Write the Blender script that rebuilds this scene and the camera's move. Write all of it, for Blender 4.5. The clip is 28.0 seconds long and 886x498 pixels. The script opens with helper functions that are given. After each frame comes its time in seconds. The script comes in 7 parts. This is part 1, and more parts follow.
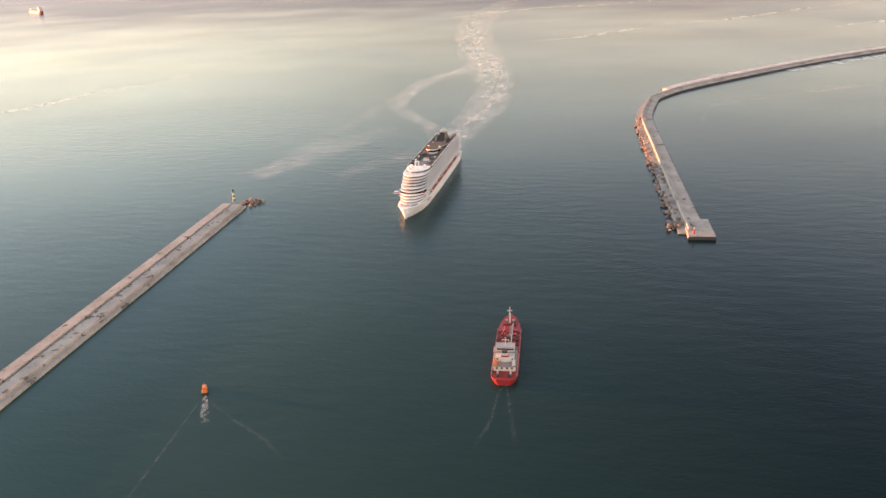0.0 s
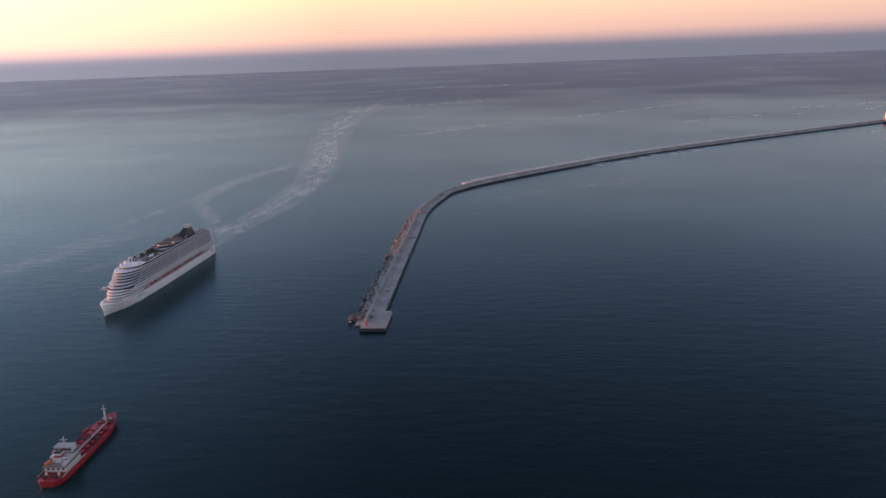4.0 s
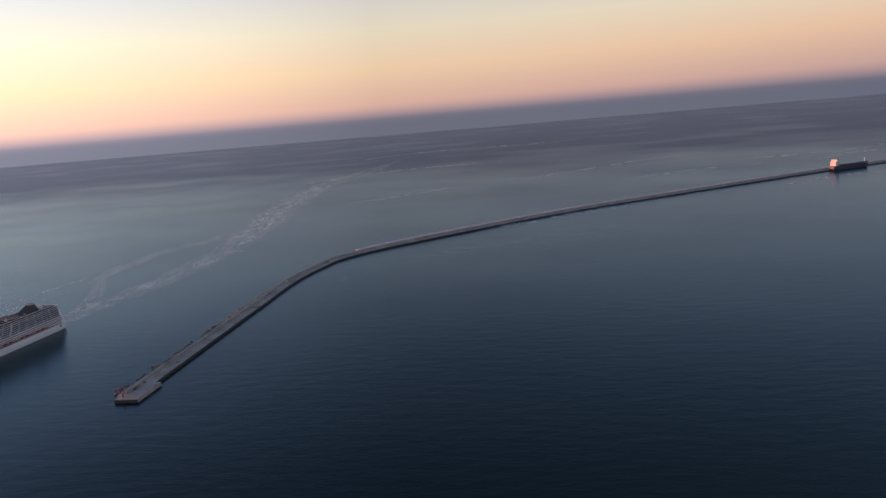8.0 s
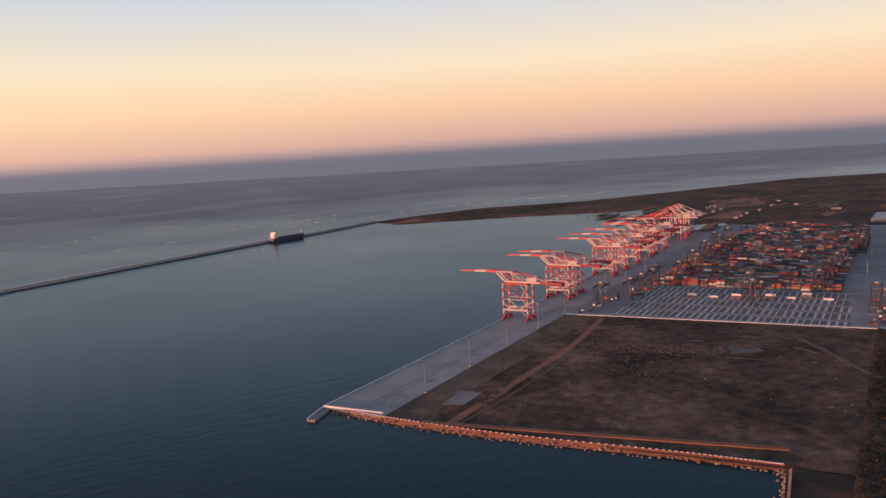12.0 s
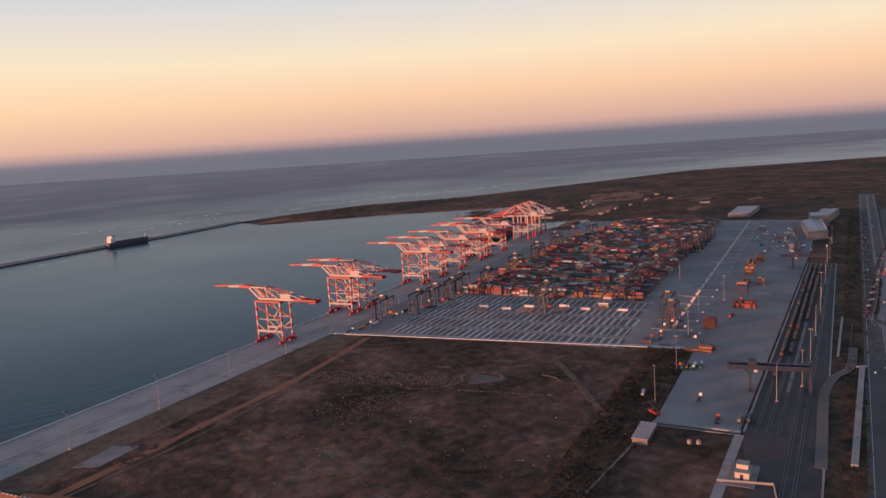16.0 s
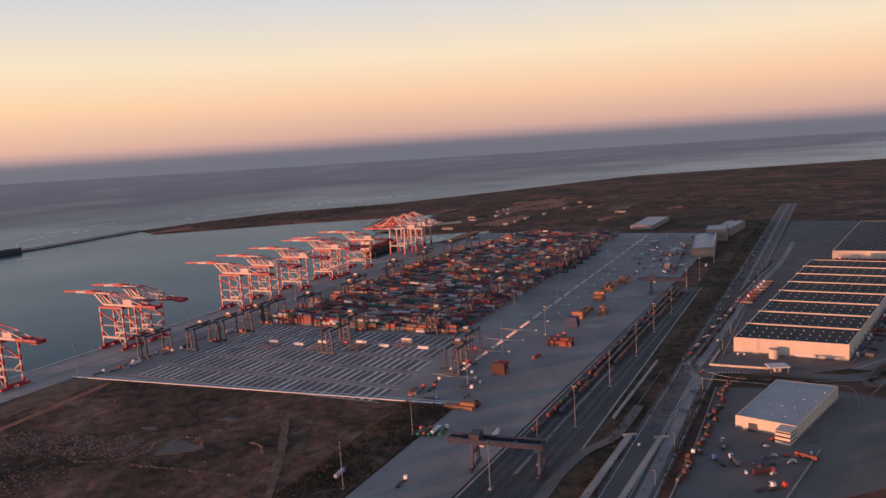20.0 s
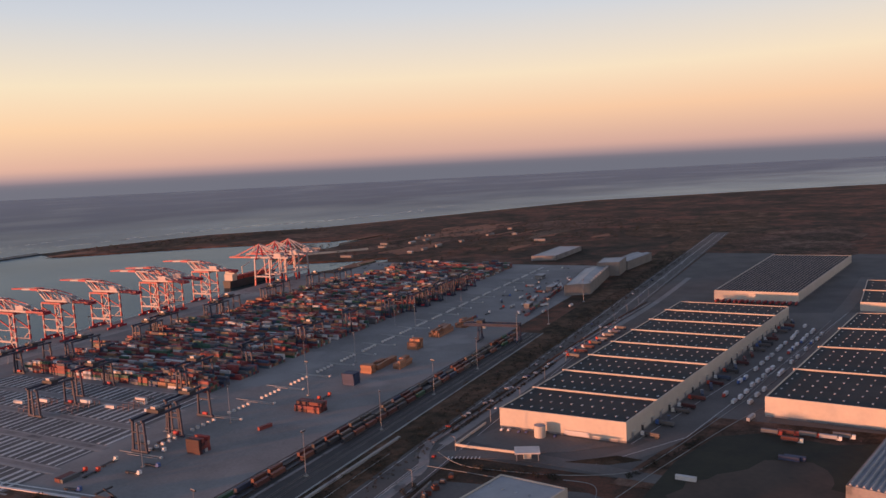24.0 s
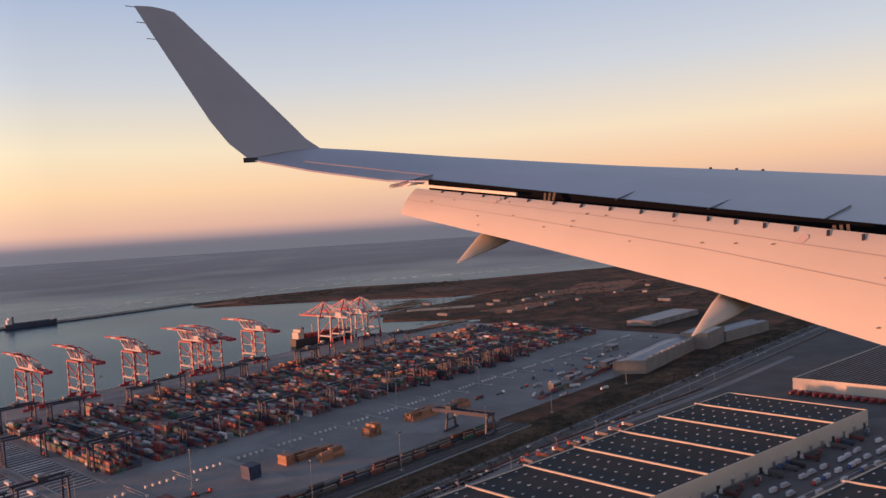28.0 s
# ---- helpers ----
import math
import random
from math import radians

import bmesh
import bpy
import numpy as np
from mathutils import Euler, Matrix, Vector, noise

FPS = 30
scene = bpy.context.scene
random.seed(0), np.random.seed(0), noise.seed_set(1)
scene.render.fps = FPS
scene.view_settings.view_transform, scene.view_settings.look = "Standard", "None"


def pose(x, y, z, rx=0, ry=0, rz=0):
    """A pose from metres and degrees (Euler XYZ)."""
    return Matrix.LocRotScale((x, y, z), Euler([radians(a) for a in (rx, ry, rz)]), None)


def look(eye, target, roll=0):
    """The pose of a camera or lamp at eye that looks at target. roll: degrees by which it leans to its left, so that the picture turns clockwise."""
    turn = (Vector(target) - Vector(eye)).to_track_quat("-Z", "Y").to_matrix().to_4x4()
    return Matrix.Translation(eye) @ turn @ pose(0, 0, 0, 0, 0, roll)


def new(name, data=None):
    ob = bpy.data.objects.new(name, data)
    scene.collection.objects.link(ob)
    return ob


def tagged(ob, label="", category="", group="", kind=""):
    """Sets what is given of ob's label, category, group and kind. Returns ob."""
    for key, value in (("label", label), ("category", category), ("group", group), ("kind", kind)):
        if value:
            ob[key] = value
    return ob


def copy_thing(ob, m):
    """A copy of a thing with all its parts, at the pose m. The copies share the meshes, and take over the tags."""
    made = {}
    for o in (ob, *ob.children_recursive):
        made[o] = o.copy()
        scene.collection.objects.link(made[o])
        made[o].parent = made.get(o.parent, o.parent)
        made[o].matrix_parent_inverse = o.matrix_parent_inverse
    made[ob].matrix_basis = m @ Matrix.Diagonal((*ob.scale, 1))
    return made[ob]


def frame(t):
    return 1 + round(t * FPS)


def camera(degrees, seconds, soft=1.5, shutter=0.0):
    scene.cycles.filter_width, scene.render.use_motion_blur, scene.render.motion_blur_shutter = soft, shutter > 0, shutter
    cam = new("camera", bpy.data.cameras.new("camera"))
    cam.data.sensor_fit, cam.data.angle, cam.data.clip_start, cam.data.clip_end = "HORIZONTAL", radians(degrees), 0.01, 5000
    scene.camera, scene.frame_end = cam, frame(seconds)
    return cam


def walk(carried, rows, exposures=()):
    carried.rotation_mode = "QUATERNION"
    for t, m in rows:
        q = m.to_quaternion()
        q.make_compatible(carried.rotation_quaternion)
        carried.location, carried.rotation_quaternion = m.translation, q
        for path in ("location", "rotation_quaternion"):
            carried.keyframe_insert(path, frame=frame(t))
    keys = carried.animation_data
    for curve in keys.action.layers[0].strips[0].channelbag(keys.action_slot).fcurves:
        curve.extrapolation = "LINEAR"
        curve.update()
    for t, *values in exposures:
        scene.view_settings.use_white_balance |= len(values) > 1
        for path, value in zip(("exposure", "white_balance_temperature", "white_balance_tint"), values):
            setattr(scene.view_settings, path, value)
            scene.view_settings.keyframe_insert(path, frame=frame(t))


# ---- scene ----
cam = camera(61.0, 28.0)
PATH = [
    (0, (13.217, -8.894, 127.209), (12.885, -7.065, 126.471), -2.8),
    (1, (43.375, -7.565, 126.8), (43.034, -5.714, 126.124), -3.0),
    (1.5, (58.315, -6.799, 126.764), (57.959, -4.95, 126.09), -1.3),
    (2, (73.239, -6.167, 126.666), (72.912, -4.309, 126.0), 0.9),
    (2.4, (85.462, -5.29, 126.593), (85.45, -3.361, 126.065), 1.4),
    (4.5, (152.475, 1.315, 126.755), (152.262, 3.236, 126.24), -3.0),
    (5, (169.373, 2.475, 126.681), (169.155, 4.406, 126.207), -3.4),
    (5.5, (186.92, 3.268, 126.699), (186.654, 5.201, 126.259), -4.0),
    (6, (205.169, 3.764, 126.654), (204.88, 5.699, 126.236), -4.5),
    (6.5, (224.051, 4.111, 126.576), (223.731, 6.046, 126.185), -5.1),
    (7, (243.36, 4.238, 126.463), (243.02, 6.175, 126.095), -6.3),
    (7.5, (262.892, 4.0, 126.334), (262.549, 5.937, 125.973), -6.6),
    (8, (282.329, 3.016, 126.129), (282.032, 4.961, 125.77), -4.8),
    (8.5, (301.563, 1.275, 125.637), (301.553, 3.248, 125.311), -5.5),
    (9, (320.367, -0.664, 125.128), (320.87, 1.247, 124.824), -3.5),
    (9.5, (338.459, -2.201, 124.646), (339.163, -0.362, 124.295), -4.6),
    (10, (355.426, -2.839, 124.32), (356.257, -1.048, 123.997), -6.2),
    (10.5, (371.804, -2.923, 124.033), (372.679, -1.145, 123.765), -7.1),
    (11, (388.154, -2.635, 123.774), (389.034, -0.859, 123.508), -6.9),
    (11.5, (404.473, -2.336, 123.438), (405.344, -0.555, 123.171), -5.7),
    (12, (420.988, -1.991, 123.06), (421.835, -0.199, 122.799), -3.3),
    (12.5, (437.814, -1.52, 122.675), (438.691, 0.26, 122.422), -2.3),
    (13, (454.751, -1.026, 122.304), (455.682, 0.724, 122.036), -1.7),
    (13.5, (471.696, -0.731, 121.879), (472.644, 1.008, 121.598), -1.5),
    (15.5, (540.616, 0.279, 118.708), (541.587, 2.006, 118.43), -2.8),
    (16, (557.778, 0.68, 118.346), (558.759, 2.399, 118.057), -3.7),
    (16.5, (575.073, 0.721, 118.062), (576.056, 2.438, 117.77), -4.0),
    (17, (592.408, 0.465, 117.802), (593.377, 2.195, 117.536), -3.4),
    (17.5, (609.718, 0.485, 117.312), (610.678, 2.221, 117.056), -3.2),
    (18, (626.98, 0.997, 116.808), (627.942, 2.725, 116.509), -3.3),
    (18.5, (644.296, 1.137, 116.282), (645.269, 2.852, 115.947), -2.5),
    (19, (661.593, 1.233, 115.737), (662.592, 2.934, 115.409), -2.1),
    (19.5, (678.651, 1.134, 115.261), (679.662, 2.831, 114.948), -2.3),
    (20, (695.607, 1.075, 114.811), (696.621, 2.775, 114.525), -3.5),
    (20.5, (712.828, 1.167, 114.167), (713.845, 2.868, 113.898), -4.1),
    (22.5, (783.846, 1.045, 109.144), (784.859, 2.756, 108.926), -4.3),
    (23, (801.552, 0.916, 108.502), (802.567, 2.622, 108.256), -3.7),
    (23.5, (819.37, 0.731, 107.999), (820.382, 2.434, 107.724), -2.8),
    (24, (837.576, 0.409, 107.524), (838.594, 2.115, 107.295), -2.9),
    (24.5, (856.207, 0.002, 107.114), (857.267, 1.693, 106.985), -3.5),
    (25, (874.636, 0.129, 106.829), (875.753, 1.784, 106.713), -3.1),
    (25.5, (892.835, 0.961, 106.336), (893.927, 2.629, 106.174), -1.7),
    (26, (910.743, 2.287, 105.857), (911.669, 4.051, 105.68), -1.7),
    (26.5, (928.917, 2.721, 105.475), (929.671, 4.571, 105.38), -3.6),
    (27, (947.557, 3.015, 105.192), (948.136, 4.926, 105.095), -3.9),
    (27.5, (966.773, 3.719, 105.034), (967.266, 5.654, 104.933), -3.6),
    (28, (986.235, 4.749, 105.009), (986.737, 6.684, 104.939), -3.7),
]
EXPOSURES = [(0, 2.13, 9500, 10), (1.5, 1.98, 9400, 10), (2.0, 1.73, 9300, 10), (2.4, 1.58, 9200, 10), (2.8, 1.28, 8400, 10), (4.3, 0.62, 6000, 10), (5, 0.58, 5900, 10), (6, 0.13, 5900, 10), (7, 0.2, 5900, 10), (8, 0.12, 6000, 10), (9, 0.12, 6700, 10), (10, 0.29, 6600, 10), (12, 0.37, 6500, 10), (28, 0.31, 6500, 10)]
walk(cam, [(t, look(eye, target, roll)) for t, eye, target, roll in PATH], EXPOSURES)

# ---- light and sky ----
SUN_AZ = radians(172)      # direction towards the sun, from +x anticlockwise
SUN_EL = radians(2.3)


def sky():
    w = bpy.data.worlds.new("dusk_sky")
    w.use_nodes = True
    scene.world = w
    nt = w.node_tree
    nt.nodes.clear()
    N, L = nt.nodes.new, nt.links.new
    out, bg = N("ShaderNodeOutputWorld"), N("ShaderNodeBackground")
    tc = N("ShaderNodeTexCoord")
    sep = N("ShaderNodeSeparateXYZ")
    L(tc.outputs["Generated"], sep.inputs[0])

    def ramp(stops):
        mr = N("ShaderNodeMapRange")
        mr.inputs["From Min"].default_value, mr.inputs["From Max"].default_value = -0.05, 0.95
        L(sep.outputs["Z"], mr.inputs["Value"])
        r = N("ShaderNodeValToRGB")
        el = r.color_ramp.elements
        for i, (z, c) in enumerate(stops):
            e = el[i] if i < 2 else el.new(0.5)
            e.position, e.color = z + 0.05, (*c, 1)
        L(mr.outputs[0], r.inputs[0])
        return r
    away = ramp([(-0.05, (0.13, 0.138, 0.172)), (-.010, (0.13, 0.132, 0.165)), (-.004, (0.14, 0.135, 0.168)), (.003, (0.3, 0.215, 0.225)), (.014, (0.526, 0.32, 0.268)),
                 (.06, (0.748, 0.472, 0.303)), (.11, (0.748, 0.605, 0.436)), (.19, (0.516, 0.534, 0.57)), (.33, (0.279, 0.369, 0.558)), (.45, (0.17, 0.205, 0.325)), (.60, (0.102, 0.12, 0.185)), (.95, (0.052, 0.062, 0.094))])
    near = ramp([(-0.05, (0.14, 0.145, 0.17)), (-.010, (0.16, 0.155, 0.185)), (-.004, (0.19, 0.17, 0.2)), (.003, (0.44, 0.29, 0.28)), (.014, (0.766, 0.447, 0.315)),
                 (.06, (0.846, 0.604, 0.354)), (.11, (0.742, 0.639, 0.449)), (.19, (0.475, 0.501, 0.544)), (.33, (0.236, 0.323, 0.506)), (.45, (0.17, 0.205, 0.325)), (.60, (0.102, 0.12, 0.185)), (.95, (0.052, 0.062, 0.094))])
    dot = N("ShaderNodeVectorMath")
    dot.operation = "DOT_PRODUCT"
    dot.inputs[1].default_value = (math.cos(SUN_AZ), math.sin(SUN_AZ), 0)
    L(tc.outputs["Generated"], dot.inputs[0])
    fac = N("ShaderNodeMapRange")
    fac.inputs["From Min"].default_value, fac.inputs["From Max"].default_value = -0.30, 1.0
    L(dot.outputs["Value"], fac.inputs["Value"])
    mix = N("ShaderNodeMix")
    mix.data_type = "RGBA"
    L(fac.outputs[0], mix.inputs["Factor"])
    L(away.outputs[0], mix.inputs[6])
    L(near.outputs[0], mix.inputs[7])
    nish = N("ShaderNodeTexSky")
    nish.sky_type, nish.sun_disc = "NISHITA", False
    nish.sun_elevation, nish.sun_rotation = SUN_EL, radians(90) - SUN_AZ
    add = N("ShaderNodeMix")
    add.data_type, add.blend_type = "RGBA", "ADD"
    add.inputs["Factor"].default_value = 0.004
    glow = N("ShaderNodeMapRange")
    glow.inputs["From Min"].default_value, glow.inputs["From Max"].default_value = 0.35, 1.0
    glow.inputs["To Min"].default_value, glow.inputs["To Max"].default_value = 1.0, 1.9
    L(dot.outputs["Value"], glow.inputs["Value"])
    bright = N("ShaderNodeVectorMath")
    bright.operation = "SCALE"
    L(mix.outputs[2], bright.inputs[0])
    L(glow.outputs[0], bright.inputs["Scale"])
    L(bright.outputs[0], add.inputs[6])
    L(nish.outputs[0], add.inputs[7])
    L(add.outputs[2], bg.inputs["Color"])
    bg.inputs["Strength"].default_value = 1.0
    L(bg.outputs[0], out.inputs[0])


sky()
sun = new("sun", bpy.data.lights.new("sun", "SUN"))
sun.data.energy, sun.data.angle, sun.data.color = 4.5, radians(0.8), (1.0, 0.365, 0.18)
sun.matrix_world = look((0, 0, 0), (-math.cos(SUN_AZ) * math.cos(SUN_EL), -math.sin(SUN_AZ) * math.cos(SUN_EL), -math.sin(SUN_EL)))

# ---- materials ----
MATS = {}


def mat(name, col, col2=None, rough=0.75, metal=0.0, fine=1.5, coarse=0.12, bump=0.15, dist=0.05, spots=None, random_tint=0.0):
    """A painted, earthen or metal surface: two noises mix two colours, one lifts the relief. spots: (colour, scale, threshold)."""
    if name in MATS:
        return MATS[name]
    m = bpy.data.materials.new(name)
    m.use_nodes = True
    nt = m.node_tree
    N, L = nt.nodes.new, nt.links.new
    b = nt.nodes["Principled BSDF"]
    b.inputs["Roughness"].default_value, b.inputs["Metallic"].default_value = rough, metal
    col2 = col2 or tuple(c * 0.72 for c in col)
    tc = N("ShaderNodeTexCoord")

    def noise_node(scale, detail=5):
        n = N("ShaderNodeTexNoise")
        n.inputs["Scale"].default_value, n.inputs["Detail"].default_value = scale, detail
        L(tc.outputs["Object"], n.inputs["Vector"])
        return n

    def mixed(fac, a, c):
        x = N("ShaderNodeMix")
        x.data_type = "RGBA"
        L(fac, x.inputs["Factor"])
        for s, v in ((6, a), (7, c)):
            if isinstance(v, tuple):
                x.inputs[s].default_value = (*v, 1)
            else:
                L(v, x.inputs[s])
        return x.outputs[2]
    nf, nc = noise_node(fine), noise_node(coarse, 8)
    ad = N("ShaderNodeMath")
    ad.operation = "MULTIPLY_ADD"
    ad.inputs[1].default_value = 0.45
    L(nf.outputs["Fac"], ad.inputs[0])
    L(nc.outputs["Fac"], ad.inputs[2])
    mr = N("ShaderNodeMapRange")
    mr.inputs["From Min"].default_value, mr.inputs["From Max"].default_value = 0.52, 0.92
    L(ad.outputs[0], mr.inputs["Value"])
    c = mixed(mr.outputs[0], col2, col)
    if spots:
        sc, scale, lo = spots
        ns = noise_node(scale, 6)
        sr = N("ShaderNodeMapRange")
        sr.inputs["From Min"].default_value, sr.inputs["From Max"].default_value = lo, lo + 0.06
        L(ns.outputs["Fac"], sr.inputs["Value"])
        c = mixed(sr.outputs[0], c, sc)
    if random_tint:
        oi, hsv = N("ShaderNodeObjectInfo"), N("ShaderNodeHueSaturation")
        vr = N("ShaderNodeMapRange")
        vr.inputs["To Min"].default_value, vr.inputs["To Max"].default_value = 1 - random_tint, 1 + random_tint
        L(oi.outputs["Random"], vr.inputs["Value"])
        L(vr.outputs[0], hsv.inputs["Value"])
        L(c, hsv.inputs["Color"])
        c = hsv.outputs[0]
    L(c, b.inputs["Base Color"])
    if bump:
        bp = N("ShaderNodeBump")
        bp.inputs["Strength"].default_value, bp.inputs["Distance"].default_value = bump, dist
        L(nf.outputs["Fac"], bp.inputs["Height"])
        L(bp.outputs[0], b.inputs["Normal"])
    MATS[name] = m
    return m


def ground_mat(name, tones, grit, patch=0.018, clump=0.16, grain=1.1, bump=0.9, dist=0.5):
    """Rough open ground: wide patches of several tones, clumps inside them, and grit between."""
    m = bpy.data.materials.new(name)
    m.use_nodes = True
    nt = m.node_tree
    N, L = nt.nodes.new, nt.links.new
    b = nt.nodes["Principled BSDF"]
    b.inputs["Roughness"].default_value = 0.95
    b.inputs["Specular IOR Level"].default_value = 0.15
    tc = N("ShaderNodeTexCoord")

    def noise_node(scale, detail, twist=0.0):
        n = N("ShaderNodeTexNoise")
        for key, v in (("Scale", scale), ("Detail", detail), ("Distortion", twist)):
            n.inputs[key].default_value = v
        L(tc.outputs["Object"], n.inputs["Vector"])
        return n.outputs["Fac"]

    def math_node(op, a, c, d=None):
        n = N("ShaderNodeMath")
        n.operation = op
        for i, v in enumerate((a, c, d)):
            if isinstance(v, (int, float)):
                n.inputs[i].default_value = v
            elif v is not None:
                L(v, n.inputs[i])
        return n.outputs[0]
    wide, mid, fine = noise_node(patch, 6, .8), noise_node(clump, 8, .4), noise_node(grain, 4)
    f = math_node("MULTIPLY_ADD", mid, .55, math_node("MULTIPLY", wide, .75))
    f = math_node("MULTIPLY_ADD", fine, .22, f)
    ramp = N("ShaderNodeValToRGB")
    el = ramp.color_ramp.elements
    for i, c in enumerate(tones):
        e = el[i] if i < 2 else el.new(.99)
        e.position, e.color = .56 + .40 * i / (len(tones) - 1), (*c, 1)
    L(f, ramp.inputs[0])
    gr = N("ShaderNodeMapRange")
    gr.inputs["From Min"].default_value, gr.inputs["From Max"].default_value, gr.inputs["To Max"].default_value = .66, .74, .8
    L(noise_node(.9, 5, .6), gr.inputs["Value"])
    x = N("ShaderNodeMix")
    x.data_type = "RGBA"
    L(gr.outputs[0], x.inputs["Factor"])
    L(ramp.outputs[0], x.inputs[6])
    x.inputs[7].default_value = (*grit, 1)
    L(x.outputs[2], b.inputs["Base Color"])
    bp = N("ShaderNodeBump")
    bp.inputs["Strength"].default_value, bp.inputs["Distance"].default_value = bump, dist
    L(math_node("MULTIPLY_ADD", fine, .45, mid), bp.inputs["Height"])
    L(bp.outputs[0], b.inputs["Normal"])
    return m


def palette_mat(name, colours, island):
    """Painted steel in one of several colours, chosen piece by piece."""
    m = mat(name, (.5, .5, .5), rough=0.6, fine=2.5, coarse=0.4, bump=0.1)
    nt = m.node_tree
    N, L = nt.nodes.new, nt.links.new
    b = nt.nodes["Principled BSDF"]
    src = N("ShaderNodeNewGeometry").outputs["Random Per Island"] if island else N("ShaderNodeObjectInfo").outputs["Random"]
    r = N("ShaderNodeValToRGB")
    r.color_ramp.interpolation = "CONSTANT"
    el = r.color_ramp.elements
    for i, c in enumerate(colours):
        e = el[i] if i < 2 else el.new(0.99)
        e.position, e.color = i / len(colours), (*c, 1)
    L(src, r.inputs[0])
    x = N("ShaderNodeMix")
    x.data_type, x.blend_type = "RGBA", "MULTIPLY"
    x.inputs["Factor"].default_value = 0.7
    old = b.inputs["Base Color"].links[0].from_socket
    L(r.outputs[0], x.inputs[6])
    g = N("ShaderNodeMix")
    g.data_type, g.blend_type = "RGBA", "ADD"
    g.inputs["Factor"].default_value = 1
    L(old, g.inputs[6])
    g.inputs[7].default_value = (.55, .55, .55, 1)
    L(g.outputs[2], x.inputs[7])
    L(x.outputs[2], b.inputs["Base Color"])
    return m


def sea_mat():
    """Dark water under a ruffled, blue-tinted gloss that grows towards the horizon; distance haze is painted into the
    gloss colour.
    """
    m = bpy.data.materials.new("sea_water")
    m.use_nodes = True
    nt = m.node_tree
    N, L = nt.nodes.new, nt.links.new
    nt.nodes.remove(nt.nodes["Principled BSDF"])
    out = nt.nodes["Material Output"]
    deep, gloss, mix, fres = N("ShaderNodeBsdfDiffuse"), N("ShaderNodeBsdfGlossy"), N("ShaderNodeMixShader"), N("ShaderNodeFresnel")
    fres.inputs["IOR"].default_value = 1.18
    tc = N("ShaderNodeTexCoord")

    def ns(scale, detail, stretch=(1, 1, 1), turn=0.0):
        mp = N("ShaderNodeMapping")
        mp.inputs["Scale"].default_value = stretch
        mp.inputs["Rotation"].default_value = (0, 0, turn)
        L(tc.outputs["Object"], mp.inputs[0])
        n = N("ShaderNodeTexNoise")
        n.inputs["Scale"].default_value, n.inputs["Detail"].default_value = scale, detail
        L(mp.outputs[0], n.inputs["Vector"])
        return n

    def ranged(src, lo, hi, a, b):
        r = N("ShaderNodeMapRange")
        for key, v in (("From Min", lo), ("From Max", hi), ("To Min", a), ("To Max", b)):
            r.inputs[key].default_value = v
        L(src, r.inputs["Value"])
        return r.outputs[0]
    swell = ns(0.12, 3, (0.6, 1.5, 1), radians(12))
    chop = ns(0.8, 5, (0.6, 1.3, 1), radians(12))
    slick = ns(0.0055, 9, (1, 1, 1), radians(-25))
    L(ranged(slick.outputs["Fac"], .40, .64, .225, .245), gloss.inputs["Roughness"])
    b1, b2 = N("ShaderNodeBump"), N("ShaderNodeBump")
    b1.inputs["Strength"].default_value, b1.inputs["Distance"].default_value = 0.45, 0.8
    b2.inputs["Strength"].default_value, b2.inputs["Distance"].default_value = 0.6, 0.26
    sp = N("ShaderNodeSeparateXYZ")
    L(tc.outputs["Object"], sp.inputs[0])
    # reflection colour darkens with distance, painted in to stand for sea haze
    haze_tint = N("ShaderNodeMix")
    haze_tint.data_type = "RGBA"
    haze_tint.inputs[6].default_value, haze_tint.inputs[7].default_value = (.68, .81, .91, 1), (.225, .26, .365, 1)
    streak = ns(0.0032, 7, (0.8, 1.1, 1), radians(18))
    haze_mix = N("ShaderNodeMath")
    haze_mix.operation = "ADD"
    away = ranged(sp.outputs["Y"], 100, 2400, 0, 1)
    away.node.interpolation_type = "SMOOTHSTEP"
    L(away, haze_mix.inputs[0])
    L(ranged(streak.outputs["Fac"], .35, .65, -.12, .14), haze_mix.inputs[1])
    L(haze_mix.outputs[0], haze_tint.inputs["Factor"])
    L(haze_tint.outputs[2], gloss.inputs["Color"])
    L(ranged(sp.outputs["Y"], 400, 1500, 0.18, 0.04), b1.inputs["Strength"])
    L(ranged(sp.outputs["Y"], 300, 1300, 0.22, 0.03), b2.inputs["Strength"])
    L(swell.outputs["Fac"], b1.inputs["Height"])
    L(chop.outputs["Fac"], b2.inputs["Height"])
    L(b1.outputs[0], b2.inputs["Normal"])
    for node in (deep, gloss, fres):
        L(b2.outputs[0], node.inputs["Normal"])
    # greener and paler to the west, darkest just inside the mouth, paler again in the basin
    cm = N("ShaderNodeMix")
    cm.data_type = "RGBA"
    west_mix = N("ShaderNodeMath")
    west_mix.operation = "MULTIPLY"
    L(ranged(sp.outputs["X"], -280, 90, 1, 0), west_mix.inputs[0])
    L(ranged(slick.outputs["Fac"], .30, .70, .75, 1.25), west_mix.inputs[1])
    L(west_mix.outputs[0], cm.inputs["Factor"])
    cm.inputs[7].default_value = (.050, .108, .098, 1)
    basin = N("ShaderNodeMix")
    basin.data_type = "RGBA"
    L(ranged(sp.outputs["X"], 230, 520, 0, 1), basin.inputs["Factor"])
    basin.inputs[6].default_value, basin.inputs[7].default_value = (.002, .0115, .0125, 1), (.016, .040, .041, 1)
    L(basin.outputs[2], cm.inputs[6])
    L(cm.outputs[2], deep.inputs["Color"])
    L(fres.outputs[0], mix.inputs["Fac"])
    L(deep.outputs[0], mix.inputs[1])
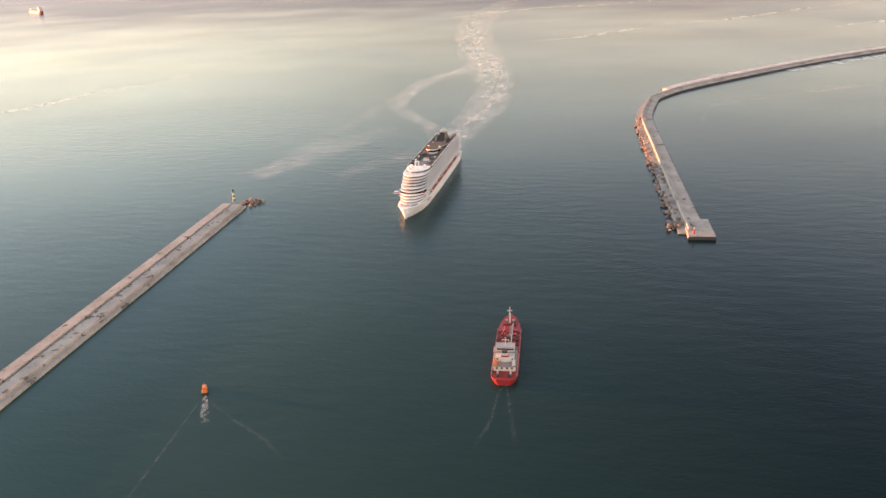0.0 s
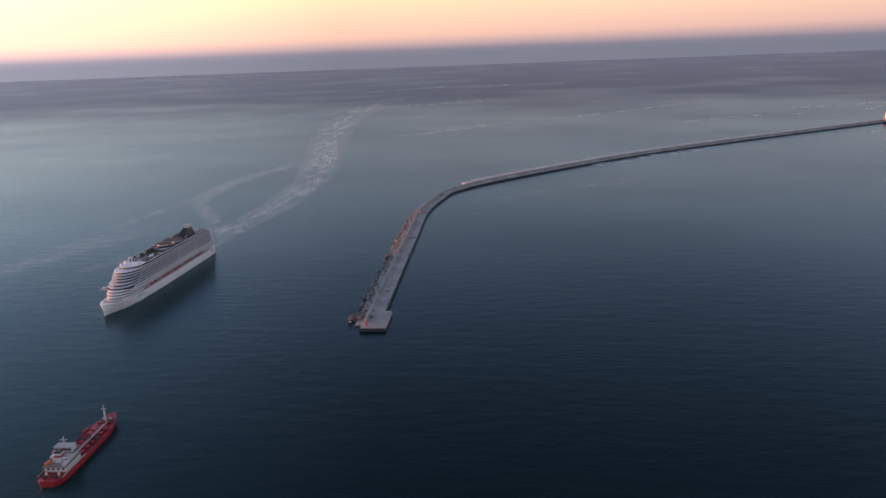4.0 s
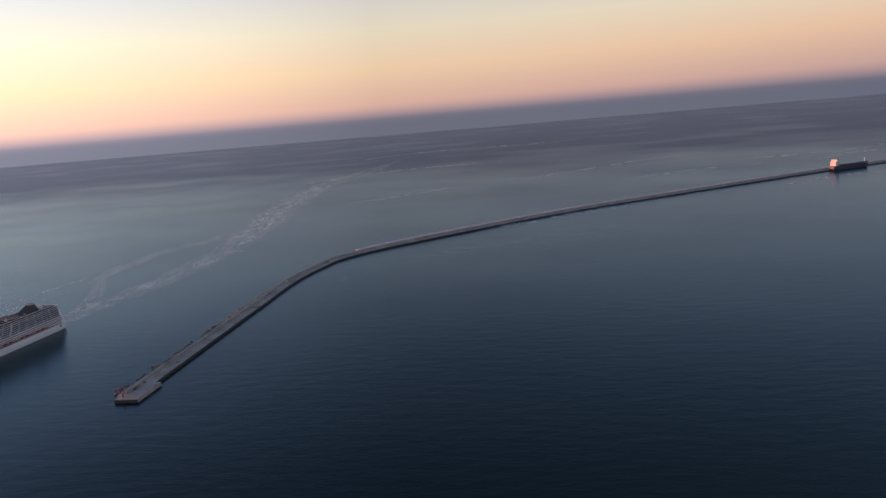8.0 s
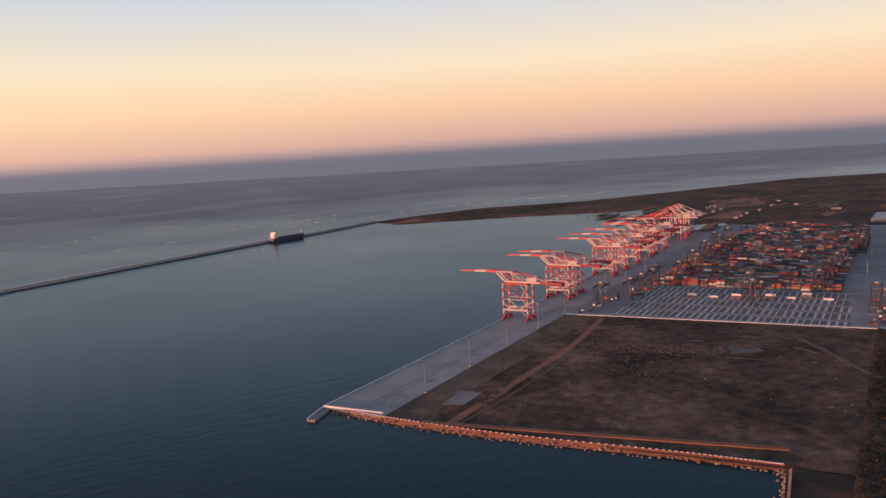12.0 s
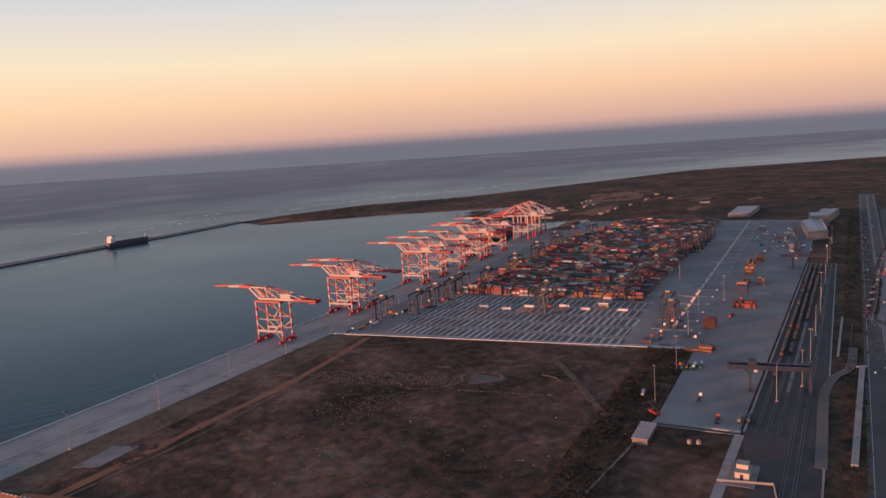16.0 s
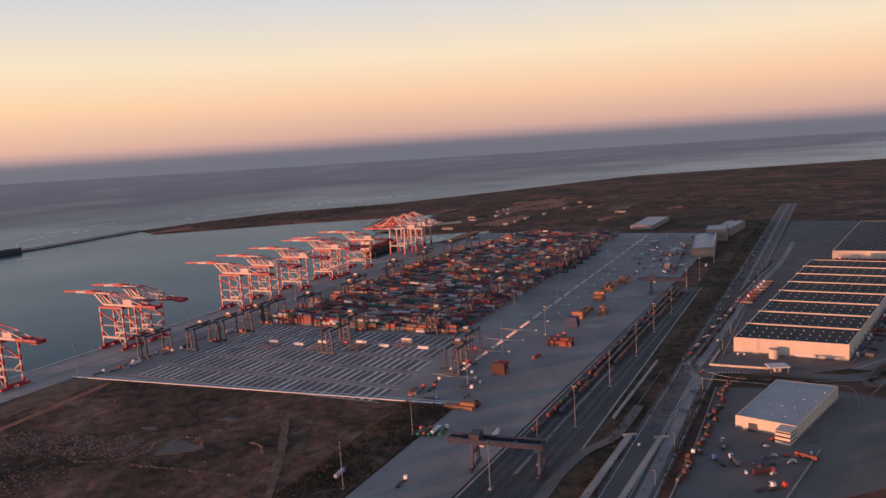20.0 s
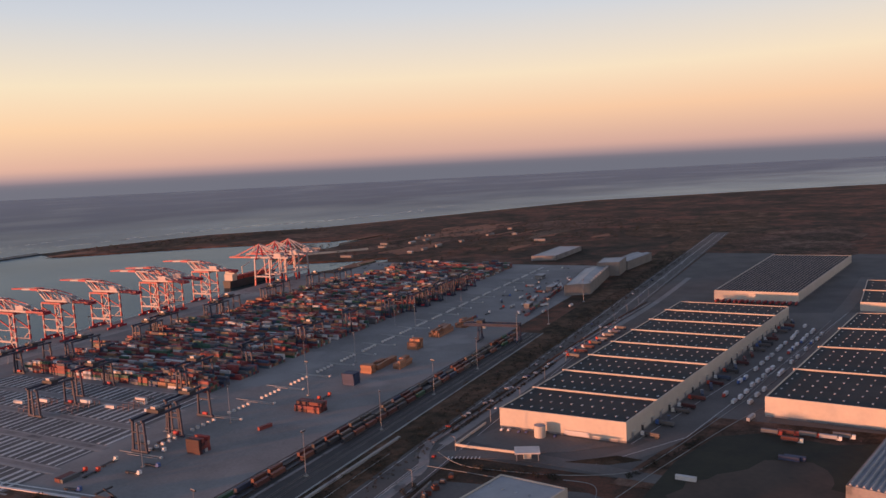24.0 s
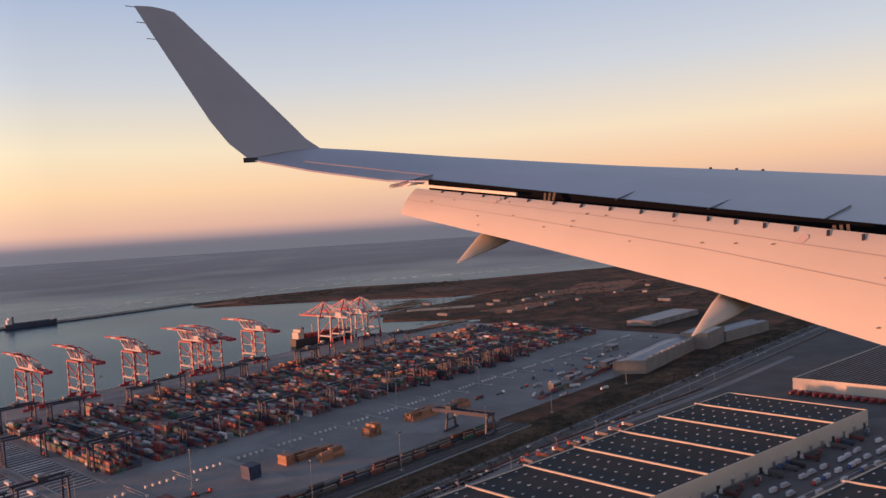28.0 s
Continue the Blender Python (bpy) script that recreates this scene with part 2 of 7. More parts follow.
    L(gloss.outputs[0], mix.inputs[2])
    L(mix.outputs[0], out.inputs["Surface"])
    return m


def foam_mat(name, scale, cover, stretch=(1, 1, 1)):
    """Broken foam: white flecks that leave the water between them to be seen."""
    m = bpy.data.materials.new(name)
    m.use_nodes = True
    nt = m.node_tree
    N, L = nt.nodes.new, nt.links.new
    b = nt.nodes["Principled BSDF"]
    b.inputs["Base Color"].default_value, b.inputs["Roughness"].default_value = (.88, .92, .91, 1), 0.8
    b.inputs["Coat Weight"].default_value, b.inputs["Coat Roughness"].default_value, b.inputs["Coat IOR"].default_value = 1.0, 0.3, 1.34
    tc, mp = N("ShaderNodeTexCoord"), N("ShaderNodeMapping")
    mp.inputs["Scale"].default_value = stretch
    L(tc.outputs["Object"], mp.inputs[0])
    n = N("ShaderNodeTexNoise")
    n.inputs["Scale"].default_value, n.inputs["Detail"].default_value, n.inputs["Distortion"].default_value = scale, 5, .7
    L(mp.outputs[0], n.inputs["Vector"])
    at = N("ShaderNodeAttribute")
    at.attribute_name = "fade"
    mr = N("ShaderNodeMapRange")
    mr.inputs["From Min"].default_value, mr.inputs["From Max"].default_value = 1 - cover, 1.42 - cover
    mr.inputs["To Max"].default_value = 0.75
    L(n.outputs["Fac"], mr.inputs["Value"])
    mu = N("ShaderNodeMath")
    mu.operation = "MULTIPLY"
    L(mr.outputs[0], mu.inputs[0])
    L(at.outputs["Fac"], mu.inputs[1])
    L(mu.outputs[0], b.inputs["Alpha"])
    bp = N("ShaderNodeBump")
    bp.inputs["Strength"].default_value, bp.inputs["Distance"].default_value = 1.0, 2.5
    L(n.outputs["Fac"], bp.inputs["Height"])
    L(bp.outputs[0], b.inputs["Normal"])
    return m


CONCRETE = mat("concrete_pale", (.37, .37, .35), (.26, .26, .247), 0.85, fine=0.8, coarse=0.05, spots=((.22, .21, .21), 0.06, .60))
MOLE = mat("mole_stone", (.46, .42, .38), (.28, .255, .23), 0.9, fine=0.7, coarse=0.09, bump=0.5, dist=0.3, spots=((.11, .095, .08), 0.22, .62))
CONCRETE_D = mat("concrete_weathered", (.30, .28, .27), (.18, .17, .165), 0.9, fine=0.9, coarse=0.08, spots=((.12, .12, .12), 0.15, .60))
ASPHALT = mat("asphalt_grey", (.28, .272, .263), (.185, .18, .174), 0.9, fine=1.0, coarse=0.03, spots=((.30, .29, .28), 0.02, .58))
ASPHALT_D = mat("asphalt_dark", (.125, .118, .112), (.08, .076, .073), 0.9, fine=1.2, coarse=0.05)
SOIL = ground_mat("dry_soil_scrub", [(.030, .022, .015), (.050, .036, .024), (.086, .056, .040), (.135, .078, .055), (.185, .115, .084), (.24, .16, .125)], (.34, .19, .14))
LAND = ground_mat("coastal_land", [(.028, .024, .017), (.048, .038, .027), (.085, .056, .040), (.17, .078, .052), (.21, .115, .08)], (.24, .15, .11), patch=.010, clump=.06)
SAND = ground_mat("bare_tan_earth", [(.075, .056, .040), (.12, .088, .064), (.165, .122, .090), (.21, .16, .12)], (.28, .21, .16), patch=.04, clump=.25)
RUST_EARTH = mat("rust_red_earth", (.34, .145, .08), (.19, .088, .052), 0.95, fine=0.6, coarse=0.05, bump=0.4)
ROCK = mat("armour_rock", (.32, .25, .21), (.16, .13, .115), 0.9, fine=0.9, coarse=0.25, bump=0.4, random_tint=0.25)
GRASSY = ground_mat("verge_scrub", [(.026, .022, .014), (.048, .036, .022), (.088, .058, .038), (.14, .082, .052), (.18, .12, .08)], (.24, .17, .12), patch=.03, clump=.2)
TARMAC = mat("tarmac_worn", (.165, .152, .142), (.115, .107, .10), .9, fine=.8, coarse=.05)
RUBBLE = mat("pinkish_rubble", (.20, .135, .11), (.12, .085, .07), .95, fine=1.5, coarse=.2, bump=.4)
WHITE = mat("white_paint", (.62, .60, .58), (.50, .49, .47), 0.5, fine=1.2, coarse=0.2)
LINE = mat("pale_concrete_beam", (.72, .71, .69), (.58, .57, .56), 0.8, fine=1.0, coarse=0.1)
RED = mat("red_paint", (.44, .035, .045), (.30, .028, .036), 0.45, fine=1.0, coarse=0.2)
CRANE_W = mat("crane_white_paint", (.47, .41, .41), (.36, .315, .315), 0.5, fine=1.2, coarse=0.2)
CRANE_R = mat("crane_red_paint", (.40, .018, .04), (.27, .014, .03), 0.45, fine=1.0, coarse=0.2)
DECK_RED = mat("red_deck", (.42, .05, .04), (.26, .045, .04), 0.65, fine=0.9, coarse=0.15)
NAVY = mat("navy_steel", (.035, .045, .085), (.025, .03, .05), 0.5)
DARK = mat("dark_steel", (.045, .045, .05), (.03, .03, .035), 0.6)
GLASSY = mat("dark_window_glass", (.02, .025, .035), (.015, .018, .025), 0.12, bump=0.0)
GREY = mat("galvanised_grey", (.38, .38, .39), (.28, .28, .29), 0.45, metal=0.4)
ORANGE = mat("orange_paint", (.75, .22, .05), (.55, .16, .04), 0.5)
YELLOW = mat("yellow_paint", (.75, .45, .08), (.55, .33, .07), 0.5)
ROOF_D = mat("dark_roof_membrane", (.046, .048, .050), (.030, .032, .034), 0.95, fine=0.5, coarse=0.06)
ROOF_L = mat("pale_metal_roof", (.36, .37, .39), (.28, .29, .31), 0.5, metal=0.2, fine=0.5, coarse=0.08)
WALL_W = mat("cream_cladding", (.60, .53, .44), (.51, .45, .375), 0.7, fine=0.6, coarse=0.06)
SKYLIGHT = mat("skylight_plastic", (.40, .41, .42), (.30, .31, .32), 0.25, bump=0, random_tint=.35)
RIDGE = mat("pink_grey_roof_ridge", (.33, .25, .235), (.22, .17, .16), .6, fine=1.2, coarse=.2)
PANEL = mat("grey_wall_panel", (.23, .215, .20), (.17, .16, .15), .7, fine=.8, coarse=.1)
BLACK = mat("black_paint", (.02, .02, .022), (.03, .03, .03), 0.5)
BALLAST = mat("rail_ballast", (.085, .08, .078), (.055, .052, .05), 0.95, fine=2.0, coarse=0.1)
RAIL = mat("rail_steel", (.25, .22, .20), (.15, .13, .12), 0.4, metal=0.7)
HULL_W = mat("hull_white", (.82, .82, .81), (.72, .72, .71), 0.4, fine=0.4, coarse=0.05)
BOX_COLOURS = [(.25, .04, .038), (.17, .032, .035), (.26, .09, .06), (.045, .07, .13), (.05, .12, .085), (.27, .06, .055), (.28, .18, .105), (.05, .06, .09), (.16, .155, .16),
               (.22, .05, .05), (.20, .055, .055), (.56, .55, .54), (.12, .04, .042), (.29, .15, .085), (.07, .12, .15), (.11, .12, .125), (.28, .07, .06), (.09, .085, .095), (.40, .39, .39), (.24, .05, .055), (.035, .05, .08), (.035, .10, .06)]
BOXES_ISLAND = palette_mat("container_paint_mixed", BOX_COLOURS, True)
BOXES_OBJECT = palette_mat("container_paint", BOX_COLOURS, False)

# ---- mesh helpers ----


def quad_box(bm, pts, z0, z1):
    """A prism over a polygon given anticlockwise; z1 may be a list, one height a corner."""
    tops = z1 if isinstance(z1, (list, tuple)) else [z1] * len(pts)
    lo = [bm.verts.new((x, y, z0)) for x, y in pts]
    hi = [bm.verts.new((p[0], p[1], z)) for p, z in zip(pts, tops)]
    bm.faces.new(hi)
    bm.faces.new(lo[::-1])
    n = len(pts)
    for i in range(n):
        j = (i + 1) % n
        bm.faces.new((lo[i], lo[j], hi[j], hi[i]))


def box(bm, x0, y0, z0, x1, y1, z1):
    quad_box(bm, [(x0, y0), (x1, y0), (x1, y1), (x0, y1)], z0, z1)


def beam(bm, p, q, w, h=None):
    """A square bar from p to q, w wide and h high."""
    h = h or w
    p, q = Vector(p), Vector(q)
    d = (q - p).normalized()
    side = d.cross(Vector((0, 0, 1)))
    side = side.normalized() if side.length > 1e-4 else Vector((1, 0, 0))
    up = side.cross(d)
    vs = [bm.verts.new(e + side * a * w / 2 + up * b * h / 2) for e in (p, q) for a, b in ((-1, -1), (1, -1), (1, 1), (-1, 1))]
    for f in ((0, 1, 2, 3), (7, 6, 5, 4), (0, 4, 5, 1), (1, 5, 6, 2), (2, 6, 7, 3), (3, 7, 4, 0)):
        bm.faces.new([vs[i] for i in f])


def drum(bm, x, y, z0, z1, r0, r1=None, n=10, axis="z"):
    r1 = r0 if r1 is None else r1
    ring = []
    for z, r in ((z0, r0), (z1, r1)):
        row = []
        for i in range(n):
            a = 2 * math.pi * i / n
            c = (x + r * math.cos(a), y + r * math.sin(a), z)
            row.append(bm.verts.new(c if axis == "z" else (z, c[0], c[1])))
        ring.append(row)
    bm.faces.new(ring[1])
    bm.faces.new(ring[0][::-1])
    for i in range(n):
        j = (i + 1) % n
        bm.faces.new((ring[0][i], ring[0][j], ring[1][j], ring[1][i]))


def mesh_of(bm, name, material):
    bmesh.ops.recalc_face_normals(bm, faces=bm.faces)
    me = bpy.data.meshes.new(name)
    bm.to_mesh(me)
    bm.free()
    me.materials.append(material)
    return me


def part(name, bm, material, parent, label=""):
    ob = new(name, mesh_of(bm, name, material))
    ob.parent = parent
    return tagged(ob, label)


def boxes(name, material, parent, *dims, label=""):
    bm = bmesh.new()
    for d in dims:
        box(bm, *d)
    return part(name, bm, material, parent, label)


def beams(name, material, parent, w, *ends, label=""):
    bm = bmesh.new()
    for p, q in ends:
        beam(bm, p, q, w)
    return part(name, bm, material, parent, label)


def thing(name, label, category, x=0, y=0, z=0, turn=0.0, group="", kind=""):
    ob = new(name)
    ob.empty_display_size = 0.5
    ob.matrix_basis = pose(x, y, z, 0, 0, turn)
    return tagged(ob, label, category, group, kind)


def slab(name, pts, z0, z1, material, label="", category="ground", kind="structure"):
    bm = bmesh.new()
    quad_box(bm, pts, z0, z1)
    return tagged(new(name, mesh_of(bm, name, material)), label, category, "", kind)


# ---- plan: u runs along the quay, v inland from it ----
QA = radians(33.0)
CU, SU = math.cos(QA), math.sin(QA)
G = 1.5                       # level of the made ground


def uv(u, v):
    return (507 + u * CU + v * SU, 338 + u * SU - v * CU)


def ribbon(points, half):
    """Left and right edges of a band along a line of points."""
    left, right = [], []
    for i, p in enumerate(points):
        a, b = Vector(points[max(i - 1, 0)]), Vector(points[min(i + 1, len(points) - 1)])
        d = (b - a).normalized()
        n = Vector((-d.y, d.x))
        left.append(Vector(p) + n * half)
        right.append(Vector(p) - n * half)
    return left, right


def smooth(points, steps=6):
    out = []
    n = len(points)
    P = [Vector(p) for p in points]
    for i in range(n - 1):
        a, b, c, d = P[max(i - 1, 0)], P[i], P[i + 1], P[min(i + 2, n - 1)]
        for k in range(steps):
            t = k / steps
            out.append(0.5 * (2 * b + (c - a) * t + (2 * a - 5 * b + 4 * c - d) * t * t + (3 * b - a - 3 * c + d) * t ** 3))
    out.append(P[-1])
    return out


# ---- sea and land ----
bm = bmesh.new()
box(bm, -9000, -5000, -3, 9000, 12000, 0)
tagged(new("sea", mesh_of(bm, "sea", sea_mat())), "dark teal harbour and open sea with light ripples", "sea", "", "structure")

INLET = [(1104, 732), (1112, 730), (1213, 746), (1222, 772), (1125, 826), (1135, 872), (1291, 993), (1365, 1040), (1260, 1028), (1113, 1120), (915, 1196),
         (893, 1275), (1000, 1312), (1158, 1345), (1339, 1278), (1560, 1290), (2050, 1330), (2600, 1080), (3200, 700), (3600, 0)]
slab("ground", [(300, -80), (1200, -1500), (3600, -1500)] + INLET[::-1] + [uv(610, -3.4), uv(12, -3.4), uv(12, 5), (600, 232), (640, 181), (589, 141)],
     -2, G - 0.3, LAND, "brown scrubby coastal land round the port", "ground")


def strip(name, pts, z, material, label, category="pavement", thick=0.25):
    return slab(name, pts, z - thick, z, material, label, category)


def uv_strip(name, u0, v0, u1, v1, w0, w1, z, material, label, category="pavement"):
    """A band from (u0, v0) to (u1, v1) along the quay direction, reaching w0 and w1 further inland."""
    return strip(name, [uv(u0, v0), uv(u0, v0 + w0), uv(u1, v1 + w1), uv(u1, v1)], z, material, label, category)


uv_strip("quay_apron", 12, -3.4, 610, -3.4, 36.4, 36.4, G, CONCRETE, "pale concrete quay apron with crane rails along the water")


def rough_ground(name, corners, nu, nv, z, rise, scale, material, label, category):
    """A quad of open ground with hummocks: corners in u and v, anticlockwise on the plan."""
    (a, b, c, d) = [Vector(p) for p in corners]
    vs, fs = [], []
    for i in range(nu + 1):
        for j in range(nv + 1):
            q = a.lerp(d, i / nu).lerp(b.lerp(c, i / nu), j / nv)
            x, y = uv(q.x, q.y)
            edge = min(1, min(i, nu - i, j, nv - j) / 3)
            h = noise.noise(Vector((x * scale * .22, y * scale * .22, 2))) * .6 + noise.noise(Vector((x * scale, y * scale, 5))) * .5 + noise.noise(Vector((x * scale * 3, y * scale * 3, 9))) * .35
            vs.append((x, y, z + rise * max(-.9, h) * edge))
    for i in range(nu):
        for j in range(nv):
            k = i * (nv + 1) + j
            fs.append((k, k + nv + 1, k + nv + 2, k + 1)[::-1])
    me = bpy.data.meshes.new(name)
    me.from_pydata(vs, [], fs)
    me.materials.append(material)
    me.shade_smooth()
    return tagged(new(name, me), label, category, "", "structure")


rough_ground("sandy_margin", [(14, 33.2), (15, 52), (238, 56), (236.4, 33.2)], 150, 16, G - .10, .16, .25, SAND, "bare tan earth margin behind the quay apron", "ground")
rough_ground("waste_field", [(15, 52), (30, 228), (253, 226), (238, 56)], 190, 150, G - .06, .34, .22, SOIL, "dark brown waste field of scrub and rubble", "field")
rough_ground("scrub_belt", [(-20, 226), (-20, 249), (255, 249), (253, 226)], 180, 22, G - .02, .55, .3, GRASSY, "dark belt of scrub along the field's edge", "scrub")
strip("container_yard", [uv(237, 33), uv(256, 250), uv(800, 232), uv(800, 33)], G + 0.02, ASPHALT, "grey paved container yard with pale slot beams")
strip("terminal_road", [uv(149.5, 250), uv(149.5, 282), uv(560, 298), uv(640, 300), uv(800, 290), uv(800, 232), uv(256, 250)], G - 0.01, ASPHALT, "wide grey asphalt service road of the terminal", "road")
strip("rail_bed", [uv(60, 294), uv(60, 309), uv(520, 318), uv(520, 298), uv(150, 283)], G + 0.01, BALLAST, "dark ballast bed of the rail terminal", "rail yard")
rough_ground("verge", [(-60, 306), (-60, 318), (1100, 352), (1100, 322)], 420, 14, G - .06, .5, .25, GRASSY, "scrubby brown verge beside the railway", "verge")
strip("highway", [uv(-60, 318), uv(-60, 336), uv(1100, 372), uv(1100, 352)], G - 0.02, ASPHALT_D, "dark two-lane port road", "road")
strip("industrial_yard", [uv(330, 346), uv(330, 520), uv(900, 580), uv(900, 368)], G - 0.06, ASPHALT_D, "dark tarmac yard round the warehouses", "yard")
strip("workshop_yard", [(864, 154.5), (879, 130), (925, 118), (995, 150), (990, 174), (956, 212)], G - 0.05, TARMAC, "dark tarmac workshop yard with parked machines", "yard")
strip("far_waste_ground", [(1000, 175), (1060, 90), (1120, 125), (1075, 195)], G - 0.03, SOIL, "dark brown fenced waste ground beside the warehouses", "field")


def block_row(parent, name, material, p, q, w, h, z):
    p, q = Vector(p), Vector(q)
    d = (q - p).normalized()
    n = Vector((-d.y, d.x)) * w / 2
    m = bmesh.new()
    quad_box(m, [tuple(p - n), tuple(q - n), tuple(q + n), tuple(p + n)], z, z + h)
    return part(name, m, material, parent)


# crane rails, kerb and bollards of the quay
rails = thing("crane_rails", "steel crane rails let into the quay apron", "rails", kind="structure")
for v in (-2.2, 16.3):
    block_row(rails, "rail", RAIL, uv(14, v), uv(610, v), 0.35, 0.06, G)
block_row(rails, "cable_trench", CONCRETE_D, uv(14, 20), uv(610, 20), 0.8, 0.03, G)
block_row(rails, "kerb", LINE, uv(14, -3.1), uv(610, -3.1), 0.6, 0.35, G)
wall = thing("quay_end_wall", "low pale concrete wall closing the quay's end", "wall", kind="structure")
block_row(wall, "wall_block", LINE, uv(13, -2.6), uv(16, 31), 0.7, 1.0, G - 0.1)
for k in range(30):
    b = boxes("fender", BLACK, rails, (-0.5, -0.5, -1.6, 0.5, 0.5, 0))
    b.matrix_basis = pose(*uv(20 + k * 20, -3.7), G, 0, 0, 33)

for k in range(14):
    block_row(rails, "slab_joint", CONCRETE_D, uv(34 + k * 42, -2.8), uv(35.5 + k * 42, 32), 0.35, 0.012, G)
# stub mole at the quay's corner
stub = thing("corner_mole", "short low concrete mole at the quay's corner", "mole", kind="structure")
block_row(stub, "mole_deck", CONCRETE_D, uv(14, -1), uv(-3, 3), 4.2, 2.2, -1.0)
block_row(stub, "mole_kerb", LINE, uv(12, -3.0), uv(-3, .9), 0.4, 0.5, 1.2)

# ---- revetment of the field ----
ROCK_MESHES = []
for k in range(5):
    m = bmesh.new()
    bmesh.ops.create_icosphere(m, subdivisions=1, radius=1)
    r = random.Random(40 + k)
    for v in m.verts:
        v.co = Vector((v.co.x * 1.1, v.co.y * 0.9, v.co.z * 0.7)) * r.uniform(0.72, 1.1)
    ROCK_MESHES.append(mesh_of(m, "rock", ROCK))


def rock_at(parent, x, y, z, size, r):
    ob = new("rock", r.choice(ROCK_MESHES))
    ob.parent = parent
    ob.matrix_basis = pose(x, y, z, r.uniform(-25, 25), r.uniform(-25, 25), r.uniform(0, 360)) @ Matrix.Scale(size, 4)
    return ob


dike = thing("rock_revetment", "sloping rock revetment with a row of white blocks along its crest", "revetment", kind="structure")
SHORE = [uv(12, 4), (536, 312), (571, 264), (616, 212), (640, 182)]
SHORE2 = [(640, 182), (612, 160), (589, 142), (520, 88), (430, 18)]
for line, out_side in ((SHORE, 1), (SHORE2, 1)):
    pts = smooth(line, 4)
    L2, R2 = ribbon(pts, 2.6)
    m = bmesh.new()
    for k in range(len(pts) - 1):
        a, b, c, d = R2[k], R2[k + 1], L2[k + 1], L2[k]
        lo = [m.verts.new((p.x, p.y, z)) for p, z in ((a, -1.5), (b, -1.5), (c, G + .35), (d, G + .35))]
        m.faces.new(lo)
        back = [m.verts.new((p.x, p.y, -1.5)) for p in (c, d)]
        m.faces.new((lo[2], lo[3], back[1], back[0]))
    part("bank", m, RUST_EARTH if line is SHORE else ROCK, dike, "rust-brown earth bank")
    r = random.Random(3)
    n = 150 if line is SHORE else 90
    for k in range(n):
        f = k / n * (len(pts) - 1)
        i0 = int(f)
        t, s = f - i0, r.uniform(0, .75)
        p = (R2[i0].lerp(R2[i0 + 1], t)).lerp(L2[i0].lerp(L2[i0 + 1], t), s)
        rock_at(dike, p.x, p.y, -0.2 + s * 1.6, r.uniform(.45, .95), r)
m = bmesh.new()
box(m, -0.5, -0.3, 0, 0.5, 0.3, 0.55)
crest_me = mesh_of(m, "crest_block", LINE)
pts = smooth(SHORE, 24)
LC, RC = ribbon(pts, -2.7)
for k in range(0, len(pts) - 1):
    ob = new("crest_block", crest_me)
    ob.parent = dike
    p, d = RC[k], pts[k + 1] - pts[k]
    ob.matrix_basis = pose(p.x, p.y, G - 0.1, 0, 0, math.degrees(math.atan2(d.y, d.x)))


# ---- field: tracks, rubble, pool, scrub ----
def band(name, line, half, z, material, label, category, steps=5, wobble=0.0, thick=0.12):
    pts = smooth(line, steps)
    L2, R2 = ribbon(pts, half)
    m = bmesh.new()
    r = random.Random(len(name))
    L2 = [p + Vector((r.uniform(-wobble, wobble), r.uniform(-wobble, wobble))) for p in L2]
    R2 = [p + Vector((r.uniform(-wobble, wobble), r.uniform(-wobble, wobble))) for p in R2]
    for k in range(len(pts) - 1):
        quad_box(m, [tuple(R2[k]), tuple(R2[k + 1]), tuple(L2[k + 1]), tuple(L2[k])], z - thick, z)
    bmesh.ops.remove_doubles(m, verts=m.verts, dist=0.001)
    return tagged(new(name, mesh_of(m, name, material)), label, category, "", "structure")


band("earth_track", [(556, 291), (592, 312), (633, 338), (679, 367), (737, 414)], 2.2, G + 0.03, RUST_EARTH, "rutted rust-red earth track across the field", "track", wobble=0.7)
band("earth_track", [(560, 288), (600, 309), (640, 334), (690, 364)], 0.8, G + 0.035, SAND, "pale wheel rut beside the earth track", "track", wobble=0.4)
band("field_path", [(792, 303), (784, 282), (776, 264), (768, 247), (762, 235), (759, 226)], 1.5, G + 0.20, SAND, "pale worn footpath through the scrub field", "path", wobble=0.6)
bank = thing("field_bank", "rust-brown bank along the field's seaward edge", "bank", kind="structure")
block_row(bank, "bank_top", RUST_EARTH, (548, 300), (655, 192), 3.2, 0.5, G - 0.1)


def blob(name, cx, cy, rx, ry, z, material, label, category, seed=0, n=26, turn=0.0):
    r = random.Random(seed)
    ca, sa = math.cos(turn), math.sin(turn)
    pts = []
    for k in range(n):
        a = 2 * math.pi * k / n
        q = 1 + 0.22 * math.sin(3 * a + seed) + r.uniform(-.12, .12)
        x, y = rx * q * math.cos(a), ry * q * math.sin(a)
        pts.append((cx + x * ca - y * sa, cy + x * sa + y * ca))
    m = bmesh.new()
    quad_box(m, pts, z - 0.1, z)
    return tagged(new(name, mesh_of(m, name, material)), label, category, "", "structure")


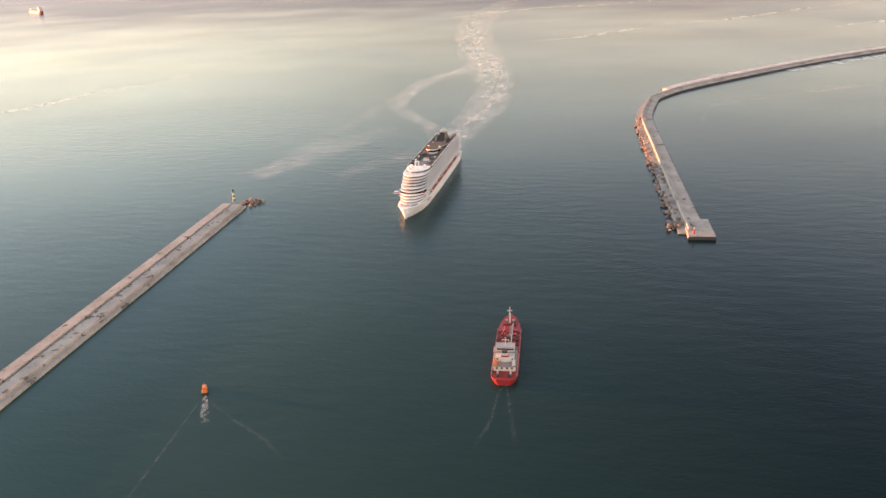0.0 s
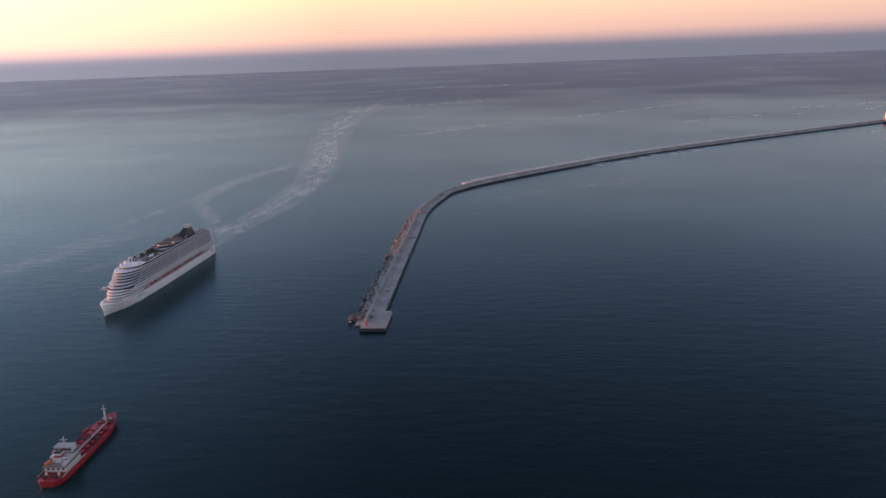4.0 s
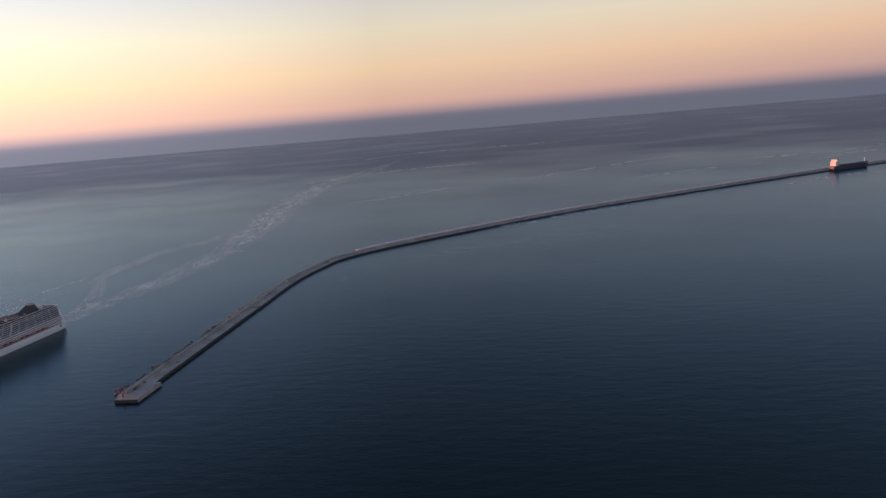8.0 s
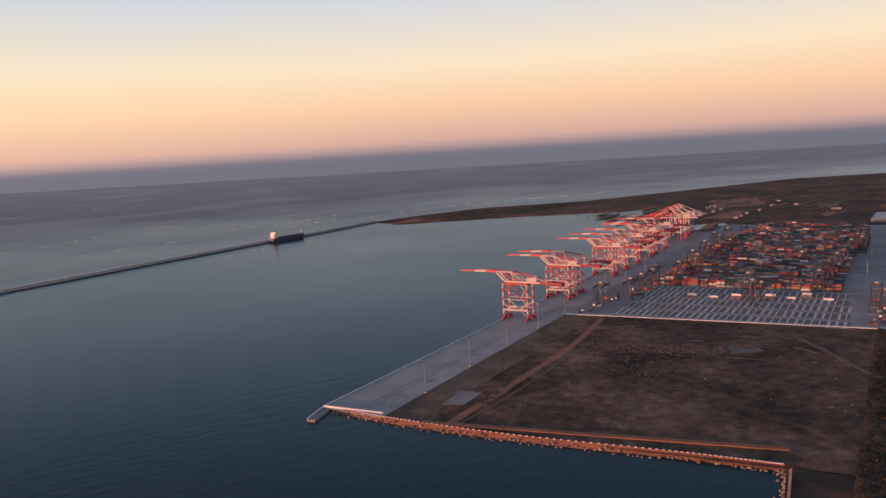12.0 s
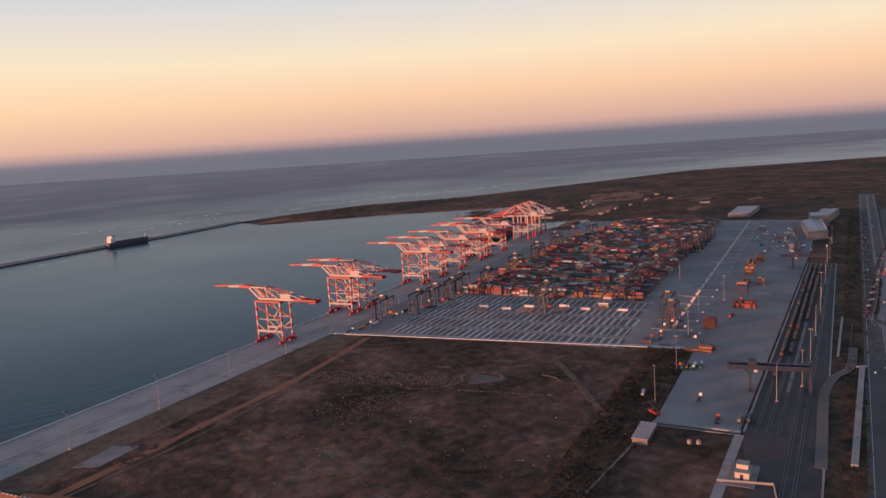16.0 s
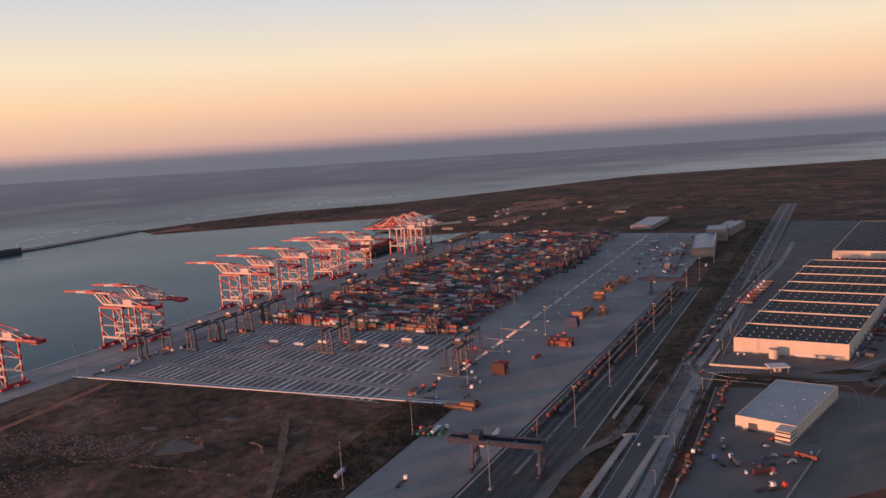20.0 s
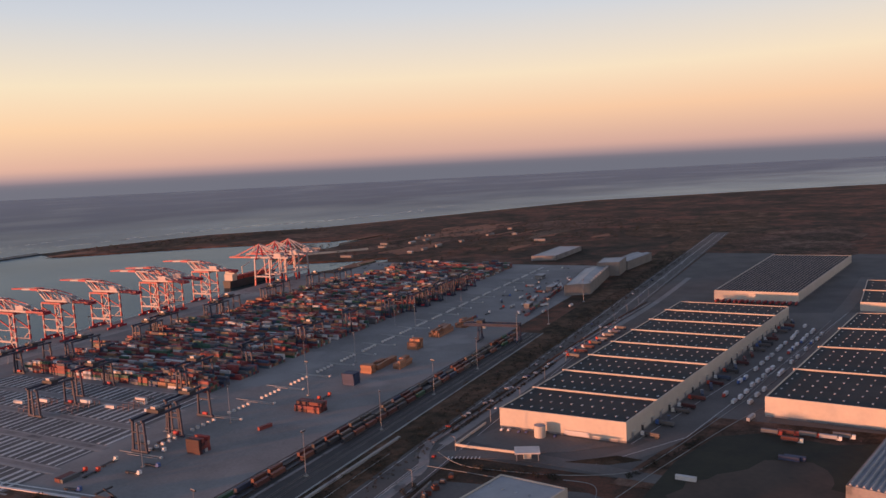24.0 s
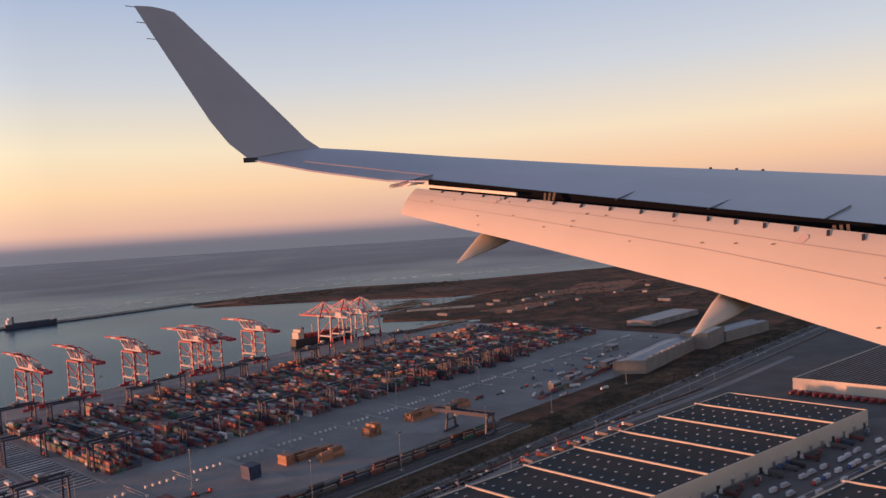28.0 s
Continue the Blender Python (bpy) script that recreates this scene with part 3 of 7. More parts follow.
PUDDLE = mat("puddle_water", (.125, .10, .085), (.09, .075, .065), 0.7, fine=0.5, bump=0.0)
blob("field_pool", 747, 299.5, 8.6, 6.6, G + 0.03, PUDDLE, "shallow round pool in the waste field", "pool", 1, turn=-.9)
for k, (x, y, a, b) in enumerate([(772, 318, 5, 1.8), (765, 308, 3, 1.2), (742, 330, 4, 1.5), (690, 340, 5, 2), (770, 300, 3, 1), (650, 262, 6, 2.2), (700, 256, 3, 1.2),
                                  (716, 232, 4, 2), (745, 222, 4.5, 2), (620, 262, 4, 1.5)]):
    blob("pale_patch", x, y, a, b, G + 0.02 + .002 * k, PUDDLE if k < 4 else mat("pale_dry_soil", (.115, .085, .065), (.08, .06, .046), .95, fine=.6, coarse=.08), "pale wet patch in the waste field", "patch", k + 2, turn=-.9)
strip("grey_pad", [(566, 316), (575, 310), (592, 322), (582, 329)], G + 0.05, CONCRETE_D, "small grey concrete pad by the field track", "pad")
r = random.Random(9)
rub = thing("rubble_heaps", "low heaps of reddish rubble spread over the field", "rubble", kind="stuff")
m = bmesh.new()
spots = []
for k in range(1500):
    # dense field of rubble, a second patch beyond it, and a thin scatter
    if k < 950:
        f, g = r.random(), r.random()
        spots.append((688 + 46 * f + r.uniform(-3, 3), 372 - 52 * f - 32 * g * (1 - .4 * f) + r.uniform(-3, 3), r.uniform(.2, .55)))
    elif k < 1200:
        spots.append((r.gauss(684, 13), r.gauss(305, 10), r.uniform(.2, .5)))
    else:
        spots.append((*uv(r.uniform(30, 238), r.uniform(58, 222)), r.uniform(.15, .4)))
for line in ([(711, 312), (724, 303.5), (736, 303.5), (741, 311), (750, 311), (756.5, 303), (755, 295)], [(729, 294), (740, 281), (757.5, 260)], [(772, 286), (774, 279), (772, 272)]):
    for p in smooth(line, 16):
        spots.append((p.x + r.uniform(-.5, .5), p.y + r.uniform(-.5, .5), r.uniform(.35, .65)))
for x, y, s in spots:
    q = [(x + s * 1.5 * math.cos(a) * r.uniform(.6, 1.1), y + s * 1.5 * math.sin(a) * r.uniform(.6, 1.1)) for a in (0.2, 1.3, 2.4, 3.5, 4.6, 5.6)]
    lo = [m.verts.new((a, b, G - .02)) for a, b in q]
    tip = m.verts.new((x + r.uniform(-.2, .2), y, G + s * .6))
    for i in range(6):
        m.faces.new((lo[i], lo[(i + 1) % 6], tip))
part("heap", m, RUBBLE, rub)["kind"] = "stuff"
for k in range(34):
    u0, v0 = r.uniform(40, 235), r.uniform(60, 222)
    rock_at(rub, *uv(u0, v0), G + .1, r.uniform(.3, .55), r).name = "pale_stone"


def scrub(name, label, spots, seed, tall=(.5, 1.3)):
    """Low bushes, each a tuft of many small leaf clumps."""
    r = random.Random(seed)
    vs, fs = [], []
    for x, y, z in spots:
        h = r.uniform(*tall)
        for k in range(9):
            a, d = r.uniform(0, 6.28), r.uniform(0, h * .8)
            c = Vector((x + d * math.cos(a), y + d * math.sin(a), z + r.uniform(.15, 1) * h * (1 - .5 * d / h)))
            s = r.uniform(.22, .45) * h
            b = len(vs)
            for q in range(4):
                vs.append(tuple(c + Vector((r.uniform(-1, 1), r.uniform(-1, 1), r.uniform(-.7, .7))) * s))
            fs.extend([(b, b + 1, b + 2), (b, b + 2, b + 3), (b, b + 3, b + 1), (b + 1, b + 3, b + 2)])
    me = bpy.data.meshes.new(name)
    me.from_pydata(vs, [], fs)
    me.materials.append(LEAF)
    return tagged(new(name, me), label, "bushes", "", "stuff")


LEAF = mat("scrub_leaves", (.036, .030, .017), (.018, .018, .010), 0.8, fine=1.4, coarse=0.2, bump=0)
r = random.Random(11)
scrub("field_scrub", "low dry scrub bushes along the dark field belt", [(*uv(r.uniform(0, 252), r.uniform(226, 248)), G - .1) for _ in range(1700)], 1, (.6, 1.8))
scrub("verge_scrub", "dry bushes on the verge between railway and road", [(*uv(u, 314 + u * .028 + r.uniform(-4, 14) * (1 if u > 250 else .5)), G - .1) for u in [r.uniform(-20, 900) for _ in range(2600)]], 2, (.35, 1.2))
scrub("waste_scrub", "thin scrub spread over the waste field", [(*uv(r.uniform(35, 240), r.uniform(60, 224)), G - .1) for _ in range(3200)], 3, (.2, .6))


# ---- breakwaters ----
def run_of(base, pname, a, b, z0, z1, material, plabel=""):
    m = bmesh.new()
    for i in range(len(a) - 1):
        quad_box(m, [tuple(b[i]), tuple(b[i + 1]), tuple(a[i + 1]), tuple(a[i])], z0, z1)
    bmesh.ops.remove_doubles(m, verts=m.verts, dist=0.001)
    return part(pname, m, material, base, plabel)


def breakwater(name, line, half, label, lanes):
    """lanes: (part, from, to, bottom, top, material, label) across the width, 0 on the sea side."""
    base = thing(name, label, "breakwater", kind="structure")
    left, right = ribbon(smooth(line), half)
    for nm, f, g, z0, z1, material, lab in lanes:
        a = [l.lerp(r_, f) for l, r_ in zip(left, right)]
        b = [l.lerp(r_, g) for l, r_ in zip(left, right)]
        run_of(base, nm, a, b, z0, z1, material, lab)
    return base


main_line = [(70.5, 330), (69.5, 420), (69, 500), (69, 575), (77, 630), (88.5, 667), (136.5, 726), (276.5, 856), (433, 969), (664, 1122), (757, 1178), (893, 1275)]
bw = breakwater("main_breakwater", main_line, 4.5, "long curved concrete breakwater with a wave wall and rock armour",
                [("armour_berm", -.35, .12, -3, 0.9, CONCRETE, "weathered concrete berm"), ("wave_wall", .12, .24, -3, 3.4, CONCRETE, "pale concrete wave wall"),
                 ("upper_deck", .22, .42, -3, 2.3, MOLE, ""), ("road_deck", .42, .985, -3, 1.7, MOLE, "worn concrete roadway"), ("quay_wall", .985, 1.04, -3, 1.5, DARK, "dark quay wall face")])
boxes("head_block", MOLE, bw, (66.4, 323, -3, 78.2, 346, 1.85), label="square concrete pier head")
boxes("head_wall", DARK, bw, (66.2, 322.7, -3, 78.4, 323.05, 1.5))
run = smooth([(96, 690), (131, 733), (271, 863), (428, 977), (659, 1130), (752, 1186)])
sea_l, sea_r = ribbon(run, 4.0)
run_of(bw, "armour_slope", sea_l, sea_r, -3, 3.3, mat("pale_armour", (.64, .62, .60), (.42, .40, .39), .9, fine=.5, coarse=.12, bump=.8, dist=.5), "pale armour slope on the open-sea side")
r = random.Random(21)
for k in range(270):
    y = 338 + 245 * (k / 270) ** 1.0
    rock_at(bw, r.uniform(59.5, 65.2) + max(0, (y - 560) * .12), y + r.uniform(-1, 1), r.uniform(-.4, 1.3), r.uniform(.8, 1.6), r)
for k in range(24):
    rock_at(bw, r.uniform(59, 66), r.uniform(334, 346), r.uniform(-.2, 1.6), r.uniform(.9, 1.6), r)


def small_light(name, label, x, y, z, mats):
    t = thing(name, label, "lighthouse", x, y, z)
    m = bmesh.new()
    drum(m, 0, 0, 0, .5, 1.5, n=12)
    part("plinth", m, CONCRETE, t)
    for k, mt in enumerate(mats):
        m = bmesh.new()
        drum(m, 0, 0, .5 + k * 1.15, .5 + (k + 1) * 1.15, .85 - .07 * k, .78 - .07 * k, 12)
        part("tower_band", m, mt, t)
    top = .5 + len(mats) * 1.15
    m = bmesh.new()
    drum(m, 0, 0, top, top + .18, .85, n=12)
    part("gallery", m, DARK, t)
    m = bmesh.new()
    drum(m, 0, 0, top + .18, top + .9, .36, n=8)
    lan = part("lantern", m, GLASSY, t)
    m = bmesh.new()
    drum(m, 0, 0, top + .9, top + 1.3, .45, .05, 8)
    part("lantern_roof", m, mats[0], lan)
    return t


GREEN = mat("green_paint", (.03, .22, .09), (.02, .15, .06), 0.5)
small_light("harbour_light", "small white and green banded harbour light on the mole", -172, 366.8, 1.9, (GREEN, WHITE, GREEN, WHITE, GREEN))
hut = thing("beacon_hut", "small red and white beacon hut on the breakwater", "hut", 66.8, 568, 1.75)
boxes("hut_wall", WHITE, hut, (-1.1, -1.1, 0, 1.1, 1.1, 2.2))
boxes("hut_roof", RED, hut, (-1.3, -1.3, 2.2, 1.3, 1.3, 2.5))
beac = thing("pier_beacon", "small red beacon post on the pier head", "beacon", 69, 326, 1.85)
m = bmesh.new()
drum(m, 0, 0, 0, 2.4, .55, .3, 8)
part("post", m, RED, beac)
m = bmesh.new()
drum(m, 0, 0, 2.4, 3.1, .3, .1, 8)
part("lamp", m, WHITE, beac)
mole = breakwater("harbour_mole", [(-168, -80), (-167.6, 60), (-168, 180), (-168.8, 260), (-170, 362)], 6.7, "straight weathered concrete mole with a light tower at its head",
                  [("outer_deck", 0, .36, -3, 2.5, MOLE, "weathered outer deck"), ("dark_channel", .36, .43, -3, 1.3, DARK, "dark sunken strip between the mole's decks"),
                   ("inner_deck", .43, .80, -3, 2.0, MOLE, ""), ("kerb", .80, .84, -3, 2.3, MOLE, ""), ("lower_ledge", .84, 1.0, -3, 1.2, MOLE, "low wet ledge")])
for k in range(150):
    rock_at(mole, -169.4 + r.uniform(-.9, .9), -20 + 375 * k / 150 + r.uniform(-1, 1), r.uniform(1.5, 2.2), r.uniform(.3, .75), r)
for k in range(46):
    a = r.uniform(0, 6.28)
    d = r.uniform(0, 1)
    rock_at(mole, -163 + 7 * d * math.cos(a), 370 + 6.5 * d * math.sin(a), r.uniform(-.6, 1.2), r.uniform(.9, 1.7), r)


# ---- ship-to-shore cranes ----
def gantry_crane():
    """Origin under the middle of the waterside rail; x along the quay, y inland. The outer boom is folded up over a goose neck."""
    c = thing("quay_crane", "red and white banded ship-to-shore container crane on the quay", "crane", group="quay cranes")
    gauge, width, top, apex = 18.5, 9.5, 25.6, 33.8
    W = width / 2
    for y in (0, gauge):
        for x in (-W, W):
            bg = boxes("bogie", CRANE_R, c, (x - 3.4, y - 0.6, 0.35, x + 3.4, y + 0.6, 1.5))
            for k in range(4):
                m = bmesh.new()
                drum(m, y, 0.45, x - 3.2 + k * 1.8, x - 2.2 + k * 1.8, .42, n=8, axis="x")
                part("wheel", m, DARK, bg)
            leg = None
            for k in range(8):
                z0, z1 = 1.5 + k * (top - 1.5) / 8, 1.5 + (k + 1) * (top - 1.5) / 8
                m = bmesh.new()
                beam(m, (x, y, z0), (x, y, z1), 1.0)
                if leg is None:
                    leg = part("leg", m, CRANE_R, c)
                else:
                    part("leg_band", m, (CRANE_R, CRANE_W)[k % 2], leg)
        beams("sill_beam", CRANE_R, c, 1.1, ((-W, y, 2.2), (W, y, 2.2)))
        beams("cross_beam", CRANE_R, c, 1.1, ((-W, y, top - .3), (W, y, top - .3)))
    for x in (-W, W):
        beams("portal_beam", CRANE_W, c, 1.25, ((x, 0, 7.2), (x, gauge, 7.2)))
        beams("portal_tie", CRANE_W, c, 0.45, ((x, 0, 14.5), (x, gauge, 14.5)))
        beams("diagonal_brace", CRANE_R, c, 0.6, ((x, 0, top - 3), (x, gauge * .96, 14.5)))
        beams("knee_brace", CRANE_W, c, 0.5, ((x, gauge * .3, 7.2), (x, 0.2, 11.5)))
        beams("knee_brace", CRANE_W, c, 0.5, ((x, gauge * .62, 7.2), (x, gauge - .2, 12)))
        beams("upper_beam", CRANE_R, c, 1.2, ((x, 0, top), (x, gauge, top)))
    for x in (-2.2, 2.2):
        beams("trolley_girder", CRANE_W, c, 1.35, ((x, 1, top + 1.2), (x, gauge + 9, top + 1.2)))
        beams("girder_band", CRANE_R, c, 1.4, ((x, gauge + 9, top + 1.2), (x, gauge + 15, top + 1.2)))
        beams("girder_tail", CRANE_R, c, 1.1, ((x, gauge + 15, top + 1.2), (x, gauge + 25, top + 1.0)))
        beams("goose_neck", CRANE_W, c, 1.2, ((x, 1, top + 1.2), (x, -6, apex - .6)))
        beams("neck_stay", CRANE_W, c, 0.6, ((x, 3, top + 1.5), (x * .8, -3.5, apex)))
        beams("neck_stay", CRANE_R, c, 0.6, ((x, 9, top + 1.5), (x * .8, -2, apex)))
        beams("apex_beam", CRANE_W, c, 0.9, ((x * .9, -6.5, apex), (x * .9, 7, apex - .3)))
        beams("mast_leg", CRANE_W, c, 0.7, ((x, gauge * .45, top + 1.5), (x * .9, 5.5, apex - .4)))
        beams("back_stay", CRANE_R, c, 0.5, ((x * .9, 7, apex - .3), (x, gauge + 3, top + 5.2)))
        beams("back_stay", CRANE_W, c, 0.5, ((x, gauge + 3, top + 5.2), (x, gauge + 15, top + 1.6)))
        beams("back_stay", CRANE_W, c, 0.5, ((x * .9, 5, apex - .3), (x, gauge - 3, top + 1.6)))
        for k, (a, b, mt) in enumerate(((-6, -14.5, CRANE_R), (-14.5, -24, CRANE_W), (-24, -36, CRANE_R))):
            m = bmesh.new()
            f = lambda y: 1 - .75 * (-6 - y) / 30
            beam(m, (x * f(a), a, apex), (x * f(b), b, apex - .3 * k), 1.2 - .2 * k, 1.5 - .3 * k)
            part("boom_section", m, mt, c)
    for k in range(4):
        f = 1 - .75 * (3 + 8 * k) / 30
        beams("boom_tie", CRANE_R, c, 0.45, ((-2.2 * f, -9 - 8 * k, apex), (2.2 * f, -9 - 8 * k, apex)))
    for y in (-5, 0, 6):
        beams("mast_head", CRANE_R, c, 0.6, ((-2, y, apex), (2, y, apex)))
    for y in (3, 12, gauge + 5, gauge + 16, gauge + 24.5):
        beams("girder_tie", CRANE_R, c, 0.6, ((-2.2, y, top + 1.2), (2.2, y, top + 1.2)))
    house = boxes("machinery_house", CRANE_W, c, (-2.6, gauge - 1, top + 1.9, 2.6, gauge + 6.5, top + 4.3), label="pale machinery house")
    boxes("house_roof", GREY, house, (-2.8, gauge - 1.2, top + 4.3, 2.8, gauge + 6.7, top + 4.55))
    boxes("operator_cab", DARK, c, (-1.0, 4, top - 2.2, 1.0, 6.4, top - 0.2))
    boxes("walkway", DARK, c, (2.9, 1, top + .3, 3.6, gauge + 26, top + .45))
    boxes("tail_platform", CRANE_R, c, (-2.8, gauge + 20, top - .4, 2.8, gauge + 25.5, top + .4))
    for k in range(5):
        beams("stair_flight", GREY, c, 0.3, ((W + .9, gauge - 1 - (k % 2) * 3.5, 3 + 4.4 * k), (W + .9, gauge - 4.5 + (k % 2) * 3.5, 7.4 + 4.4 * k)))
    return c


CRANE_U = [214, 290, 311, 395, 428, 466, 511, 526, 566]
first = gantry_crane()
first.matrix_basis = pose(*uv(CRANE_U[0], -2), G, 0, 0, 33 + 180)
for u in CRANE_U[1:]:
    copy_thing(first, pose(*uv(u, -2), G, 0, 0, 33 + 180))


def tall_crane():
    """An older crane with a high A-frame and a level boom."""
    c = thing("tall_quay_crane", "pink-white ship-to-shore crane with a tall A-frame over a moored ship", "crane", group="tall quay cranes")
    gauge, W, top, apex = 17.0, 8.0, 25.0, 38.5
    for y in (0, gauge):
        for x in (-W, W):
            leg = beams("leg", CRANE_W, c, 1.2, ((x, y, .3), (x * .85, y, top)))
            beams("leg_foot", CRANE_R, leg, 1.35, ((x, y, .3), (x * .96, y, 7)))
        beams("cross_beam", CRANE_W, c, 1.1, ((-W, y, 8), (W, y, 8)))
        beams("cross_beam", CRANE_R, c, 1.1, ((-W * .85, y, top), (W * .85, y, top)))
    for x in (-W * .9, W * .9):
        beams("portal_beam", CRANE_W, c, 1.2, ((x, 0, 9), (x, gauge, 9)))
        beams("diagonal_brace", CRANE_R, c, 0.6, ((x, 0, 10), (x, gauge, top - 2)))
    for x in (-2.2, 2.2):
        beams("boom", CRANE_R, c, 1.3, ((x, -34, top + 1), (x, -8, top + 1)))
        beams("girder", CRANE_W, c, 1.3, ((x, -8, top + 1), (x, gauge + 18, top + 1)))
        beams("frame_leg", CRANE_R, c, 1.0, ((x * 2.4, 0, top), (x * .3, 1, apex)))
        beams("frame_leg", CRANE_W, c, 0.8, ((x * 2, gauge, top), (x * .3, 1, apex)))
        beams("fore_stay", CRANE_R, c, 0.45, ((x * .3, 1, apex), (x, -29, top + 1.5)))
        beams("fore_stay", CRANE_W, c, 0.45, ((x * .3, 1, apex), (x, -16, top + 1.5)))
        beams("back_stay", CRANE_W, c, 0.45, ((x * .3, 1, apex), (x, gauge + 15, top + 1.5)))
    beams("apex_beam", CRANE_R, c, 0.9, ((-1.2, 1, apex), (1.2, 1, apex)))
    boxes("machinery_house", CRANE_W, c, (-2.8, gauge + 2, top + 1.7, 2.8, gauge + 10, top + 5))
    return c


tall = tall_crane()
tall.matrix_basis = pose(*uv(648, -2), G, 0, 0, 213)
for u in (672, 692):
    copy_thing(tall, pose(*uv(u, -2), G, 0, 0, 213))
uv_strip("quay_apron", 610, -3.4, 720, -3.4, 36.4, 36.4, G - 0.01, CONCRETE_D, "worn concrete quay apron at the terminal's far end")


# ---- container yard: slot beams of the empty blocks ----
PITCH, U0 = 22.4, 249.0
PAVER = mat("dark_paver", (.155, .15, .147), (.105, .103, .10), 0.9, fine=0.9, coarse=0.1)
m = bmesh.new()
box(m, -7.9, -0.26, 0, 7.9, 0.26, 0.06)
slot_me = mesh_of(m, "slot_beam", mat("slot_beam_white", (.80, .80, .78), (.66, .66, .65), .8, fine=1.0, coarse=.15))
r = random.Random(4)
for blk in range(5):
    ub = U0 + blk * PITCH
    yard = thing("empty_block", "empty container block with pale slot beams on dark paving", "yard block", kind="structure", group="empty blocks")
    v0, v1 = 64, 206 + 3 * (4 - blk) * .5
    m = bmesh.new()
    quad_box(m, [uv(ub, v0), uv(ub, v1), uv(ub + 16.4, v1), uv(ub + 16.4, v0)], G - .1, G + 0.04)
    part("paving", m, PAVER, yard)
    for du in (-0.9, 17.3):
        block_row(yard, "runway_beam", CONCRETE, uv(ub + du, v0 - 3), uv(ub + du, v1 + 3), 0.9, 0.07, G)
    block_row(yard, "lane", CONCRETE_D, uv(ub + 19.8, v0 - 3), uv(ub + 19.8, v1 + 3), 2.6, 0.05, G)
    v = v0 + 2
    while v < v1:
        for dv in ((0, .95) if r.random() < .5 else (0,)):
            ob = new("slot_beam", slot_me)
            ob.parent = yard
            ob.matrix_basis = pose(*uv(ub + 8.2, v + dv), G + .04, 0, 0, 33)
        v += 4.6
kerb = thing("yard_kerb", "long pale kerb between yard and waste field", "kerb", kind="structure")
block_row(kerb, "kerb_run", LINE, uv(236.5, 31), uv(255.5, 249), 1.1, 0.4, G - .1)
block_row(kerb, "kerb_run", LINE, uv(240, 31), uv(258.5, 249), 0.5, 0.12, G)


# ---- stacking cranes ----
def stacking_crane():
    """Spans the block along x; legs run on rails along y."""
    c = thing("stacking_crane", "dark navy gantry crane straddling a container block", "gantry crane", group="stacking cranes")
    W, H = 9.2, 13.0
    for x in (-W, W):
        for y in (-3.6, 3.6):
            beams("leg", NAVY, c, 0.75, ((x, y, .6), (x * .99, y * .8, H)))
        beams("sill", NAVY, c, 0.8, ((x, -4.6, .7), (x, 4.6, .7)))
        beams("leg_tie", NAVY, c, 0.5, ((x, -3, H * .62), (x, 3, H * .62)))
        for y in (-4, -2.8, 2.8, 4):
            m = bmesh.new()
            drum(m, y, .35, x - .25, x + .25, .36, n=8, axis="x")
            part("wheel", m, BLACK, c)
    for y in (-2.9, 2.9):
        beams("main_girder", NAVY, c, 0.95, ((-W - 1, y, H), (W + 1, y, H)))
    tr = boxes("trolley", DARK, c, (-1.8, -3.2, H + .5, 1.8, 3.2, H + 1.8))
    boxes("trolley_house", GREY, tr, (-1.2, -1.2, H + 1.8, 1.2, 1.4, H + 2.8))
    boxes("electric_house", RED, c, (W - .4, -1.2, .9, W + .6, 1.2, 2.2), label="red electrical house at the leg's foot")
    boxes("stair_tower", NAVY, c, (-W - .9, -.6, .8, -W - .5, .2, H - .6))
    return c


sc = stacking_crane()
ASC = [(302, 230), (325, 224), (318, 146), (304, 60), (326, 62), (349, 64), (282, 44), (347, 138)]
for b in range(5, 19):
    if b % 3 != 1:
        ASC.append((U0 + 8.2 + b * PITCH, 60 + (b * 37 % 23)))
    if b % 2:
        ASC.append((U0 + 8.2 + b * PITCH, 150 + (b * 29 % 55)))
    if b > 13:
        ASC.append((U0 + 8.2 + b * PITCH, 205))
sc.matrix_basis = pose(*uv(*ASC[0]), G, 0, 0, 33)
for p in ASC[1:]:
    copy_thing(sc, pose(*uv(*p), G, 0, 0, 33))

# ---- containers ----
CL, CW, CH = 6.6, 1.38, 1.42


def container_mesh(material, length=CL):
    m = bmesh.new()
    box(m, -length / 2, -CW / 2, 0, length / 2, CW / 2, CH)
    m.normal_update()
    bmesh.ops.inset_individual(m, faces=[f for f in m.faces if abs(f.normal.z) < .5], thickness=0.09, depth=-0.05)
    return mesh_of(m, "shipping_container", material)


rng = random.Random(5)
CONTAINER = container_mesh(BOXES_OBJECT)
near_boxes, far_v, far_f = 0, [], []


def add_far(u, v, k, length=CL):
    (x, y), z = uv(u, v), G + 0.05 + k * CH
    b = len(far_v)
    for dz in (0, CH - .03):
        for a, c in ((-1, -1), (1, -1), (1, 1), (-1, 1)):
            far_v.append((x + (a * length / 2) * SU + c * CW / 2 * CU, y - (a * length / 2) * CU + c * CW / 2 * SU, z + dz))
    far_f.extend(tuple(b + i for i in f) for f in ((4, 5, 6, 7), (0, 1, 5, 4), (1, 2, 6, 5), (2, 3, 7, 6), (3, 0, 4, 7)))


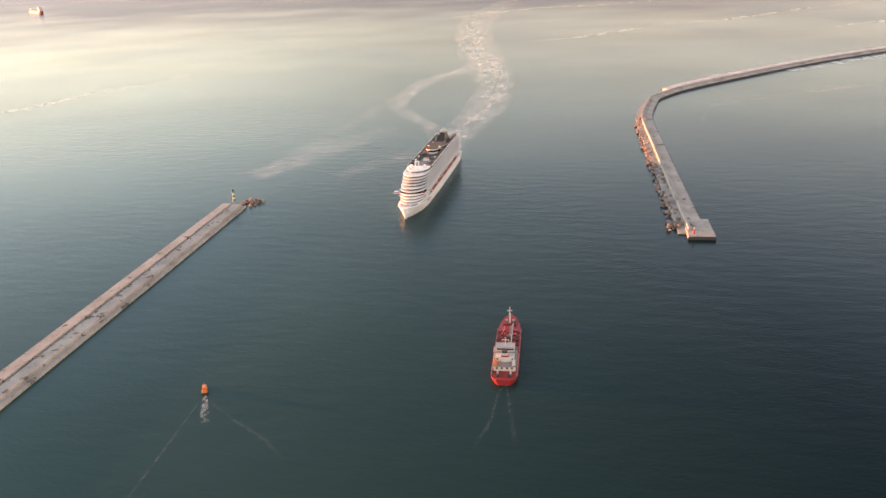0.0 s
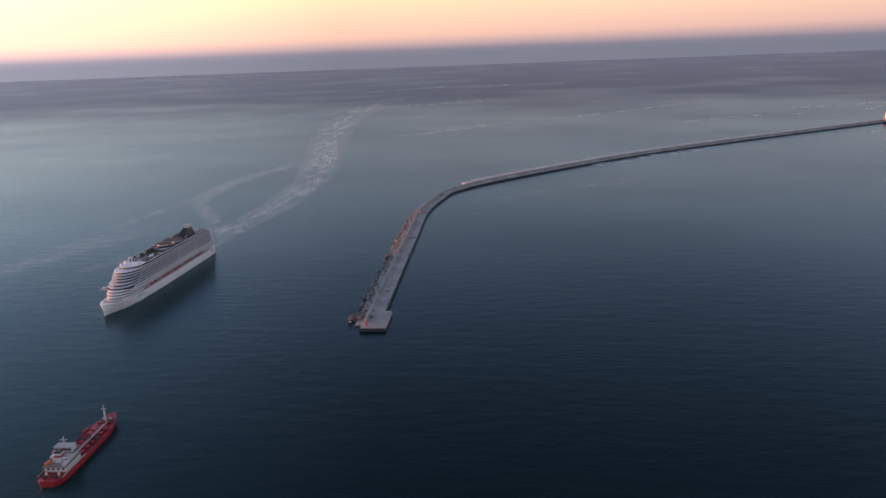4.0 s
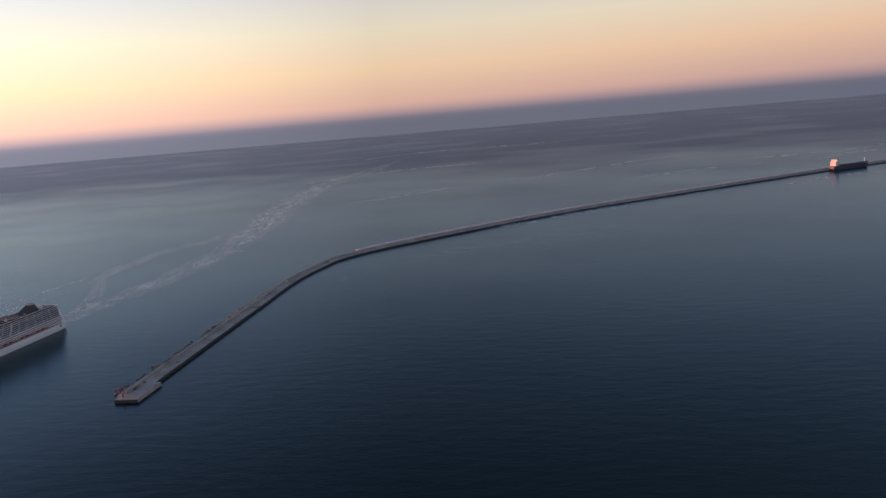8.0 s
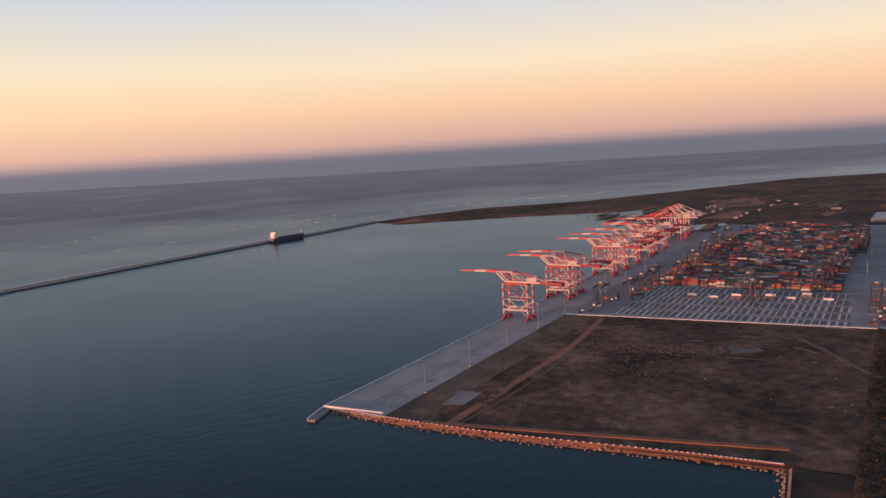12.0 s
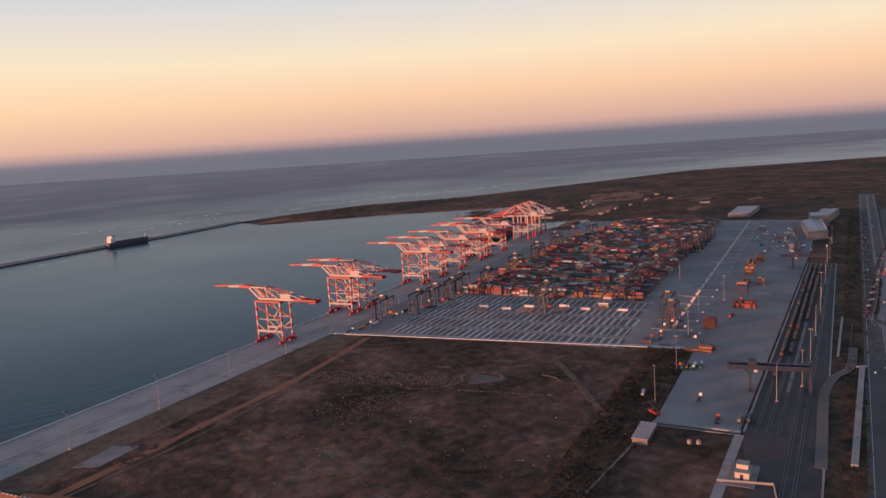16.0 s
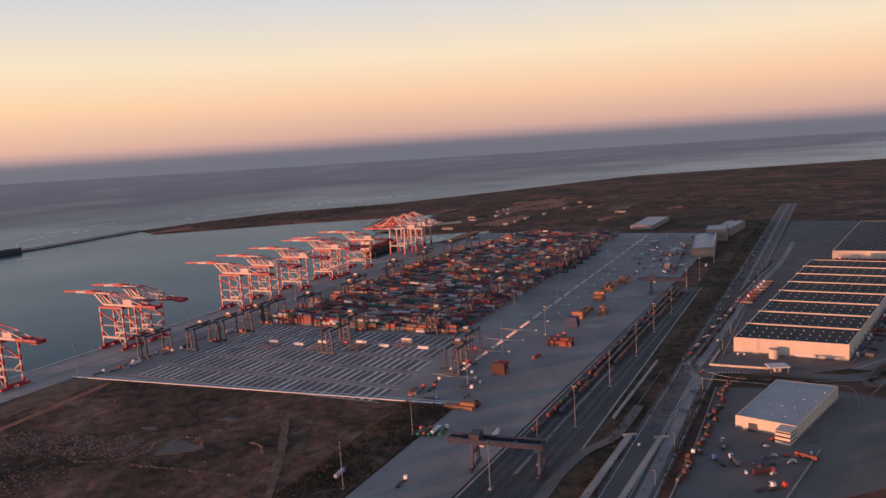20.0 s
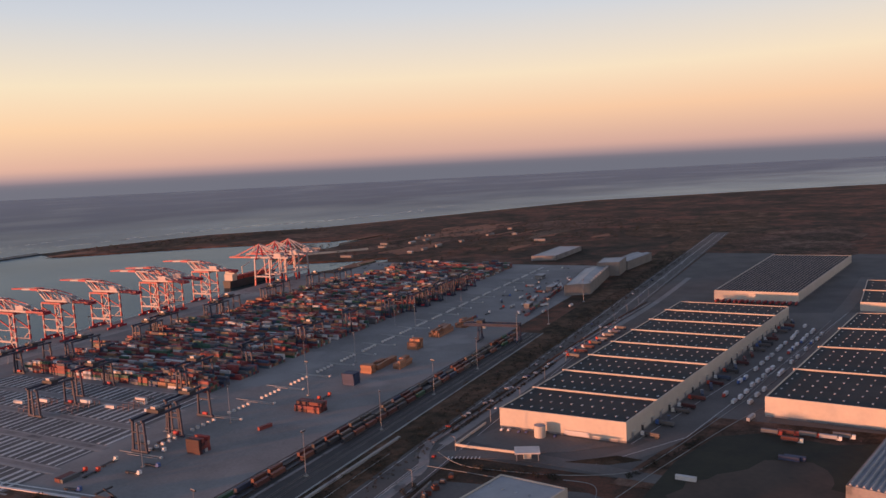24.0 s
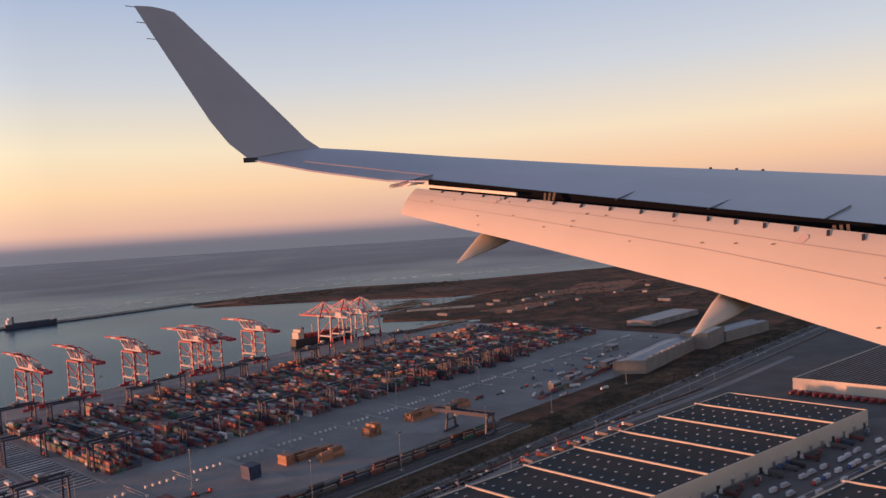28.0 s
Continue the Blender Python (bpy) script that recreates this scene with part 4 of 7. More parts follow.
for blk in range(5, 24):
    tallness = rng.uniform(2.8, 3.8)
    for row in range(10):
        u = U0 + 1.4 + blk * PITCH + row * 1.5
        for bay in range(20):
            v = 67 + bay * (CL + .25)
            if blk > 18 and v < 67 + (blk - 18) * 4:
                continue
            lvl = noise.noise(Vector((u * .05, v * .05, 1.7))) * 2.2 + 1.6 * noise.noise(Vector((u * .30, v * .16, 4)))
            high = int(max(0, min(5, tallness + lvl + rng.uniform(-1.1, .9))))
            for k in range(high):
                if blk in (5, 6) and near_boxes < 88:
                    near_boxes += 1
                    ob = tagged(new("shipping_container", CONTAINER), "painted steel shipping container stacked in the front yard block", "container", "containers of the front block")
                    ob.matrix_basis = pose(*uv(u, v), G + 0.05 + k * CH, 0, 0, 33 - 90)
                elif rng.random() < .25:
                    add_far(u, v - 1.7, k, 3.2)
                    add_far(u, v + 1.7, k, 3.2)
                else:
                    add_far(u, v, k)
me = bpy.data.meshes.new("container_stacks")
me.from_pydata(far_v, [], far_f)
me.materials.append(BOXES_ISLAND)
tagged(new("container_stacks", me), "long blocks of stacked shipping containers in mixed colours", "containers", "", "stuff")

# transfer lanes at the landside end of the blocks
m = bmesh.new()
box(m, -0.42, -0.75, 0, 0.42, 0.75, 1.05)
post_me = mesh_of(m, "bollard", WHITE)
for blk in range(2, 24):
    ub = U0 + blk * PITCH
    isl = thing("lane_island", "pale concrete lane island with a row of white bollards", "lane island", kind="structure", group="lane islands")
    block_row(isl, "kerb", CONCRETE, uv(ub - 2, 220), uv(ub - 2, 242), 0.6, 0.2, G)
    block_row(isl, "kerb", CONCRETE, uv(ub - 3.6, 226), uv(ub - 3.6, 242), 0.5, 0.2, G)
    boxes("end_box", WHITE, isl, (-.5, -.5, 0, .5, .5, .8)).matrix_basis = pose(*uv(ub - 2.8, 243), G, 0, 0, 33)
    for k in range(5):
        ob = new("bollard", post_me)
        ob.parent = isl
        ob.matrix_basis = pose(*uv(ub + 2 + k * 3.2, 232), G, 0, 0, 33)


# ---- masts ----
def light_mast():
    c = thing("light_mast", "tall grey floodlight mast standing on the terminal", "light mast", group="light masts")
    m = bmesh.new()
    drum(m, 0, 0, 0, 16.5, .15, .08, 8)
    part("pole", m, GREY, c)
    boxes("foot", CONCRETE, c, (-.6, -.6, -.1, .6, .6, .5))
    head = boxes("head_frame", GREY, c, (-1.0, -.12, 16.4, 1.0, .12, 16.6))
    for x in (-.85, -.3, .3, .85):
        boxes("floodlight", DARK, head, (x - .2, -.35, 16.0, x + .2, .1, 16.35))
    return c


lm = light_mast()
MASTS = [(567, 337.5), (607, 365), (647, 391.5), (686, 416.5), (725, 442), (784.5, 224.5), (825.5, 250.5), (876, 288.5), (916, 316), (957, 331), (1000, 372), (1060, 412),
         (1120, 452), (823, 194), (846.5, 198.5), (879, 216.5), (922, 242.5), (963.5, 267), (1003.5, 293), (1042.5, 315.5), (1090, 345), (1135, 372), (1200, 412),
         uv(320, 34), uv(372, 34), uv(430, 34), uv(490, 34), uv(550, 34), uv(420, 215), uv(520, 215), uv(600, 215)]
lm.matrix_basis = pose(*MASTS[0], G, 0, 0, 33)
for k, p in enumerate(MASTS[1:]):
    copy_thing(lm, pose(*p, G, 0, 0, 33 + 40 * (k % 3)))


# ---- rail terminal ----
def rail_gantry():
    """A wide rail-mounted gantry: the girder runs along x, over the tracks."""
    c = thing("rail_gantry", "dark navy rail gantry crane with a white operator house", "gantry crane", group="rail gantries")
    H = 9.5
    for x in (-11, 12.5):
        for y in (-4.2, 4.2):
            beams("leg", NAVY, c, 0.9, ((x, y, .8), (x, y * .6, H)))
        beams("sill", NAVY, c, 0.9, ((x, -6, .9), (x, 6, .9)))
        beams("leg_tie", NAVY, c, 0.6, ((x, -3.4, H * .6), (x, 3.4, H * .6)))
    for y in (-2.4, 2.4):
        m = bmesh.new()
        beam(m, (-20, y, H + .6), (13.5, y, H + .6), 1.1, 1.7)
        part("main_girder", m, NAVY, c)
    for x in (-20, -8, 4, 13):
        beams("girder_tie", NAVY, c, 0.8, ((x, -2.4, H + .6), (x, 2.4, H + .6)))
    boxes("white_panel", WHITE, c, (-9, 2.98, H + .1, -2, 3.06, H + 1.2))
    for x in (-15.5, -12.5, 6):
        boxes("white_panel", WHITE, c, (x, 2.98, H + .2, x + 1.4, 3.06, H + 1.0))
    boxes("trolley", DARK, c, (-12, -2.8, H + 1.5, -8.5, 2.8, H + 3.2))
    boxes("operator_cab", WHITE, c, (-9.6, 1, H - 2.6, -8, 3, H - .7))
    return c


rg = rail_gantry()
rg.matrix_basis = pose(836, 203, G, 0, 0, 33 - 90 + 6)
copy_thing(rg, pose(1085, 357, G, 0, 0, 33 - 90 + 6))

tracks = thing("railway_tracks", "parallel railway tracks on dark ballast", "railway", kind="structure")
for k, off in enumerate((2.5, 6.5, 10.5, 15.5, 19.0)):
    for d in (-.45, .45):
        u0 = 150 if off < 12 else 62
        f = (u0 - 62) / 456
        block_row(tracks, "rail", RAIL, uv(u0, 282 + off + d + f * (17 - .18 * off)), uv(518, 299 + off * .82 + d), .16, .12, G + .01)
block_row(tracks, "platform_edge", CONCRETE, uv(150, 283.5), uv(520, 298), .8, .3, G - .1)
block_row(tracks, "platform_edge", CONCRETE, uv(62, 309.5), uv(520, 318), .7, .35, G - .1)
block_row(tracks, "service_path", CONCRETE_D, uv(200, 296.5), uv(518, 307.5), 1.2, .25, G - .1)


WAGON_LOAD = container_mesh(palette_mat("wagon_load_paint", [(.10, .035, .03), (.05, .05, .055), (.03, .09, .05), (.13, .045, .035), (.035, .045, .08), (.12, .10, .085), (.16, .06, .04)], False))


def wagon_mesh():
    m = bmesh.new()
    box(m, -3.9, -.7, .35, 3.9, .7, .62)
    for x in (-2.8, 2.8):
        for y in (-.6, .45):
            box(m, x - .7, y, .05, x + .7, y + .15, .4)
    return mesh_of(m, "flat_wagon", DARK)


WAGON = wagon_mesh()
r = random.Random(8)
for off, u_from, u_to in ((2.5, 222, 512), (6.5, 260, 512), (10.5, 330, 500)):
    u = u_from
    while u < u_to:
        f = (u - 62) / 456
        x, y = uv(u, 282 + off + f * (17 - .18 * off))
        w = thing("rail_wagon", "dark flat rail wagon carrying a painted container", "wagon", x, y, G + .1, 33 - 2.1, group="rail wagons")
        ob = new("flat_bed", WAGON)
        ob.parent = w
        if r.random() < .86:
            lo = new("load", WAGON_LOAD)
            lo.parent = w
            lo.matrix_basis = pose(r.uniform(-.3, .3), 0, .62)
        u += 8.2


# ---- vehicles ----
def truck_parts():
    """A tractor with an empty or loaded trailer, nose towards +x."""
    m = bmesh.new()
    box(m, 2.6, -.62, .35, 3.7, .62, 1.75)
    box(m, 1.9, -.55, .35, 2.6, .55, .8)
    cab = mesh_of(m, "cab", palette_mat("cab_paint", [(.7, .7, .68), (.55, .08, .05), (.7, .68, .6), (.08, .15, .35), (.75, .74, .72)], False))
    m = bmesh.new()
    box(m, -3.6, -.6, .55, 2.3, .6, .7)
    for x in (-3.0, -2.3, 1.6, 3.0):
        for y in (-.6, .4):
            box(m, x - .26, y, 0, x + .26, y + .2, .52)
    chassis = mesh_of(m, "chassis", DARK)
    m = bmesh.new()
    box(m, -3.6, -.6, .7, 2.2, .6, 1.95)
    body = mesh_of(m, "trailer_body", palette_mat("trailer_paint", [(.62, .62, .62), (.10, .09, .09), (.55, .55, .54), (.16, .05, .04), (.40, .40, .40), (.06, .08, .13), (.22, .2, .19)], False))
    m = bmesh.new()
    box(m, -3.6, -.6, .7, 2.2, .6, 1.95)
    dark = mesh_of(m, "trailer_body", palette_mat("dark_trailer_paint", [(.10, .09, .09), (.16, .05, .04), (.06, .08, .13), (.09, .03, .03), (.14, .13, .125), (.05, .05, .055)], False))
    return cab, chassis, body, dark


CAB, CHASSIS, TRAILER, TRAILER_DARK = truck_parts()
m = bmesh.new()
box(m, -3.6, -.6, .7, 2.2, .6, 2.05)
TRAILER_RED = mesh_of(m, "trailer_body", mat("trailer_red_paint", (.42, .05, .05), (.30, .04, .04), .5, random_tint=.25))


def truck(x, y, turn, body=True, load=None, dark=False):
    t = thing("truck", ("articulated truck with a dark box trailer parked at the warehouse" if dark else "articulated truck with a pale box trailer parked on the tarmac") if body else "articulated truck with a flat trailer on the terminal road", "truck", x, y, G, turn, group="trucks")
    for nm, me_ in (("cab", CAB), ("chassis", CHASSIS)) + ((("trailer_body", TRAILER_DARK if dark else TRAILER),) if body else ()):
        o = new(nm, me_)
        o.parent = t
    if load:
        o = new("load", CONTAINER)
        o.parent = t
        o.matrix_basis = pose(-.7, 0, .7)
    return t


m = bmesh.new()
box(m, -1.1, -.46, .18, 1.1, .46, .48)
quad_box(m, [(-.75, -.42), (.5, -.42), (.5, .42), (-.75, .42)], .48, .8)
CAR_BODY = mesh_of(m, "car_body", palette_mat("car_paint", [(.6, .6, .6), (.1, .1, .11), (.35, .36, .38), (.45, .05, .04), (.7, .7, .7), (.05, .08, .2)], False))
m = bmesh.new()
for x in (-.7, .7):
    for y in (-.48, .36):
        box(m, x - .18, y, 0, x + .18, y + .12, .36)
CAR_WHEELS = mesh_of(m, "wheels", BLACK)
m = bmesh.new()
box(m, -.7, -.43, .52, .45, .43, .74)
CAR_GLASS = mesh_of(m, "windows", GLASSY)


def car(x, y, turn, z=G, scale=1.0):
    t = thing("car", "small parked car on the tarmac", "car", x, y, z, turn, group="cars")
    for nm, me_ in (("body", CAR_BODY), ("wheels", CAR_WHEELS), ("windows", CAR_GLASS)):
        o = new(nm, me_)
        o.parent = t
    return t


def stack(x, y, turn, nx, ny, nz, material, label, skew=0.0):
    """A loose pile of containers on the terminal road; each box is a thing."""
    r_ = random.Random(int(x * 7 + y))
    for i in range(nx):
        for j in range(ny):
            for k in range(nz if r_.random() > .35 else max(1, nz - 1)):
                ob = tagged(new("shipping_container", r_.choice((RED_BOX, RED_BOX, CONTAINER, DARK_BOX)) if material == RED_BOX and nx * ny > 1 else material), label if material != RED_BOX else "weathered shipping container stacked on the terminal road", "container", "containers on the terminal road")
                q = pose(x, y, G + k * CH, 0, 0, turn) @ pose(i * (CL + .2) + r_.uniform(-.2, .2), j * (CW + .12), 0)
                ob.matrix_basis = q


TAN_BOX = container_mesh(mat("tan_container_paint", (.36, .17, .095), (.25, .12, .07), 0.6, random_tint=.4))
RED_BOX = container_mesh(mat("rust_container_paint", (.26, .055, .045), (.16, .04, .035), 0.6, random_tint=.4))
BLUE_BOX = container_mesh(mat("navy_container_paint", (.03, .05, .12), (.025, .04, .08), 0.6, random_tint=.2))
DARK_BOX = container_mesh(mat("maroon_container_paint", (.09, .028, .03), (.055, .02, .022), 0.6, random_tint=.4))
stack(946, 311, -57, 2, 4, 3, RED_BOX, "rust-red shipping container stacked on the terminal road")
stack(979, 334, -57, 1, 4, 4, BLUE_BOX, "navy shipping container stacked on the terminal road")
stack(995, 347, -57, 1, 3, 4, TAN_BOX, "tan shipping container stacked on the terminal road")
stack(1004, 350, 33, 3, 4, 2, TAN_BOX, "tan shipping container stacked on the terminal road")
stack(1014, 344, 33, 2, 3, 3, TAN_BOX, "tan shipping container stacked on the terminal road")
stack(1037, 374, -57, 1, 5, 4, TAN_BOX, "tan shipping container stacked on the terminal road")
stack(1066, 391, 33, 3, 5, 3, TAN_BOX, "tan shipping container stacked on the terminal road")
stack(1092, 402, 33, 2, 5, 3, TAN_BOX, "tan shipping container stacked on the terminal road")
stack(895, 290, -57, 1, 4, 4, RED_BOX, "rust-red shipping container stacked on the terminal road")
stack(926, 300, 20, 1, 1, 1, RED_BOX, "single red shipping container lying on the terminal road")
stack(853, 266, -57, 2, 3, 2, TAN_BOX, "pale tan shipping container stacked on the terminal road")


def reach_stacker(x, y, turn, label="red reach stacker with a tall boom on the terminal road"):
    t = thing("reach_stacker", label, "reach stacker", x, y, G, turn, group="reach stackers")
    boxes("chassis", DECK_RED, t, (-3, -1.1, .6, 2.6, 1.1, 1.6))
    boxes("cab", GLASSY, t, (-1.6, -.5, 1.6, -.2, .5, 2.7))
    beams("boom", DARK, t, .4, ((-2.6, 0, 2.2), (3.6, 0, 4.4)))
    boxes("spreader", DARK, t, (3.2, -3.2, 3.6, 3.9, 3.2, 4.1))
    for xx in (-2.1, 1.9):
        for yy in (-1.25, .85):
            m_ = bmesh.new()
            drum(m_, xx, .6, yy, yy + .4, .6, n=10, axis="x")
            for v in m_.verts:
                v.co = Vector((v.co.y, v.co.x, v.co.z))
            part("wheel", m_, BLACK, t)
    return t


reach_stacker(862, 262, 120)
reach_stacker(775, 216, 80, "orange reach stacker parked at the end of the terminal road")
for x, y, a, b in ((828, 251, 33, False), (831, 248.5, 33, True), (834, 247, 33, True), (837, 246, 33, False), (788, 235, 40, True), (802, 216, 33, False), (788, 195, 33, False),
                   (795, 190, 33, True), (798, 188, 33, True), (872, 284, -57, False), (879, 287, -57, False), (884, 302, -57, False), (852, 282, -50, False), (956, 320, 33, False),
                   (962, 322, 33, False), (1110, 420, 33, True), (1140, 410, 60, True), (1146, 413, 60, True), (1155, 402, 33, True), (1170, 420, 10, True), (1182, 405, 33, True), (1160, 430, 80, False)):
    truck(x, y, a, b)
for k in range(6):
    truck(*uv(244 + 18 * k, 42 + (k * 7 % 12)), 33 + 180 * (k % 2), False, k % 2)


# ---- roads ----
marks = thing("road_markings", "worn white lane lines on the dark port road", "road marking", kind="structure")
for dv, w in ((.8, .16), (8.5, .18), (9.4, .18), (16.6, .16)):
    block_row(marks, "lane_line", LINE, uv(-60, 319 + dv), uv(1090, 352.6 + dv), w, .02, G - .015)
walls = thing("underpass_walls", "pale concrete retaining walls beside the sunken road lanes", "retaining wall", kind="structure")
for p, q, w, h in (((790, 140.5), (888.5, 197), 2.3, .8), ((800, 134.5), (895.3, 188.1), 1.9, .8), ((803, 132.6), (897.5, 187), 1.5, -.02), ((886.5, 198.6), (891, 196), 1.0, .9), ((893.5, 189.6), (898.5, 187), 1.0, .9),
                   ((896.4, 213.8), (965.1, 254.7), 1.1, .7)):
    # negative height: flat black strip that paints the shaded trench between the walls
    block_row(walls, "wall_run", CONCRETE if h > 0 else BLACK, p, q, w, abs(h) + .3, G - .3 if h > 0 else G - .29)
band("curved_lane", [(780, 146), (807, 163.2), (841.5, 185.2), (865.9, 196.5), (884, 200), (914, 217)], 2.0, G + .35, TARMAC, "grey curved access lane through the verge", "road")
band("slip_road", [(806, 130), (832, 145.8), (861, 163), (902, 188.6), (938, 211.5), (957, 223), (966, 236), (980, 250)], 1.9, G + .04, CONCRETE_D, "pale worn slip road beside the port road", "road")
band("junction_road", [(962, 236), (975, 226), (990, 212), (1002, 192), (1016, 165), (1050, 110)], 3.6, G + .02, TARMAC, "asphalt junction road leading to the warehouses", "road")
band("warehouse_road", [(1003, 190), (1030, 188), (1060, 194), (1150, 224), (1290, 272), (1420, 330)], 4.2, G + .0, TARMAC, "straight asphalt road between the warehouses", "road")
band("rear_lane", [(975, 238), (1030, 268), (1120, 318), (1230, 372), (1330, 428)], 2.0, G + .02, ASPHALT, "narrow asphalt lane behind the long warehouse", "road")
for off, col in ((0, WHITE), (3.2, RUST_EARTH)):
    band("lane_hedge", [(973, 242 + off), (1030, 272 + off), (1120, 322 + off), (1230, 376 + off)], .5, G + .35, LAND if off else CONCRETE_D, "low dark boundary strip beside the warehouse lane", "hedge", thick=.5)
can = thing("gatehouse", "white flat-roofed gatehouse canopy at the junction", "gatehouse", 992, 208, G, -35)
boxes("canopy", WHITE, can, (-4.5, -3.2, 2.6, 4.5, 3.2, 3.1))
for x in (-3.8, 3.8):
    for y in (-2.6, 2.6):
        beams("post", GREY, can, .3, ((x, y, 0), (x, y, 2.6)))
boxes("booth", WALL_W, can, (-1.4, -1, 0, 1.4, 1, 2.3))


def street_lamp():
    c = thing("street_lamp", "slim grey street lamp beside the port road", "street lamp", group="street lamps")
    m_ = bmesh.new()
    drum(m_, 0, 0, 0, 5.2, .12, .07, 6)
    part("pole", m_, GREY, c)
    beams("arm", GREY, c, .12, ((0, 0, 5.1), (1.3, 0, 5.4)))
    boxes("lamp_head", DARK, c, (1.0, -.15, 5.3, 1.7, .15, 5.5))
    return c


sl = street_lamp()
sl.matrix_basis = pose(*uv(110, 339), G, 0, 0, 123)
for k in range(1, 22):
    copy_thing(sl, pose(*uv(110 + 32 * k, 339 + k * .98), G, 0, 0, 123))


# ---- warehouses ----
r = random.Random(61)
def warehouse(name, label, corners, z1, bays, lights, roof=ROOF_D, wall=WALL_W, parapet=0.65, doors=0, ridges=0):
    """corners: front left, front right, back right, back left."""
    w = thing(name, label, "warehouse")
    a, b, c, d = [Vector(p) for p in corners]
    ring = [a, b, c, d]
    for i, nm in enumerate(("front_wall", "side_wall", "rear_wall", "side_wall")):
        p, q = ring[i], ring[(i + 1) % 4]
        n = (q - p).normalized()
        n = Vector((-n.y, n.x)) * 0.5
        m_ = bmesh.new()
        quad_box(m_, [tuple(p), tuple(q), tuple(q + n), tuple(p + n)], G - 0.1, z1 + 0.35)
        part(nm, m_, wall, w)
        m_ = bmesh.new()
        quad_box(m_, [tuple(p - n * .06), tuple(q - n * .06), tuple(q), tuple(p)], G - 0.1, G + .7)
        part("plinth", m_, CONCRETE_D, w)

    def at(s, t):
        return a.lerp(d, s).lerp(b.lerp(c, s), t)
    m_ = bmesh.new()
    quad_box(m_, [tuple(at(.004, .008)), tuple(at(.004, .992)), tuple(at(.996, .992)), tuple(at(.996, .008))], z1 - 0.4, z1)
    part("roof", m_, roof, w)
    for k in range(1, bays):
        s = k / bays
        m_ = bmesh.new()
        quad_box(m_, [tuple(at(s, -.012)), tuple(at(s, 1.0)), tuple(at(s + .0028, 1.0)), tuple(at(s + .0028, -.012))], z1 - 0.2, z1 + parapet)
        part("fire_wall", m_, wall, w, "raised pale fire wall across the roof")
    for k in range(ridges):
        t = (k + .5) / ridges
        m_ = bmesh.new()
        rise = .35 if ridges > 20 else 1.0
        h = (.10 if ridges > 20 else .35) / ridges
        lo = [m_.verts.new((*p, z)) for p, z in ((at(.01, t - h), z1), (at(.01, t + h), z1), (at(.01, t), z1 + rise), (at(.99, t - h), z1), (at(.99, t + h), z1), (at(.99, t), z1 + rise))]
        for f in ((0, 1, 2), (3, 5, 4), (0, 2, 5, 3), (1, 4, 5, 2)):
            m_.faces.new([lo[i] for i in f])
        part("roof_ridge", m_, RIDGE if ridges > 20 else ROOF_L, w, "long pale roof ridge")
    ang = math.degrees(math.atan2((c - b).y, (c - b).x))
    if lights:
        rows, cols = lights
        m_ = bmesh.new()
        box(m_, -0.6, -0.3, 0, 0.6, 0.3, 0.2)
        sky_me = mesh_of(m_, "skylight", SKYLIGHT)
        for k in range(bays):
            for i in range(rows):
                for j in range(cols):
                    s, t = (k + (i + .75) / (rows + .6)) / bays, (j + .5) / cols
                    ob = new("skylight", sky_me)
                    ob.parent = w
                    p = at(s, t)
                    ob.matrix_basis = pose(p.x, p.y, z1, 0, 0, ang)
    for k in range(doors):
        p = b.lerp(c, (k + .6) / doors)
        o = boxes("dock_door", (GREY, DARK, CONCRETE_D)[k % 3], w, (-1.0, -.12, G, 1.0, .05, G + 2.6))
        o.matrix_basis = pose(p.x, p.y, 0, 0, 0, ang)
        o = boxes("dock_canopy", WALL_W, w, (-1.3, -.9, G + 2.9, 1.3, .02, G + 3.05))
        o.matrix_basis = pose(p.x, p.y, 0, 0, 0, ang)
    return w


wh1 = warehouse("long_warehouse", "long cream warehouse with a dark bayed roof of skylights", [(1003, 240), (1029, 196.5), (1249, 281), (1218, 338)], 9.0, 8, (3, 12), doors=26)
boxes("wall_sign", WHITE, wh1, (-5, -.15, G + .4, 5, .05, G + 2.2)).matrix_basis = pose(1019, 212.6, 0, 0, 0, -59.2)
m = bmesh.new()
drum(m, 1008.5, 221.5, G, G + 4.6, 2.2, n=20)
tank = part("water_tank", m, WALL_W, None)
tagged(tank, "round cream water tank in front of the long warehouse", "tank")
m = bmesh.new()
drum(m, 1008.5, 221.5, G + 4.6, G + 5.0, 2.25, .4, 20)
part("tank_roof", m, ROOF_L, tank)
warehouse("wide_warehouse", "wide cream warehouse with a dark roof dotted with skylights", [(1091, 183.5), (1122, 124), (1305, 187), (1258, 244)], 9.2, 4, (5, 14), doors=0)
warehouse("ridged_warehouse", "far warehouse with a dark roof of long pale ridges", [(1268, 352), (1296, 306), (1480, 378), (1446, 432)], 8.0, 1, None, ridges=24)
warehouse("white_warehouse", "smaller white warehouse with a dark roof", [(1296, 264), (1318, 226), (1400, 262), (1374, 304)], 7.5, 2, (3, 6))
warehouse("far_warehouse", "long grey warehouse behind the rail terminal", [(1206, 440), (1224, 431), (1296, 486), (1278, 497)], 9.5, 1, None, roof=ROOF_L, wall=PANEL, ridges=1)
warehouse("tower_store", "tall tan warehouse behind the rail terminal", [(1287, 492), (1302, 480), (1330, 500), (1314, 512)], 13, 1, None, roof=ROOF_L, wall=PANEL)
